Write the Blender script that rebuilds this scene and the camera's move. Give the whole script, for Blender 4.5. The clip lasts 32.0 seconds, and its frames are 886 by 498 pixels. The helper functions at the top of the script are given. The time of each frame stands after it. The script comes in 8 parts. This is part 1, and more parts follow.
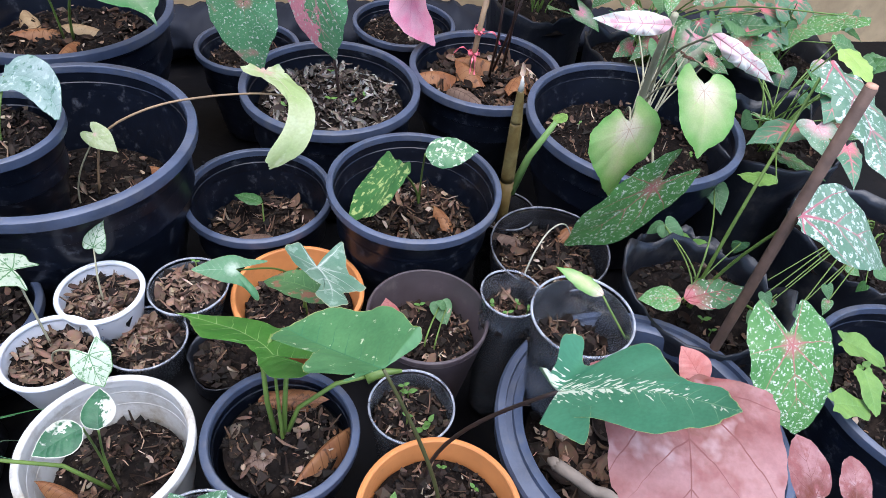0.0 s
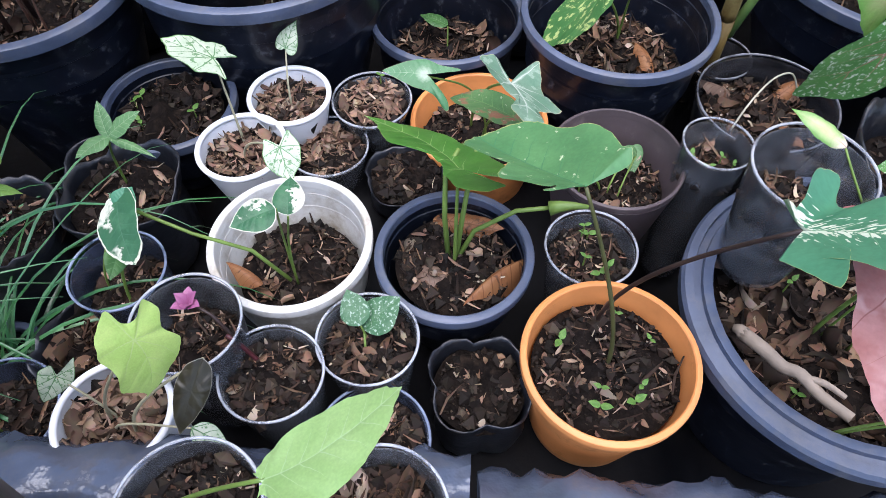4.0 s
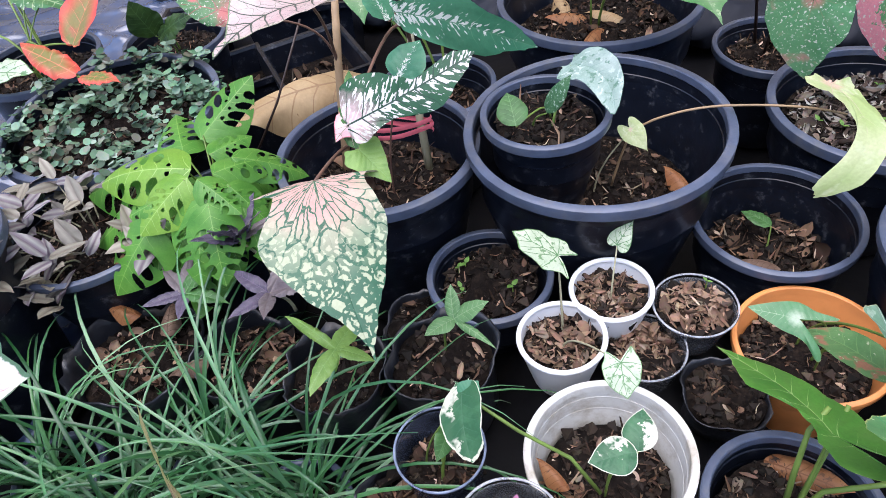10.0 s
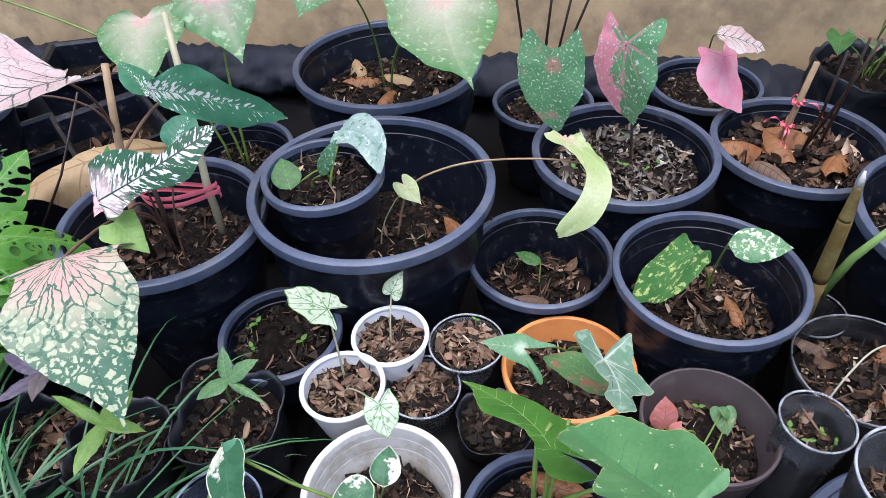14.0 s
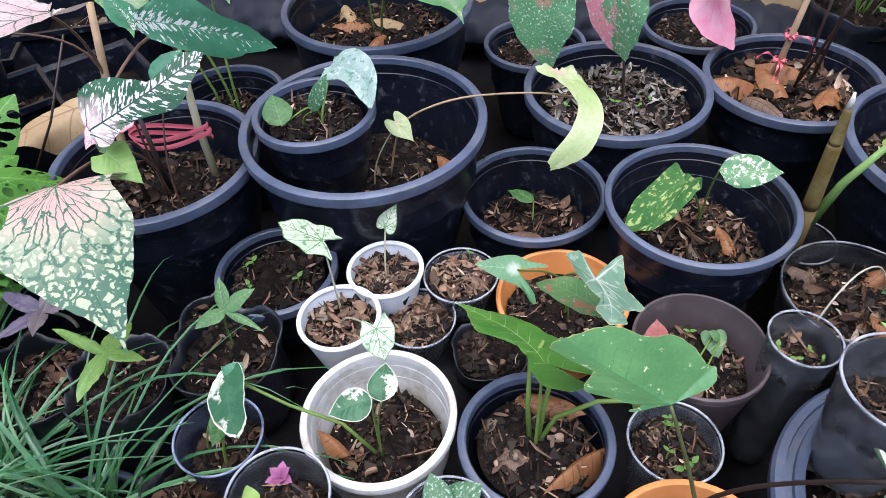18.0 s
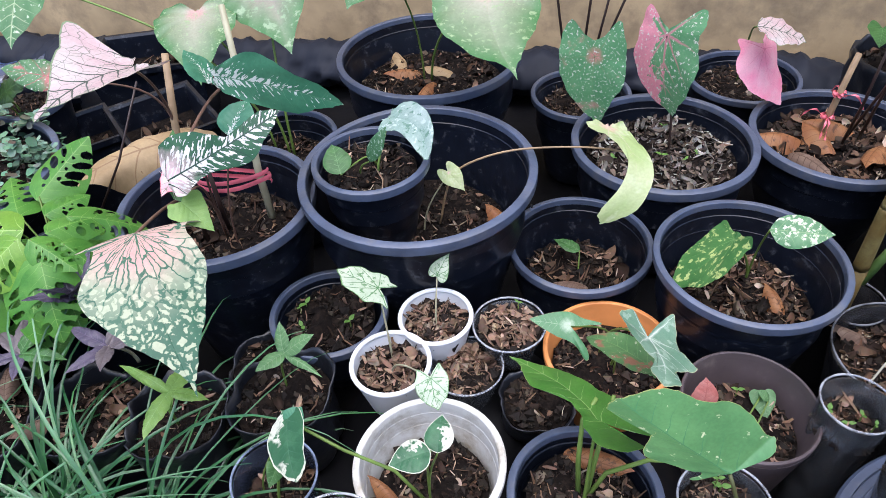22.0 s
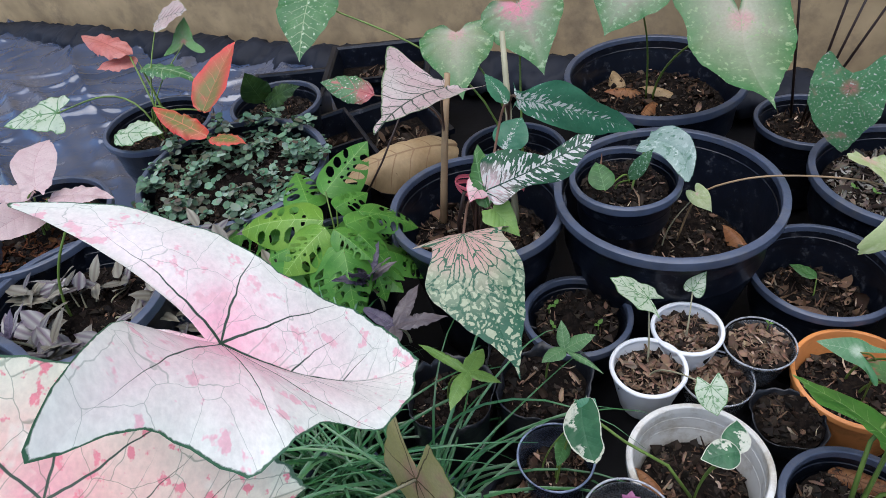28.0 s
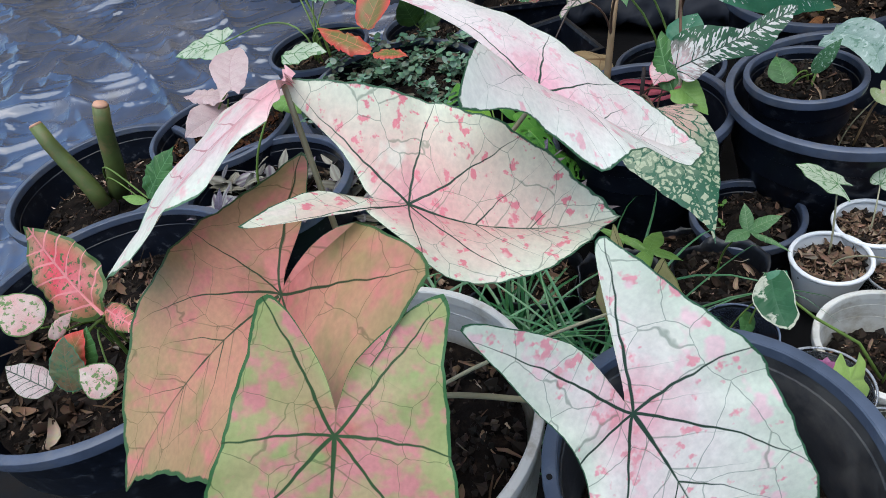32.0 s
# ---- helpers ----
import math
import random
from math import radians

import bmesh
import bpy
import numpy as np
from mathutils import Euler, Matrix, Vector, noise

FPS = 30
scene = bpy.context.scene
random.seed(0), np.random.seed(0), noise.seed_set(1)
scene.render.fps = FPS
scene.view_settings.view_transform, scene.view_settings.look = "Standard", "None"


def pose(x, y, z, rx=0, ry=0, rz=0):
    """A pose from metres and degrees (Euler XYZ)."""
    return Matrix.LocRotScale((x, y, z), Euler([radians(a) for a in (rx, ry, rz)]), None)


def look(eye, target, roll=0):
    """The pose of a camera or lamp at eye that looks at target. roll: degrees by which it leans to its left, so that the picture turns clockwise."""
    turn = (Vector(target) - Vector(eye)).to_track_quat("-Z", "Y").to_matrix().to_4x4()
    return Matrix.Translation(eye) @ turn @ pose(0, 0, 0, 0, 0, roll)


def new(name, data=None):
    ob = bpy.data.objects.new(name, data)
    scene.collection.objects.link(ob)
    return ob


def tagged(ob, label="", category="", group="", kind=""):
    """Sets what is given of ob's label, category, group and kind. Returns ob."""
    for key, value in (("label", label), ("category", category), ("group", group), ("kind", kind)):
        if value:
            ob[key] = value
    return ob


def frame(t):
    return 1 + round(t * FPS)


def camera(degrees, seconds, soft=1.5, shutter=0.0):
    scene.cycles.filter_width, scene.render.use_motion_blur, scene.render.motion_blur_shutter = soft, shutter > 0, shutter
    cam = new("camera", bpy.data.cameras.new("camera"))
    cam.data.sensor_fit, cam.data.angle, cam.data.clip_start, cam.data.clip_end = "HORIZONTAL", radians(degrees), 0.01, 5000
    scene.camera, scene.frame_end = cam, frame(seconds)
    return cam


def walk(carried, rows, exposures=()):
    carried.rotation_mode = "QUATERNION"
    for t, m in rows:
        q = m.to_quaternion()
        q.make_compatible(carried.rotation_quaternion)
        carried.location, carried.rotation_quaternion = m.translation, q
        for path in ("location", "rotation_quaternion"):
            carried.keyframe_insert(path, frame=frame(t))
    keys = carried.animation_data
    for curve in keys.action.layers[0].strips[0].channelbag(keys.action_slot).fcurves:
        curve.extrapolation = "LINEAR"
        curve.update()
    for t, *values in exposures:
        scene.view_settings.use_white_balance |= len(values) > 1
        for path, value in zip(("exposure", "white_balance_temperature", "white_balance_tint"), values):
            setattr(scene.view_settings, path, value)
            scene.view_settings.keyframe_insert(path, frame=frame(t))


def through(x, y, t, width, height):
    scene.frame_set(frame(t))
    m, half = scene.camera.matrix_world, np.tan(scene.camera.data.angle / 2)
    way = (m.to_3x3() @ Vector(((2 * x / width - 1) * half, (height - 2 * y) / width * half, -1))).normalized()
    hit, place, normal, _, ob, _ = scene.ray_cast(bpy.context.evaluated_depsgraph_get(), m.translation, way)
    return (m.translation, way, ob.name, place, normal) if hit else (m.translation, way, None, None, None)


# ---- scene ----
EXPOSURES = [(0.0, 1.03, 5900, 15), (2.0, 1.14, 6000, 16), (6.0, 1.16, 6180, 17), (9.0, 1.20, 6260, 17), (11.0, 1.04, 6230, 17), (13.0, 1.04, 6180, 16), (18.0, 1.15, 6160, 16), (24.0, 0.97, 6140, 16), (27.0, 0.60, 6200, 14), (28.0, 0.34, 6180, 11), (29.0, 0.10, 6240, 8), (30.0, 0.18, 6240, 7), (32.0, 0.30, 6220, 5)]
cam = camera(67.33, 32.0, soft=0.6)
PATH = [  # seconds, place in metres, turn in degrees
    (0.0, 0.0786, -0.0383, 0.8478, 45.32, -5.48, -19.89),
    (0.5, 0.0639, -0.0489, 0.8433, 43.36, -4.15, -16.23),
    (1.0, 0.0554, -0.0574, 0.8366, 41.19, -1.37, -11.29),
    (1.5, 0.0598, -0.0564, 0.8204, 39.37, -0.93, -9.24),
    (2.0, 0.0520, -0.0627, 0.8079, 37.25, -0.62, -7.67),
    (2.5, 0.0514, -0.0632, 0.7966, 35.82, -0.89, -7.33),
    (4.5, 0.0401, -0.0179, 0.7646, 33.50, -0.07, -5.46),
    (5.0, 0.0339, -0.0050, 0.7490, 33.58, 0.19, -3.97),
    (5.5, 0.0165, 0.0014, 0.7533, 33.78, 1.62, -1.64),
    (6.0, -0.0079, 0.0033, 0.7498, 33.57, 2.48, 2.26),
    (6.5, -0.0270, -0.0023, 0.7563, 33.92, 3.66, 5.35),
    (7.0, -0.0456, 0.0097, 0.7654, 35.27, 3.31, 7.93),
    (7.5, -0.0645, 0.0126, 0.7802, 36.41, 6.04, 9.86),
    (8.0, -0.0881, 0.0243, 0.7948, 36.62, 7.03, 11.49),
    (8.5, -0.0953, 0.0198, 0.8071, 38.92, 8.15, 13.50),
    (9.0, -0.0998, 0.0222, 0.8143, 41.58, 7.95, 13.09),
    (9.5, -0.0980, 0.0302, 0.8347, 42.94, 7.39, 12.93),
    (10.0, -0.0869, 0.0416, 0.8432, 44.08, 6.97, 11.77),
    (10.5, -0.0747, 0.0483, 0.8477, 44.93, 5.60, 10.53),
    (11.0, -0.0468, 0.0554, 0.8568, 45.99, 5.20, 8.47),
    (11.5, -0.0207, 0.0621, 0.8616, 46.77, 4.05, 5.58),
    (12.0, -0.0014, 0.0665, 0.8651, 47.31, 3.42, 3.85),
    (12.5, 0.0148, 0.0556, 0.8690, 47.55, 3.04, 2.30),
    (13.0, 0.0190, 0.0429, 0.8763, 47.51, 2.76, 1.83),
    (13.5, 0.0245, 0.0315, 0.8787, 47.38, 2.85, 1.16),
    (14.0, 0.0322, 0.0255, 0.8724, 47.36, 2.47, 0.68),
    (14.5, 0.0405, 0.0164, 0.8709, 47.25, 2.59, -0.01),
    (15.0, 0.0463, 0.0069, 0.8591, 46.50, 2.29, -0.61),
    (15.5, 0.0453, 0.0009, 0.8442, 45.93, 1.94, -0.19),
    (17.5, 0.0297, -0.0132, 0.8388, 44.16, 2.56, 0.07),
    (18.0, 0.0343, -0.0079, 0.8455, 44.43, 3.02, -0.33),
    (18.5, 0.0384, -0.0106, 0.8568, 45.29, 2.83, -0.39),
    (19.0, 0.0374, -0.0027, 0.8566, 46.01, 2.68, -0.24),
    (19.5, 0.0319, 0.0031, 0.8594, 46.57, 2.66, 0.21),
    (20.0, 0.0242, 0.0021, 0.8632, 46.47, 3.37, 0.90),
    (20.5, 0.0169, -0.0081, 0.8669, 46.77, 3.28, 1.44),
    (21.0, 0.0210, -0.0060, 0.8714, 47.02, 3.49, 1.35),
    (21.5, 0.0184, -0.0073, 0.8753, 47.14, 3.73, 1.81),
    (22.0, 0.0066, -0.0075, 0.8792, 47.25, 3.43, 2.65),
    (22.5, -0.0021, -0.0071, 0.8807, 47.28, 3.28, 3.56),
    (23.0, -0.0055, -0.0065, 0.8847, 47.56, 3.11, 3.74),
    (23.5, -0.0195, -0.0076, 0.8874, 47.85, 2.86, 4.85),
    (24.0, -0.0353, -0.0076, 0.8927, 48.55, 2.14, 6.00),
    (24.5, -0.0491, -0.0117, 0.8961, 48.68, 2.46, 7.27),
    (26.5, -0.1019, -0.0263, 0.9237, 49.47, 2.71, 8.47),
    (27.0, -0.1358, -0.0504, 0.9426, 49.87, 3.68, 9.47),
    (27.5, -0.1671, -0.0757, 0.9588, 49.79, 5.28, 11.95),
    (28.0, -0.1828, -0.0944, 0.9617, 48.34, 6.58, 12.93),
    (28.5, -0.1992, -0.1093, 0.9587, 47.94, 6.62, 14.39),
    (29.0, -0.2237, -0.1308, 0.9561, 48.76, 6.19, 15.68),
    (29.5, -0.2352, -0.1566, 0.9562, 48.48, 8.27, 17.65),
    (30.0, -0.2478, -0.1706, 0.9416, 46.84, 9.81, 19.05),
    (30.5, -0.2600, -0.1837, 0.9276, 46.63, 11.35, 19.91),
    (31.0, -0.2617, -0.2089, 0.9249, 47.12, 11.25, 19.88),
    (31.5, -0.2694, -0.2267, 0.9217, 47.32, 10.98, 20.27),
    (32.0, -0.2719, -0.2355, 0.9166, 47.06, 10.80, 19.85),
]
walk(cam, [(t, pose(*p)) for t, *p in PATH], EXPOSURES)

# ---- world and sun ----
world = bpy.data.worlds.new("sky")
scene.world = world
world.use_nodes = True
_n = world.node_tree.nodes
_sky = _n.new("ShaderNodeTexSky")
_sky.sky_type = "NISHITA"
_sky.sun_disc = False
_sky.sun_elevation = radians(80)
_sky.sun_rotation = radians(200)
_sky.air_density, _sky.dust_density, _sky.ozone_density = 1.0, 2.0, 1.5
_n["Background"].inputs["Strength"].default_value = 0.15
world.node_tree.links.new(_sky.outputs[0], _n["Background"].inputs["Color"])

sun = new("sun", bpy.data.lights.new("sun", "SUN"))
sun.data.energy = 2.1
sun.data.angle = radians(75)
sun.data.color = (1.0, 0.985, 0.96)
sun.matrix_world = look((0.0, -0.65, 3.4), (0, 0, 0))


# ---- materials ----
def mat(name, color, rough=0.6, metal=0.0, var=0.12, scale=30.0, bump=0.2, bscale=120.0, spec=0.5, dirt=None, dirt_at=0.62, dscale=9.0):
    """A surface with grain at two scales and, where dirt is given, blotches of that colour."""
    m = bpy.data.materials.new(name)
    m.use_nodes = True
    nt = m.node_tree
    n, l = nt.nodes, nt.links
    b = n["Principled BSDF"]
    b.inputs["Roughness"].default_value = rough
    b.inputs["Metallic"].default_value = metal
    b.inputs["Specular IOR Level"].default_value = spec
    tc = n.new("ShaderNodeTexCoord")
    a = n.new("ShaderNodeTexNoise")
    a.inputs["Scale"].default_value = scale
    a.inputs["Detail"].default_value = 5
    l.new(tc.outputs["Object"], a.inputs["Vector"])
    r = n.new("ShaderNodeValToRGB")
    r.color_ramp.elements[0].position, r.color_ramp.elements[1].position = 0.3, 0.7
    c = Vector(color)
    r.color_ramp.elements[0].color = (*(c * (1 - var)), 1)
    r.color_ramp.elements[1].color = (*[min(1.0, v) for v in c * (1 + var)], 1)
    l.new(a.outputs["Fac"], r.inputs["Fac"])
    out = r.outputs["Color"]
    if dirt:
        d = n.new("ShaderNodeTexNoise")
        d.inputs["Scale"].default_value = dscale
        d.inputs["Detail"].default_value = 8
        d.inputs["Roughness"].default_value = 0.7
        l.new(tc.outputs["Object"], d.inputs["Vector"])
        q = n.new("ShaderNodeMapRange")
        q.inputs["From Min"].default_value, q.inputs["From Max"].default_value = dirt_at - 0.1, dirt_at + 0.12
        l.new(d.outputs["Fac"], q.inputs["Value"])
        x = n.new("ShaderNodeMix")
        x.data_type = "RGBA"
        l.new(q.outputs["Result"], x.inputs["Factor"])
        l.new(out, x.inputs["A"])
        x.inputs["B"].default_value = (*dirt, 1)
        out = x.outputs["Result"]
        q2 = n.new("ShaderNodeMapRange")
        q2.inputs["To Min"].default_value, q2.inputs["To Max"].default_value = rough, min(1, rough + 0.35)
        l.new(q.outputs["Result"], q2.inputs["Value"])
        l.new(q2.outputs["Result"], b.inputs["Roughness"])
    l.new(out, b.inputs["Base Color"])
    if bump:
        k = n.new("ShaderNodeTexNoise")
        k.inputs["Scale"].default_value = bscale
        k.inputs["Detail"].default_value = 4
        l.new(tc.outputs["Object"], k.inputs["Vector"])
        p = n.new("ShaderNodeBump")
        p.inputs["Strength"].default_value = bump
        p.inputs["Distance"].default_value = 0.003
        l.new(k.outputs["Fac"], p.inputs["Height"])
        l.new(p.outputs["Normal"], b.inputs["Normal"])
    return m


# The blue in this near-black stands for sky sheen on plain black plastic.
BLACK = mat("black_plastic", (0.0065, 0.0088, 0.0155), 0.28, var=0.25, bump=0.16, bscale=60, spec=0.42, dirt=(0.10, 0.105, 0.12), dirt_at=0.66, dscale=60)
DUSTY = mat("dusty_black_plastic", (0.035, 0.038, 0.044), 0.4, var=0.3, bump=0.2, bscale=60, dirt=(0.11, 0.105, 0.10), dirt_at=0.55, dscale=24)
# Worn black rim of the near pot, grazing sky reflection put into its grey-blue.
GREYRIM = mat("worn_grey_rim_sky_sheen", (0.075, 0.10, 0.155), 0.42, var=0.2, bump=0.2, bscale=120, dirt=(0.16, 0.18, 0.22), dirt_at=0.66, dscale=30)
# Same black plastic as the body, worn; its lighter blue is painted-in sky light.
RIM = mat("worn_black_rim_sky_sheen", (0.064, 0.082, 0.128), 0.33, var=0.2, bump=0.15, bscale=150, dirt=(0.11, 0.115, 0.13), dirt_at=0.6, dscale=26)
WHITE = mat("white_plastic", (0.68, 0.67, 0.63), 0.4, var=0.05, bump=0.05, dirt=(0.34, 0.29, 0.21), dirt_at=0.565, dscale=18)
FOAM = mat("white_cup", (0.80, 0.81, 0.83), 0.35, var=0.03, bump=0.04, dirt=(0.55, 0.5, 0.42), dirt_at=0.72, dscale=22)
ORANGE = mat("orange_plastic", (0.72, 0.28, 0.085), 0.45, var=0.1, bump=0.1, dirt=(0.36, 0.16, 0.06), dirt_at=0.66, dscale=18)
BROWN = mat("brown_plastic", (0.09, 0.068, 0.07), 0.5, var=0.15, bump=0.1, dirt=(0.2, 0.17, 0.15), dirt_at=0.66, dscale=15)
SOIL = mat("potting_soil", (0.007, 0.005, 0.004), 0.95, var=0.6, scale=70, bump=1.0, bscale=160, spec=0.12, dirt=(0.034, 0.023, 0.016), dirt_at=0.62, dscale=55)


def clear_mat(name, tint, haze, hazecol):
    """Thin clear plastic: what lies behind shows through, with gloss and a little haze."""
    m = bpy.data.materials.new(name)
    m.use_nodes = True
    n, l = m.node_tree.nodes, m.node_tree.links
    n.remove(n["Principled BSDF"])
    t = n.new("ShaderNodeBsdfTransparent")
    t.inputs["Color"].default_value = (*tint, 1)
    d = n.new("ShaderNodeBsdfDiffuse")
    d.inputs["Color"].default_value = (*hazecol, 1)
    g = n.new("ShaderNodeBsdfGlossy")
    g.inputs["Roughness"].default_value = 0.12
    tc = n.new("ShaderNodeTexCoord")
    z = n.new("ShaderNodeTexNoise")
    z.inputs["Scale"].default_value = 45
    z.inputs["Detail"].default_value = 6
    l.new(tc.outputs["Object"], z.inputs["Vector"])
    q = n.new("ShaderNodeMapRange")
    q.inputs["From Min"].default_value, q.inputs["From Max"].default_value = 0.35, 0.75
    q.inputs["To Min"].default_value, q.inputs["To Max"].default_value = haze * 0.4, haze * 1.8
    l.new(z.outputs["Fac"], q.inputs["Value"])
    a = n.new("ShaderNodeMixShader")
    l.new(q.outputs["Result"], a.inputs["Fac"])
    l.new(t.outputs[0], a.inputs[1])
    l.new(d.outputs[0], a.inputs[2])
    fr = n.new("ShaderNodeFresnel")
    fr.inputs["IOR"].default_value = 1.45
    b = n.new("ShaderNodeMixShader")
    l.new(fr.outputs[0], b.inputs["Fac"])
    l.new(a.outputs[0], b.inputs[1])
    l.new(g.outputs[0], b.inputs[2])
    l.new(b.outputs[0], n["Material Output"].inputs["Surface"])
    return m


# The pale haze is fogged plastic plus whitish reflections put into the colour.
CLEAR = clear_mat("clear_plastic", (0.90, 0.92, 0.95), 0.12, (0.58, 0.61, 0.66))
CLEAR_RIM = clear_mat("clear_plastic_rim", (0.8, 0.83, 0.9), 0.30, (0.8, 0.83, 0.88))
BLUISH = clear_mat("bluish_plastic", (0.42, 0.48, 0.66), 0.16, (0.22, 0.27, 0.4))
BLUISH_RIM = clear_mat("bluish_plastic_rim", (0.4, 0.47, 0.66), 0.5, (0.35, 0.42, 0.58))
SMOKY = clear_mat("smoky_plastic", (0.35, 0.36, 0.38), 0.2, (0.12, 0.12, 0.13))
SMOKY_RIM = clear_mat("smoky_plastic_rim", (0.3, 0.31, 0.34), 0.55, (0.28, 0.29, 0.32))


# ---- building blocks ----
def mesh_object(name, verts, faces, material, parent=None, label="", smooth=True):
    me = bpy.data.meshes.new(name)
    me.from_pydata([tuple(v) for v in verts], [], faces)
    if smooth:
        me.polygons.foreach_set("use_smooth", [True] * len(me.polygons))
    me.materials.append(material)
    ob = new(name, me)
    ob.parent = parent
    if label:
        tagged(ob, label)
    return ob


def empty(name, x, y, z, label, category, group=""):
    ob = new(name)
    ob.location = (x, y, z)
    ob.empty_display_size = 0.02
    return tagged(ob, label, category, group)


def lathe(profile, n=56, closed=False, wob=0.0, seed=0.0):
    """Verts and faces of a turned body; profile: (radius, height) from one end to the other."""
    vs, fs = [], []
    for r, z in profile:
        for k in range(n):
            a = 2 * math.pi * k / n
            s = 1 + wob * math.sin(2 * a + seed) + wob * 0.5 * math.sin(3 * a + 2 * seed)
            vs.append((r * s * math.cos(a), r * s * math.sin(a), z))
    m = len(profile)
    for i in range(m if closed else m - 1):
        j = (i + 1) % m
        for k in range(n):
            q = (k + 1) % n
            fs.append((i * n + k, i * n + q, j * n + q, j * n + k))
    return vs, fs


def ground_z(x, y):
    """Height of the ground: level, with a low bank under the small cups and a higher one at the near edge."""
    def step(v, a, b):
        t = min(1, max(0, (v - a) / (b - a)))
        return t * t * (3 - 2 * t)
    bank = 0.085 * step(0.66 - y, 0.0, 0.06) * step(x + 0.42, 0, 0.08) * step(0.36 - x, 0, 0.08)
    mound = 0.062 * step(0.155 - math.hypot(x + 0.045, y - 0.54), 0.0, 0.05)
    near = 0.10 * step(0.13 - y, 0.0, 0.06) * step(-0.02 - x, 0, 0.06)
    fade = step(y + 0.42, 0.0, 0.22) * step(x + 1.7, 0.0, 0.3)
    return (bank + near) * fade + mound


def soil_part(parent, r, z, amp, seed):
    rng = random.Random(seed)
    vs, fs = [(0, 0, z + amp * 0.6)], []
    n, m = 40, 12
    for i in range(1, m + 1):
        for k in range(n):
            a = 2 * math.pi * k / n
            q = r * i / m
            p = Vector((q * math.cos(a) * 28 + seed, q * math.sin(a) * 28, seed * 0.7))
            h = amp * (noise.fractal(p, 0.7, 2.2, 5)) * (1.0 if i < m else 0.3) + amp * 0.6 * (1 - (i / m) ** 2)
            vs.append((q * math.cos(a), q * math.sin(a), z + h))
    for k in range(n):
        fs.append((0, 1 + k, 1 + (k + 1) % n))
    for i in range(m - 1):
        for k in range(n):
            a, b = 1 + i * n + k, 1 + i * n + (k + 1) % n
            fs.append((a, a + n, b + n, b))
    return mesh_object("soil", vs, fs, SOIL, parent)


def litter_mat(name, cols, rough=0.8):
    m = bpy.data.materials.new(name)
    m.use_nodes = True
    n, l = m.node_tree.nodes, m.node_tree.links
    b = n["Principled BSDF"]
    b.inputs["Roughness"].default_value = rough
    b.inputs["Specular IOR Level"].default_value = 0.25 if rough > 0.6 else 0.5
    g = n.new("ShaderNodeNewGeometry")
    r = n.new("ShaderNodeValToRGB")
    e = r.color_ramp.elements
    while len(e) < len(cols):
        e.new(0.5)
    for k, c in enumerate(cols):
        e[k].position = k / (len(cols) - 1)
        e[k].color = (*c, 1)
    l.new(g.outputs["Random Per Island"], r.inputs["Fac"])
    tc = n.new("ShaderNodeTexCoord")
    z = n.new("ShaderNodeTexNoise")
    z.inputs["Scale"].default_value = 160
    l.new(tc.outputs["Object"], z.inputs["Vector"])
    x = n.new("ShaderNodeMix")
    x.data_type, x.blend_type = "RGBA", "MULTIPLY"
    x.inputs["Factor"].default_value = 0.42
    l.new(r.outputs["Color"], x.inputs["A"])
    l.new(z.outputs["Color"], x.inputs["B"])
    l.new(x.outputs["Result"], b.inputs["Base Color"])
    return m


DRY = litter_mat("dry_leaf_flakes", [(0.010, 0.007, 0.005), (0.06, 0.034, 0.022), (0.016, 0.011, 0.008), (0.30, 0.18, 0.11), (0.025, 0.016, 0.011), (0.15, 0.085, 0.05), (0.016, 0.012, 0.009), (0.66, 0.52, 0.39)])
FIBRE = litter_mat("reddish_brown_fibre", [(0.10, 0.035, 0.015), (0.20, 0.075, 0.03), (0.04, 0.016, 0.009), (0.28, 0.13, 0.05), (0.07, 0.026, 0.012)])
HUSK = litter_mat("grey_husk_flakes", [(0.02, 0.017, 0.014), (0.20, 0.15, 0.11), (0.03, 0.024, 0.02), (0.5, 0.46, 0.4), (0.06, 0.04, 0.03), (0.28, 0.22, 0.17), (0.04, 0.03, 0.022), (0.6, 0.57, 0.5)])
TANDRY = litter_mat("pale_dry_leaf_flakes", [(0.030, 0.020, 0.014), (0.340, 0.213, 0.140), (0.090, 0.048, 0.033), (0.500, 0.348, 0.242), (0.160, 0.087, 0.055), (0.400, 0.262, 0.178), (0.050, 0.029, 0.020), (0.600, 0.464, 0.335)])
CRUMB = litter_mat("dark_soil_crumbs", [(0.005, 0.004, 0.003), (0.014, 0.010, 0.007), (0.026, 0.018, 0.013), (0.007, 0.005, 0.004), (0.045, 0.030, 0.021), (0.010, 0.007, 0.005), (0.13, 0.095, 0.065)])


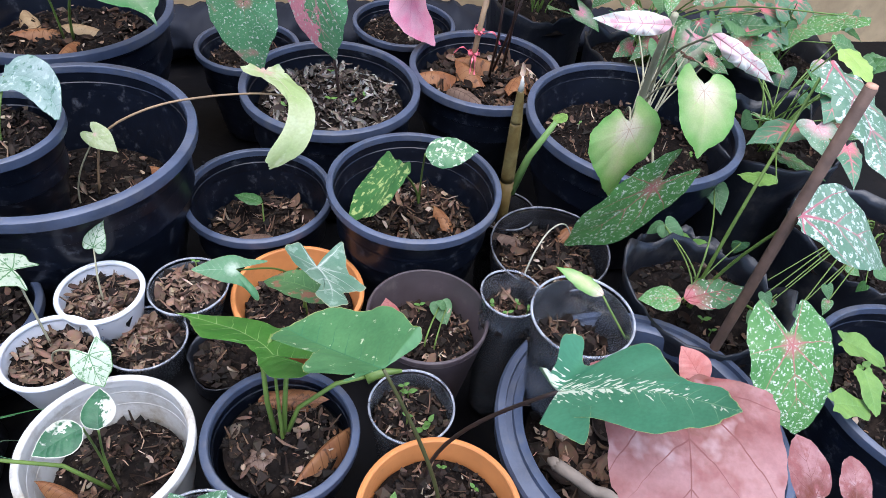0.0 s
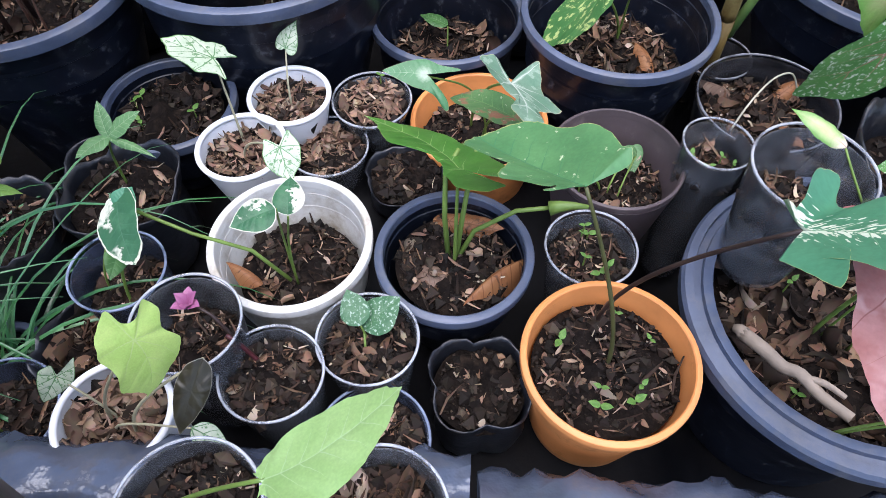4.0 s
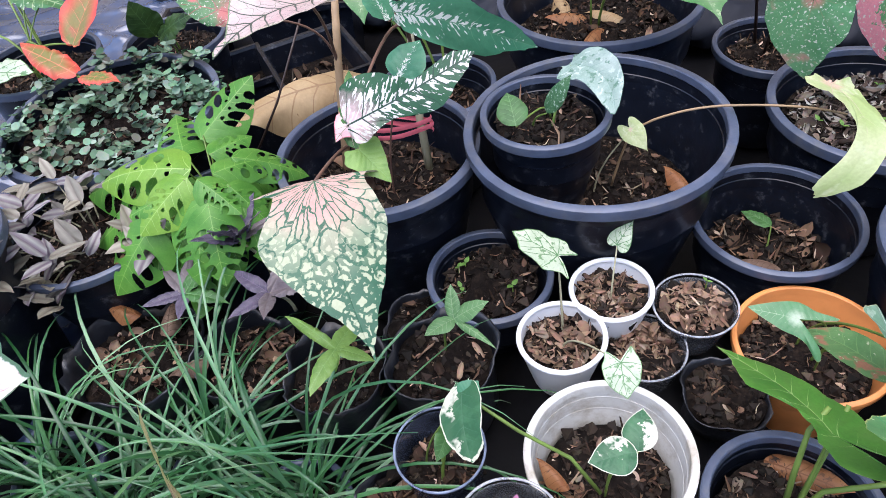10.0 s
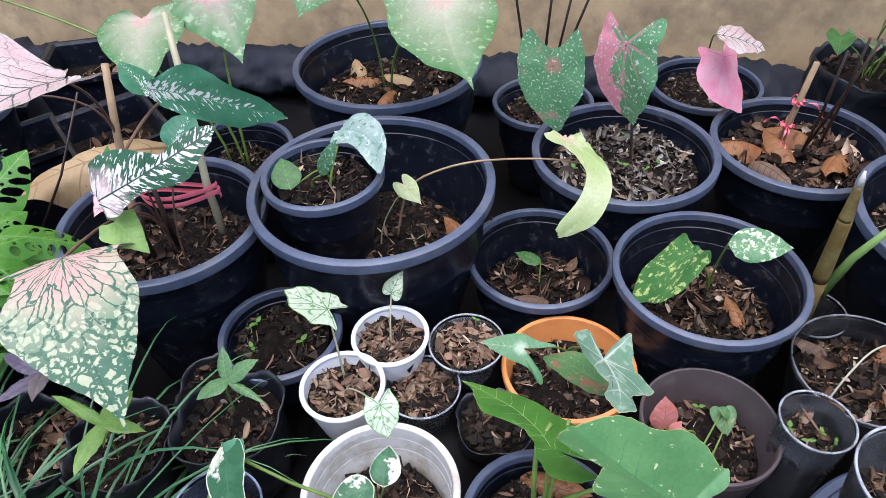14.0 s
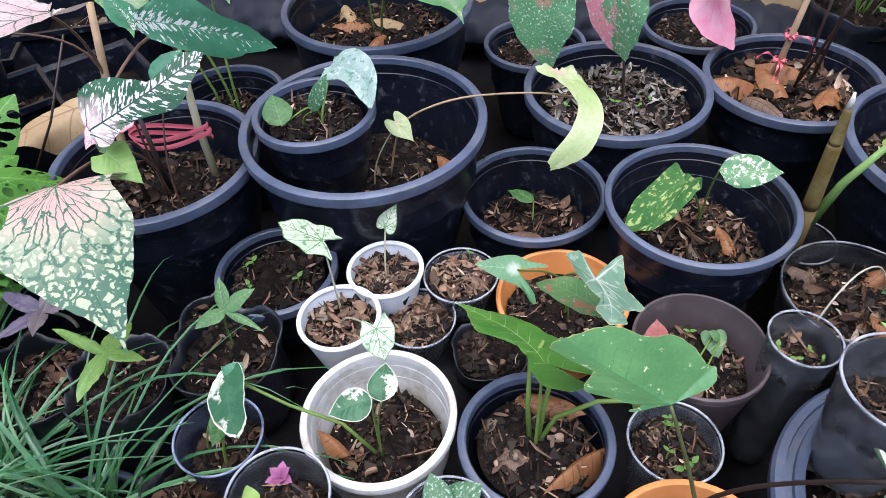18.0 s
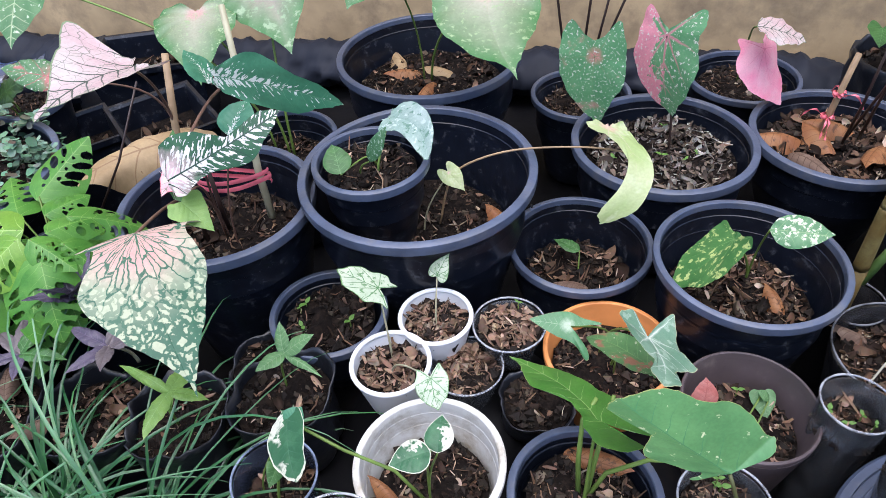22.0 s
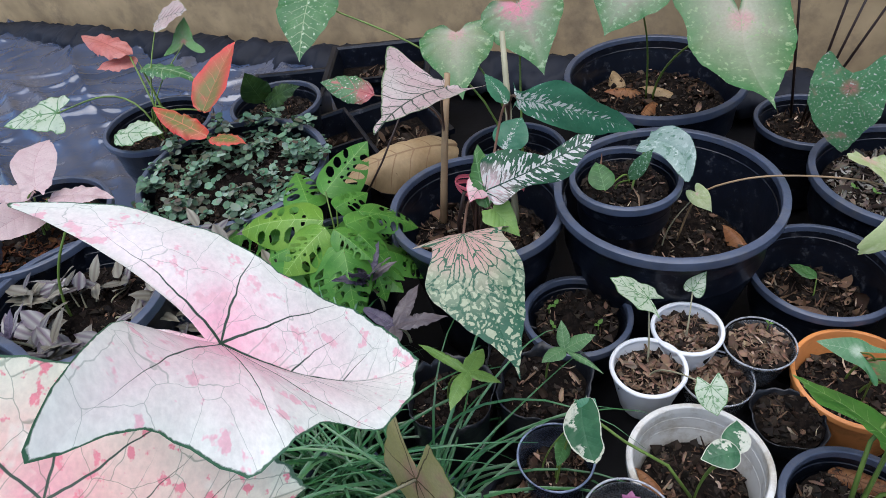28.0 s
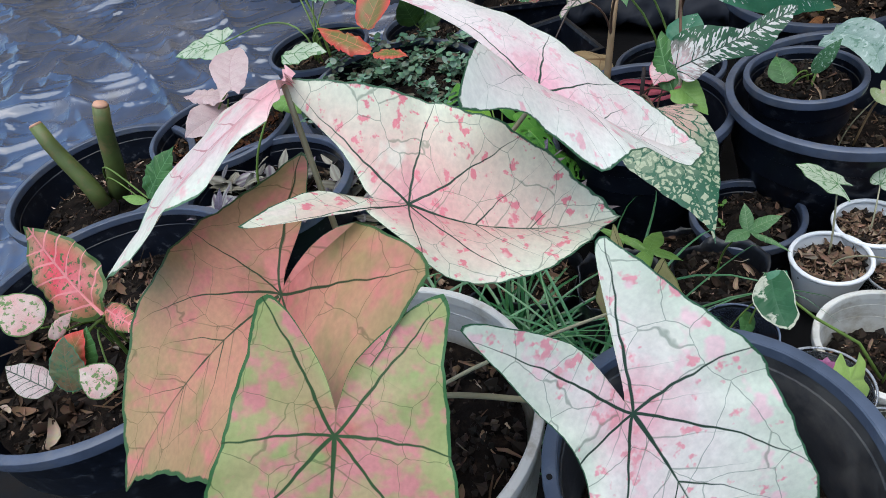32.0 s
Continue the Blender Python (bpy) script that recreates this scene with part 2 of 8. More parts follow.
def flakes(parent, r, z, count, size, material, seed, aspect=2.2, name="leaf_litter", fibre=0.22, heap=0.006):
    """Loose pieces on the soil, joined: curled chips of uneven outline, and thin fibres."""
    rng = random.Random(seed * 7 + 1)
    vs, fs = [], []
    for _ in range(count):
        q, a = max(0.0, r - 0.30 * size) * math.sqrt(rng.random()) * 0.97, rng.uniform(0, 6.283)
        c = Vector((q * math.cos(a), q * math.sin(a), z + rng.uniform(0.0, heap)))
        s = size * 0.36 * min(2.2, math.exp(rng.gauss(0, 0.5)))
        thin = rng.random() < fibre
        if thin:
            s *= 1.5
        w = s / (11.0 if thin else aspect * rng.uniform(0.6, 1.8))
        t = Euler((rng.gauss(0, 0.45), rng.gauss(0, 0.45), rng.uniform(0, 6.28))).to_matrix()
        curl, bend, skew = rng.uniform(-0.5, 1.3) * w, rng.uniform(-0.3, 0.5) * s, rng.uniform(-0.25, 0.25) * s
        twist, ragged = rng.uniform(-0.8, 0.8), rng.uniform(0.05, 0.3)
        b = len(vs)
        cols = (-1.0, 0.0, 1.0) if thin else (-1.0, -0.55, 0.0, 0.55, 1.0)
        line = ((-1, 0.4), (0.0, 1.0), (1, 0.4)) if thin else ((-1, 0.16), (-0.74, 0.64), (-0.3, 0.95), (0.2, 1.0), (0.66, 0.72), (1, 0.2))
        for u, k in line:
            wl, wr = w * k * rng.uniform(1 - ragged, 1 + ragged), w * k * rng.uniform(1 - ragged, 1 + ragged)
            off = skew * u * u * 0.5
            for v in cols:
                q = v * (wr if v > 0 else wl)
                vs.append(c + t @ Vector((u * s + rng.uniform(-0.04, 0.04) * s, q + off, curl * v * v + bend * u * u + twist * u * q + rng.uniform(-0.1, 0.1) * w)))
        nc = len(cols)
        for m in range(len(line) - 1):
            for n in range(nc - 1):
                p = b + nc * m + n
                fs.append((p, p + 1, p + nc + 1, p + nc))
    ob = mesh_object(name, vs, fs, material, parent)
    return tagged(ob, kind="stuff")


def crumbs(parent, r, z, count, size, material, seed, name="soil_crumb", heap=0.004):
    """Small uneven lumps of soil, joined."""
    rng = random.Random(seed * 5 + 2)
    vs, fs = [], []
    for _ in range(count):
        q, a = r * math.sqrt(rng.random()) * 0.97, rng.uniform(0, 6.283)
        c = Vector((q * math.cos(a), q * math.sin(a), z + rng.uniform(-0.002, heap)))
        s = size * 0.5 * min(4.5, math.exp(rng.gauss(0, 0.75)))
        t = Euler((rng.uniform(0, 6), rng.uniform(0, 6), rng.uniform(0, 6))).to_matrix()
        b = len(vs)
        for p in ((1, 0, 0), (-1, 0, 0), (0, 1, 0), (0, -1, 0), (0, 0, 1), (0, 0, -1)):
            vs.append(c + t @ Vector(p) * s * rng.uniform(0.5, 1.2))
        for i in (0, 1):
            fs += [(b + i, b + 2, b + 4), (b + i, b + 3, b + 4), (b + i, b + 2, b + 5), (b + i, b + 3, b + 5)]
    return tagged(mesh_object(name, vs, fs, material, parent, smooth=False), kind="stuff")


def pot_parts(thing, r, h, style, fill=0.75, seed=1, hole=True):
    """Pot body and rim under a thing whose origin is the pot's base. Returns the soil's radius and height."""
    t = 0.0035 if r > 0.06 else 0.0014
    base = {"black": 0.62, "white": 0.72, "orange": 0.72, "brown": 0.72}.get(style, 0.68)
    rb = r * base
    lip = {"black": 0.009 if r < 0.14 else 0.0125, "white": 0.008, "orange": 0.0065, "brown": 0.004, "ribbed": 0.03, "greyrim": 0.011}.get(style, 0.0022)
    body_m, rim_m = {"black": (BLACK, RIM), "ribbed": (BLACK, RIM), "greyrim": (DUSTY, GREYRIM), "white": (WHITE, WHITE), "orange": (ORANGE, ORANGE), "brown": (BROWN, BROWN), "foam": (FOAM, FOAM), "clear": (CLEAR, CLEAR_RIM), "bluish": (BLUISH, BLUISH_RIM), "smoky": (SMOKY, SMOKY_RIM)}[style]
    ri = r - lip
    prof = [(0.004, 0.0), (rb * 0.93, 0.0), (rb, 0.006)]
    for k in range(1, 7):
        q = k / 7
        prof.append((rb + (ri + t - rb) * q, 0.006 + (h - 0.012) * q))
    prof += [(ri + t, h - 0.006), (ri, h - 0.006)]
    steps = {"black": 3, "ribbed": 3, "white": 3, "greyrim": 1}.get(style, 0)
    zz = h - 0.006
    rr = ri
    for k in range(steps):
        zz -= (0.009 + 0.010 * (r / 0.17)) * (1 + 0.5 * k)
        d = 0.0009 if style == "white" else 0.0019
        prof += [(rr - 0.0008, zz), (rr - 0.0012, zz - 0.0004), (rr - d, zz - 0.001), (rr - d - 0.0002, zz - 0.0022)]
        rr -= d
    for k in range(1, 6):
        q = k / 5
        prof.append((rr + (rb - t - rr) * q, zz + (0.008 - zz) * q))
    prof.append((0.004, 0.008))
    vs, fs = lathe(prof, 64, wob=0.004 if style in ("black", "ribbed") else 0.006, seed=seed)
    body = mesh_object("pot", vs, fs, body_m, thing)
    body.data.set_sharp_from_angle(angle=radians(38))
    if style in ("clear", "bluish", "smoky", "foam"):
        prof = [(r + 0.0014 * math.cos(a), h - 0.0012 + 0.0016 * math.sin(a)) for a in np.linspace(0, 2 * math.pi, 9)[:-1]]
        if style == "foam":
            prof = [(r - 0.002 + 0.0032 * math.cos(a), h - 0.002 + 0.0032 * math.sin(a)) for a in np.linspace(0, 2 * math.pi, 11)[:-1]]
    elif style == "ribbed":
        prof = [(ri - 0.003, h - 0.03), (ri, h - 0.002), (ri + 0.004, h), (r - 0.02, h), (r - 0.019, h - 0.005), (r - 0.012, h - 0.006), (r - 0.011, h - 0.001), (r - 0.003, h - 0.002), (r, h - 0.006), (r - 0.001, h - 0.02), (ri + 0.008, h - 0.024), (ri + 0.005, h - 0.05)]
    else:
        k = lip
        prof = [(ri - 0.001, h - 0.010), (ri, h - 0.0012), (ri + 0.0012, h), (r - 0.0022, h - 0.0004), (r - 0.0005, h - 0.0016), (r, h - 0.0034), (r - 0.0006, h - 0.8 * k - 0.006), (r - 0.003, h - 0.8 * k - 0.0075), (ri + t, h - 0.8 * k - 0.007)]
    vs, fs = lathe(prof, 64, closed=True, wob=0.004 if style in ("black", "ribbed") else 0.006, seed=seed)
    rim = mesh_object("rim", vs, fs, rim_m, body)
    if t > 0.002:
        rim.data.set_sharp_from_angle(angle=radians(38))
    zs = 0.008 + (h - 0.008) * fill
    rs = rb + (rr - rb) * (zs / h) - (0.0006 if t < 0.002 else 0.003)
    return rs, zs


THINGS = {}


def potted(key, name, x, y, zrim, r, style, label, category="potted plant", fill=0.75, base=None, litter=(DRY, 70, 0.011), amp=0.008, group="potted plants", seed=None):
    seed = seed or (hash_of(key) % 97 + 1)
    zb = ground_z(x, y) if base is None else base
    thing = empty(name, x, y, zb, label, category, group)
    rs, zs = pot_parts(thing, r, zrim - zb, style, fill, seed)
    soil_part(thing, rs, zs, amp, seed)
    if litter:
        flakes(thing, rs, zs + amp * 0.3, int(litter[1] * (1.3 if litter[1] > 100 else 2.2)), litter[2], litter[0], seed, heap=0.010 if litter[0] in (TANDRY, HUSK) else 0.006)
        crumbs(thing, rs, zs + amp * 0.25, int(420 + 36000 * rs * rs), 0.0046, CRUMB, seed + 3)
        flakes(thing, rs, zs + amp * 0.25, int(24 + 3500 * rs * rs), 0.018, DRY, seed + 5, 3.0, "fibre", 0.85)
    THINGS[key] = (thing, rs, zb + zs)
    return thing


def hash_of(s):
    v = 7
    for c in s:
        v = (v * 31 + ord(c)) % 100003
    return v


# ---- leaves: surfaces ----
def vein_group():
    """Distances to the main veins and to the side veins of a leaf whose flat outline lies in its UV map."""
    g = bpy.data.node_groups.new("vein_field", "ShaderNodeTree")
    for nm in ("Palmate", "Pinnate", "Radius", "Along"):
        g.interface.new_socket(nm, in_out="OUTPUT", socket_type="NodeSocketFloat")
    n, l = g.nodes, g.links
    out = n.new("NodeGroupOutput")

    def math_node(op, a, b=None, c=None):
        k = n.new("ShaderNodeMath")
        k.operation = op
        for i, v in enumerate((a, b, c)):
            if v is None:
                continue
            if isinstance(v, (int, float)):
                k.inputs[i].default_value = v
            else:
                l.new(v, k.inputs[i])
        return k.outputs[0]

    uv = n.new("ShaderNodeUVMap")
    no = n.new("ShaderNodeTexNoise")
    no.inputs["Scale"].default_value = 5.0
    no.inputs["Detail"].default_value = 2
    l.new(uv.outputs[0], no.inputs["Vector"])
    se = n.new("ShaderNodeSeparateXYZ")
    l.new(uv.outputs[0], se.inputs[0])
    wob = math_node("MULTIPLY", math_node("SUBTRACT", no.outputs["Fac"], 0.5), 0.06)
    x = math_node("ABSOLUTE", se.outputs[0])
    y = math_node("ADD", se.outputs[1], 0.0)
    r = math_node("SQRT", math_node("ADD", math_node("MULTIPLY", x, x), math_node("MULTIPLY", y, y)))
    best = None
    for deg, y0, thin in ((0, 0, 0), (44, 0, 0), (90, 0, 0.001), (146, 0, 0), (46, 0.30, 0.0035), (42, 0.56, 0.0045)):
        c, s = math.cos(radians(deg)), math.sin(radians(deg))
        v = math_node("SUBTRACT", y, y0)
        along = math_node("ADD", math_node("MULTIPLY", x, s), math_node("MULTIPLY", v, c))
        side = math_node("SUBTRACT", math_node("MULTIPLY", x, c), math_node("MULTIPLY", v, s))
        bow = math_node("MULTIPLY", math_node("MULTIPLY", along, along), {0: 0.0, 90: 0.30, 146: 0.05}.get(deg, 0.20))
        d = math_node("ABSOLUTE", math_node("ADD", math_node("ADD", side, bow), math_node("MULTIPLY", wob, 0.4 if deg == 0 else 0.9)))
        back = math_node("MULTIPLY", math_node("LESS_THAN", along, 0.0), 5.0)
        d = math_node("ADD", d, back)
        d = math_node("ADD", d, math_node("ADD", math_node("MULTIPLY", along, 0.0095), thin))
        best = d if best is None else math_node("MINIMUM", best, d)
    mid = math_node("ADD", x, math_node("MULTIPLY", wob, 0.1))
    s = math_node("ADD", math_node("SUBTRACT", y, math_node("MULTIPLY", x, 0.75)), math_node("ADD", wob, math_node("MULTIPLY", math_node("MULTIPLY", x, x), 0.5)))
    fr = math_node("FRACT", math_node("DIVIDE", math_node("ADD", s, 2.0), 0.145))
    pin = math_node("MULTIPLY", math_node("ABSOLUTE", math_node("SUBTRACT", fr, 0.5)), 0.13)
    pin = math_node("ADD", pin, math_node("MULTIPLY", x, 0.022))
    l.new(best, out.inputs["Palmate"])
    l.new(math_node("MINIMUM", mid, pin), out.inputs["Pinnate"])
    l.new(r, out.inputs["Radius"])
    l.new(y, out.inputs["Along"])
    return g


VEINS = vein_group()


def leafmat(name, base, base2, center=None, blotch=None, blotch2=None, vein=None, halo=None, margin=None, rough=0.42, through=0.22, pinnate=False, split=None, net=None, rimtone=None, patches=None, streak=None, flecks=None):
    """A leaf surface. center: (colour, radius); blotch: (colour, scale, threshold); vein, halo: (colour, width); margin: (colour, share); split: colour of one half; flecks: (colour, reach from the midrib, fading along it)."""
    m = bpy.data.materials.new(name)
    m.use_nodes = True
    n, l = m.node_tree.nodes, m.node_tree.links
    b = n["Principled BSDF"]
    b.inputs["Roughness"].default_value = rough
    b.inputs["Specular IOR Level"].default_value = 0.4
    uv = n.new("ShaderNodeUVMap")
    info = n.new("ShaderNodeObjectInfo")
    shift = n.new("ShaderNodeVectorMath")
    shift.operation = "ADD"
    l.new(uv.outputs[0], shift.inputs[0])
    sc = n.new("ShaderNodeMath")
    sc.operation = "MULTIPLY"
    sc.inputs[1].default_value = 37.0
    l.new(info.outputs["Random"], sc.inputs[0])
    l.new(sc.outputs[0], shift.inputs[1])
    vf = n.new("ShaderNodeGroup")
    vf.node_tree = VEINS
    dist = vf.outputs["Pinnate" if pinnate else "Palmate"]

    def noise_fac(scale, detail=4, rough_=0.55):
        k = n.new("ShaderNodeTexNoise")
        k.inputs["Scale"].default_value = scale
        k.inputs["Detail"].default_value = detail
        k.inputs["Roughness"].default_value = rough_
        l.new(shift.outputs[0], k.inputs["Vector"])
        return k.outputs["Fac"]

    def ramp(v, lo, hi, a=0.0, c=1.0):
        k = n.new("ShaderNodeMapRange")
        k.inputs["From Min"].default_value, k.inputs["From Max"].default_value = lo, hi
        k.inputs["To Min"].default_value, k.inputs["To Max"].default_value = a, c
        l.new(v, k.inputs["Value"])
        return k.outputs["Result"]

    def mul(a, c):
        k = n.new("ShaderNodeMath")
        k.operation = "MULTIPLY"
        l.new(a, k.inputs[0])
        if isinstance(c, float):
            k.inputs[1].default_value = c
        else:
            l.new(c, k.inputs[1])
        return k.outputs[0]

    def add(a, c):
        k = n.new("ShaderNodeMath")
        k.operation = "ADD"
        l.new(a, k.inputs[0])
        l.new(c, k.inputs[1])
        return k.outputs[0]

    def over(color, fac, top):
        k = n.new("ShaderNodeMix")
        k.data_type = "RGBA"
        l.new(fac, k.inputs["Factor"])
        if isinstance(color, tuple):
            k.inputs["A"].default_value = (*color, 1)
        else:
            l.new(color, k.inputs["A"])
        k.inputs["B"].default_value = (*top, 1)
        return k.outputs["Result"]

    col = over(base, ramp(noise_fac(3.0), 0.35, 0.65), base2)
    if split:
        half = n.new("ShaderNodeSeparateXYZ")
        l.new(uv.outputs[0], half.inputs[0])
        col = over(col, ramp(add(half.outputs[0], mul(noise_fac(4.0, 5, 0.65), 1.0)), 0.60, 0.615), split)
    if rimtone:
        c, w = rimtone
        ea = n.new("ShaderNodeAttribute")
        ea.attribute_name = "edge"
        col = over(col, ramp(add(ea.outputs["Fac"], mul(noise_fac(5), 0.4)), 1.1 - w, 1.25), c)
    if center:
        c, rad = center
        col = over(col, ramp(add(vf.outputs["Radius"], mul(noise_fac(12, 6, 0.7), rad * 0.9)), rad * 1.45, rad * 0.75), c)
    if halo:
        c, w = halo
        eg = n.new("ShaderNodeAttribute")
        eg.attribute_name = "edge"
        thin = add(mul(noise_fac(9), w * 1.2), mul(mul(eg.outputs["Fac"], eg.outputs["Fac"]), w * 1.1))
        col = over(col, ramp(add(dist, thin), w * 1.9, w * 0.7), c)
    for bl in (blotch, blotch2):
        if bl:
            c, s, th, *soft = bl
            col = over(col, ramp(noise_fac(s, 3, 0.6), th - 0.02, th + (soft[0] if soft else 0.035)), c)
    if patches:
        near, far, s, w0, w1 = patches
        wn = n.new("ShaderNodeTexNoise")
        wn.inputs["Scale"].default_value = 16.0
        wn.inputs["Detail"].default_value = 3
        l.new(shift.outputs[0], wn.inputs["Vector"])
        ws = n.new("ShaderNodeVectorMath")
        ws.operation = "SCALE"
        ws.inputs["Scale"].default_value = 0.10
        l.new(wn.outputs["Color"], ws.inputs[0])
        wa = n.new("ShaderNodeVectorMath")
        wa.operation = "ADD"
        l.new(shift.outputs[0], wa.inputs[0])
        l.new(ws.outputs[0], wa.inputs[1])
        size = ramp(vf.outputs["Radius"], 0.25, 0.6)
        big, small = n.new("ShaderNodeTexVoronoi"), n.new("ShaderNodeTexVoronoi")
        sx = n.new("ShaderNodeSeparateXYZ")
        l.new(uv.outputs[0], sx.inputs[0])
        at2 = n.new("ShaderNodeMath")
        at2.operation = "ARCTAN2"
        l.new(sx.outputs[0], at2.inputs[0])
        l.new(sx.outputs[1], at2.inputs[1])
        fan = n.new("ShaderNodeCombineXYZ")
        l.new(add(mul(at2.outputs[0], 0.62), mul(noise_fac(7, 3), 0.16)), fan.inputs[0])
        l.new(add(mul(vf.outputs["Radius"], 0.75), mul(noise_fac(9, 3), 0.12)), fan.inputs[1])
        for vo, q, vec in ((big, s, fan.outputs[0]), (small, s * 2.1, wa.outputs[0])):
            vo.feature = "DISTANCE_TO_EDGE"
            vo.inputs["Scale"].default_value = q
            l.new(vec, vo.inputs["Vector"])
        pb = ramp(add(big.outputs["Distance"], mul(noise_fac(30, 5, 0.7), 0.10)), w0 + 0.05, w0 + 0.075)
        ps = ramp(add(small.outputs["Distance"], mul(noise_fac(22, 5, 0.7), 0.42)), w1 + 0.19, w1 + 0.27)
        pick = n.new("ShaderNodeMix")
        l.new(size, pick.inputs["Factor"])
        l.new(pb, pick.inputs["A"])
        l.new(ps, pick.inputs["B"])
        tone = n.new("ShaderNodeMix")
        tone.data_type = "RGBA"
        l.new(ramp(add(vf.outputs["Radius"], mul(noise_fac(4, 3), 0.5)), 0.45, 0.72), tone.inputs["Factor"])
        tone.inputs["A"].default_value = (*near, 1)
        tone.inputs["B"].default_value = (*far, 1)
        k = n.new("ShaderNodeMix")
        k.data_type = "RGBA"
        l.new(pick.outputs["Result"], k.inputs["Factor"])
        l.new(col, k.inputs["A"])
        l.new(tone.outputs["Result"], k.inputs["B"])
        col = k.outputs["Result"]
    if streak:
        c, w = streak
        col = over(col, mul(ramp(add(vf.outputs["Palmate"], mul(noise_fac(32, 4), w * 3.0)), w * 1.75, w * 1.35), ramp(vf.outputs["Radius"], 0.75, 0.35)), c)
    if flecks:
        c, reach, fade = flecks
        fx = n.new("ShaderNodeSeparateXYZ")
        l.new(uv.outputs[0], fx.inputs[0])
        ax = n.new("ShaderNodeMath")
        ax.operation = "ABSOLUTE"
        l.new(fx.outputs[0], ax.inputs[0])
        fv = n.new("ShaderNodeCombineXYZ")
        l.new(mul(add(fx.outputs[1], mul(ax.outputs[0], -0.9)), 38.0), fv.inputs[0])
        l.new(mul(fx.outputs[0], 19.0), fv.inputs[1])
        l.new(sc.outputs[0], fv.inputs[2])
        fn = n.new("ShaderNodeTexNoise")
        fn.inputs["Scale"].default_value = 1.0
        fn.inputs["Detail"].default_value = 2
        l.new(fv.outputs[0], fn.inputs["Vector"])
        spare = add(mul(ax.outputs[0], 0.17 / reach), mul(fx.outputs[1], fade))
        col = over(col, ramp(add(fn.outputs["Fac"], mul(spare, -1.0)), 0.42, 0.445), c)
    if margin:
        c, w = margin
        at = n.new("ShaderNodeAttribute")
        at.attribute_name = "edge"
        col = over(col, ramp(add(at.outputs["Fac"], mul(noise_fac(30), 0.03)), 1.015 - w * 0.5, 1.023 - w * 0.5), c)
    if net:
        c, s, w, amount = net
        vo = n.new("ShaderNodeTexVoronoi")
        vo.feature = "DISTANCE_TO_EDGE"
        vo.inputs["Scale"].default_value = s
        wr = n.new("ShaderNodeVectorMath")
        wr.operation = "ADD"
        nz = n.new("ShaderNodeTexNoise")
        nz.inputs["Scale"].default_value = 9.0
        l.new(shift.outputs[0], nz.inputs["Vector"])
        sv = n.new("ShaderNodeVectorMath")
        sv.operation = "SCALE"
        sv.inputs["Scale"].default_value = 0.05
        l.new(nz.outputs["Color"], sv.inputs[0])
        l.new(shift.outputs[0], wr.inputs[0])
        l.new(sv.outputs[0], wr.inputs[1])
        l.new(wr.outputs[0], vo.inputs["Vector"])
        col = over(col, mul(ramp(vo.outputs["Distance"], w, w * 0.3), amount), c)
        col = over(col, mul(ramp(vf.outputs["Pinnate"], 0.006, 0.002), amount), c)
    if vein:
        c, w = vein
        col = over(col, ramp(dist, w, w * 0.6), c)
    mott = n.new("ShaderNodeMix")
    mott.data_type, mott.blend_type = "RGBA", "MULTIPLY"
    mott.inputs["Factor"].default_value = 0.35
    l.new(col, mott.inputs["A"])
    l.new(ramp(noise_fac(45, 3), 0.3, 0.7, 0.7, 1.15), mott.inputs["B"])
    col = mott.outputs["Result"]
    l.new(col, b.inputs["Base Color"])
    bu = n.new("ShaderNodeBump")
    bu.inputs["Strength"].default_value = 0.35
    bu.inputs["Distance"].default_value = 0.0007
    l.new(add(ramp(dist, 0.0, 0.06), mul(noise_fac(20), 0.4)), bu.inputs["Height"])
    l.new(bu.outputs["Normal"], b.inputs["Normal"])
    tr = n.new("ShaderNodeBsdfTranslucent")
    l.new(col, tr.inputs["Color"])
    mx = n.new("ShaderNodeMixShader")
    mx.inputs["Fac"].default_value = through
    l.new(b.outputs[0], mx.inputs[1])
    l.new(tr.outputs[0], mx.inputs[2])
    l.new(mx.outputs[0], n["Material Output"].inputs["Surface"])
    return m


G1, G2 = (0.045, 0.13, 0.035), (0.07, 0.19, 0.05)
DG1, DG2 = (0.02, 0.075, 0.035), (0.03, 0.105, 0.05)
PINK = leafmat("pink_caladium", (0.84, 0.71, 0.69), (0.83, 0.79, 0.72), ((0.82, 0.47, 0.51), 0.22), ((0.82, 0.36, 0.40), 13.0, 0.61), ((0.86, 0.62, 0.63), 5.0, 0.60), vein=((0.02, 0.05, 0.03), 0.0085), margin=((0.04, 0.12, 0.06), 0.04), net=((0.07, 0.14, 0.08), 4.5, 0.011, 0.52), rimtone=((0.68, 0.75, 0.60), 0.5), through=0.14)
PINKL = leafmat("pale_pink_caladium", (0.84, 0.66, 0.66), (0.87, 0.77, 0.74), ((0.86, 0.46, 0.54), 0.32), ((0.82, 0.50, 0.54), 11.0, 0.61), vein=((0.02, 0.05, 0.03), 0.0085), margin=((0.04, 0.12, 0.06), 0.04), net=((0.07, 0.14, 0.08), 4.5, 0.009, 0.36), rimtone=((0.78, 0.80, 0.72), 0.4), through=0.1)
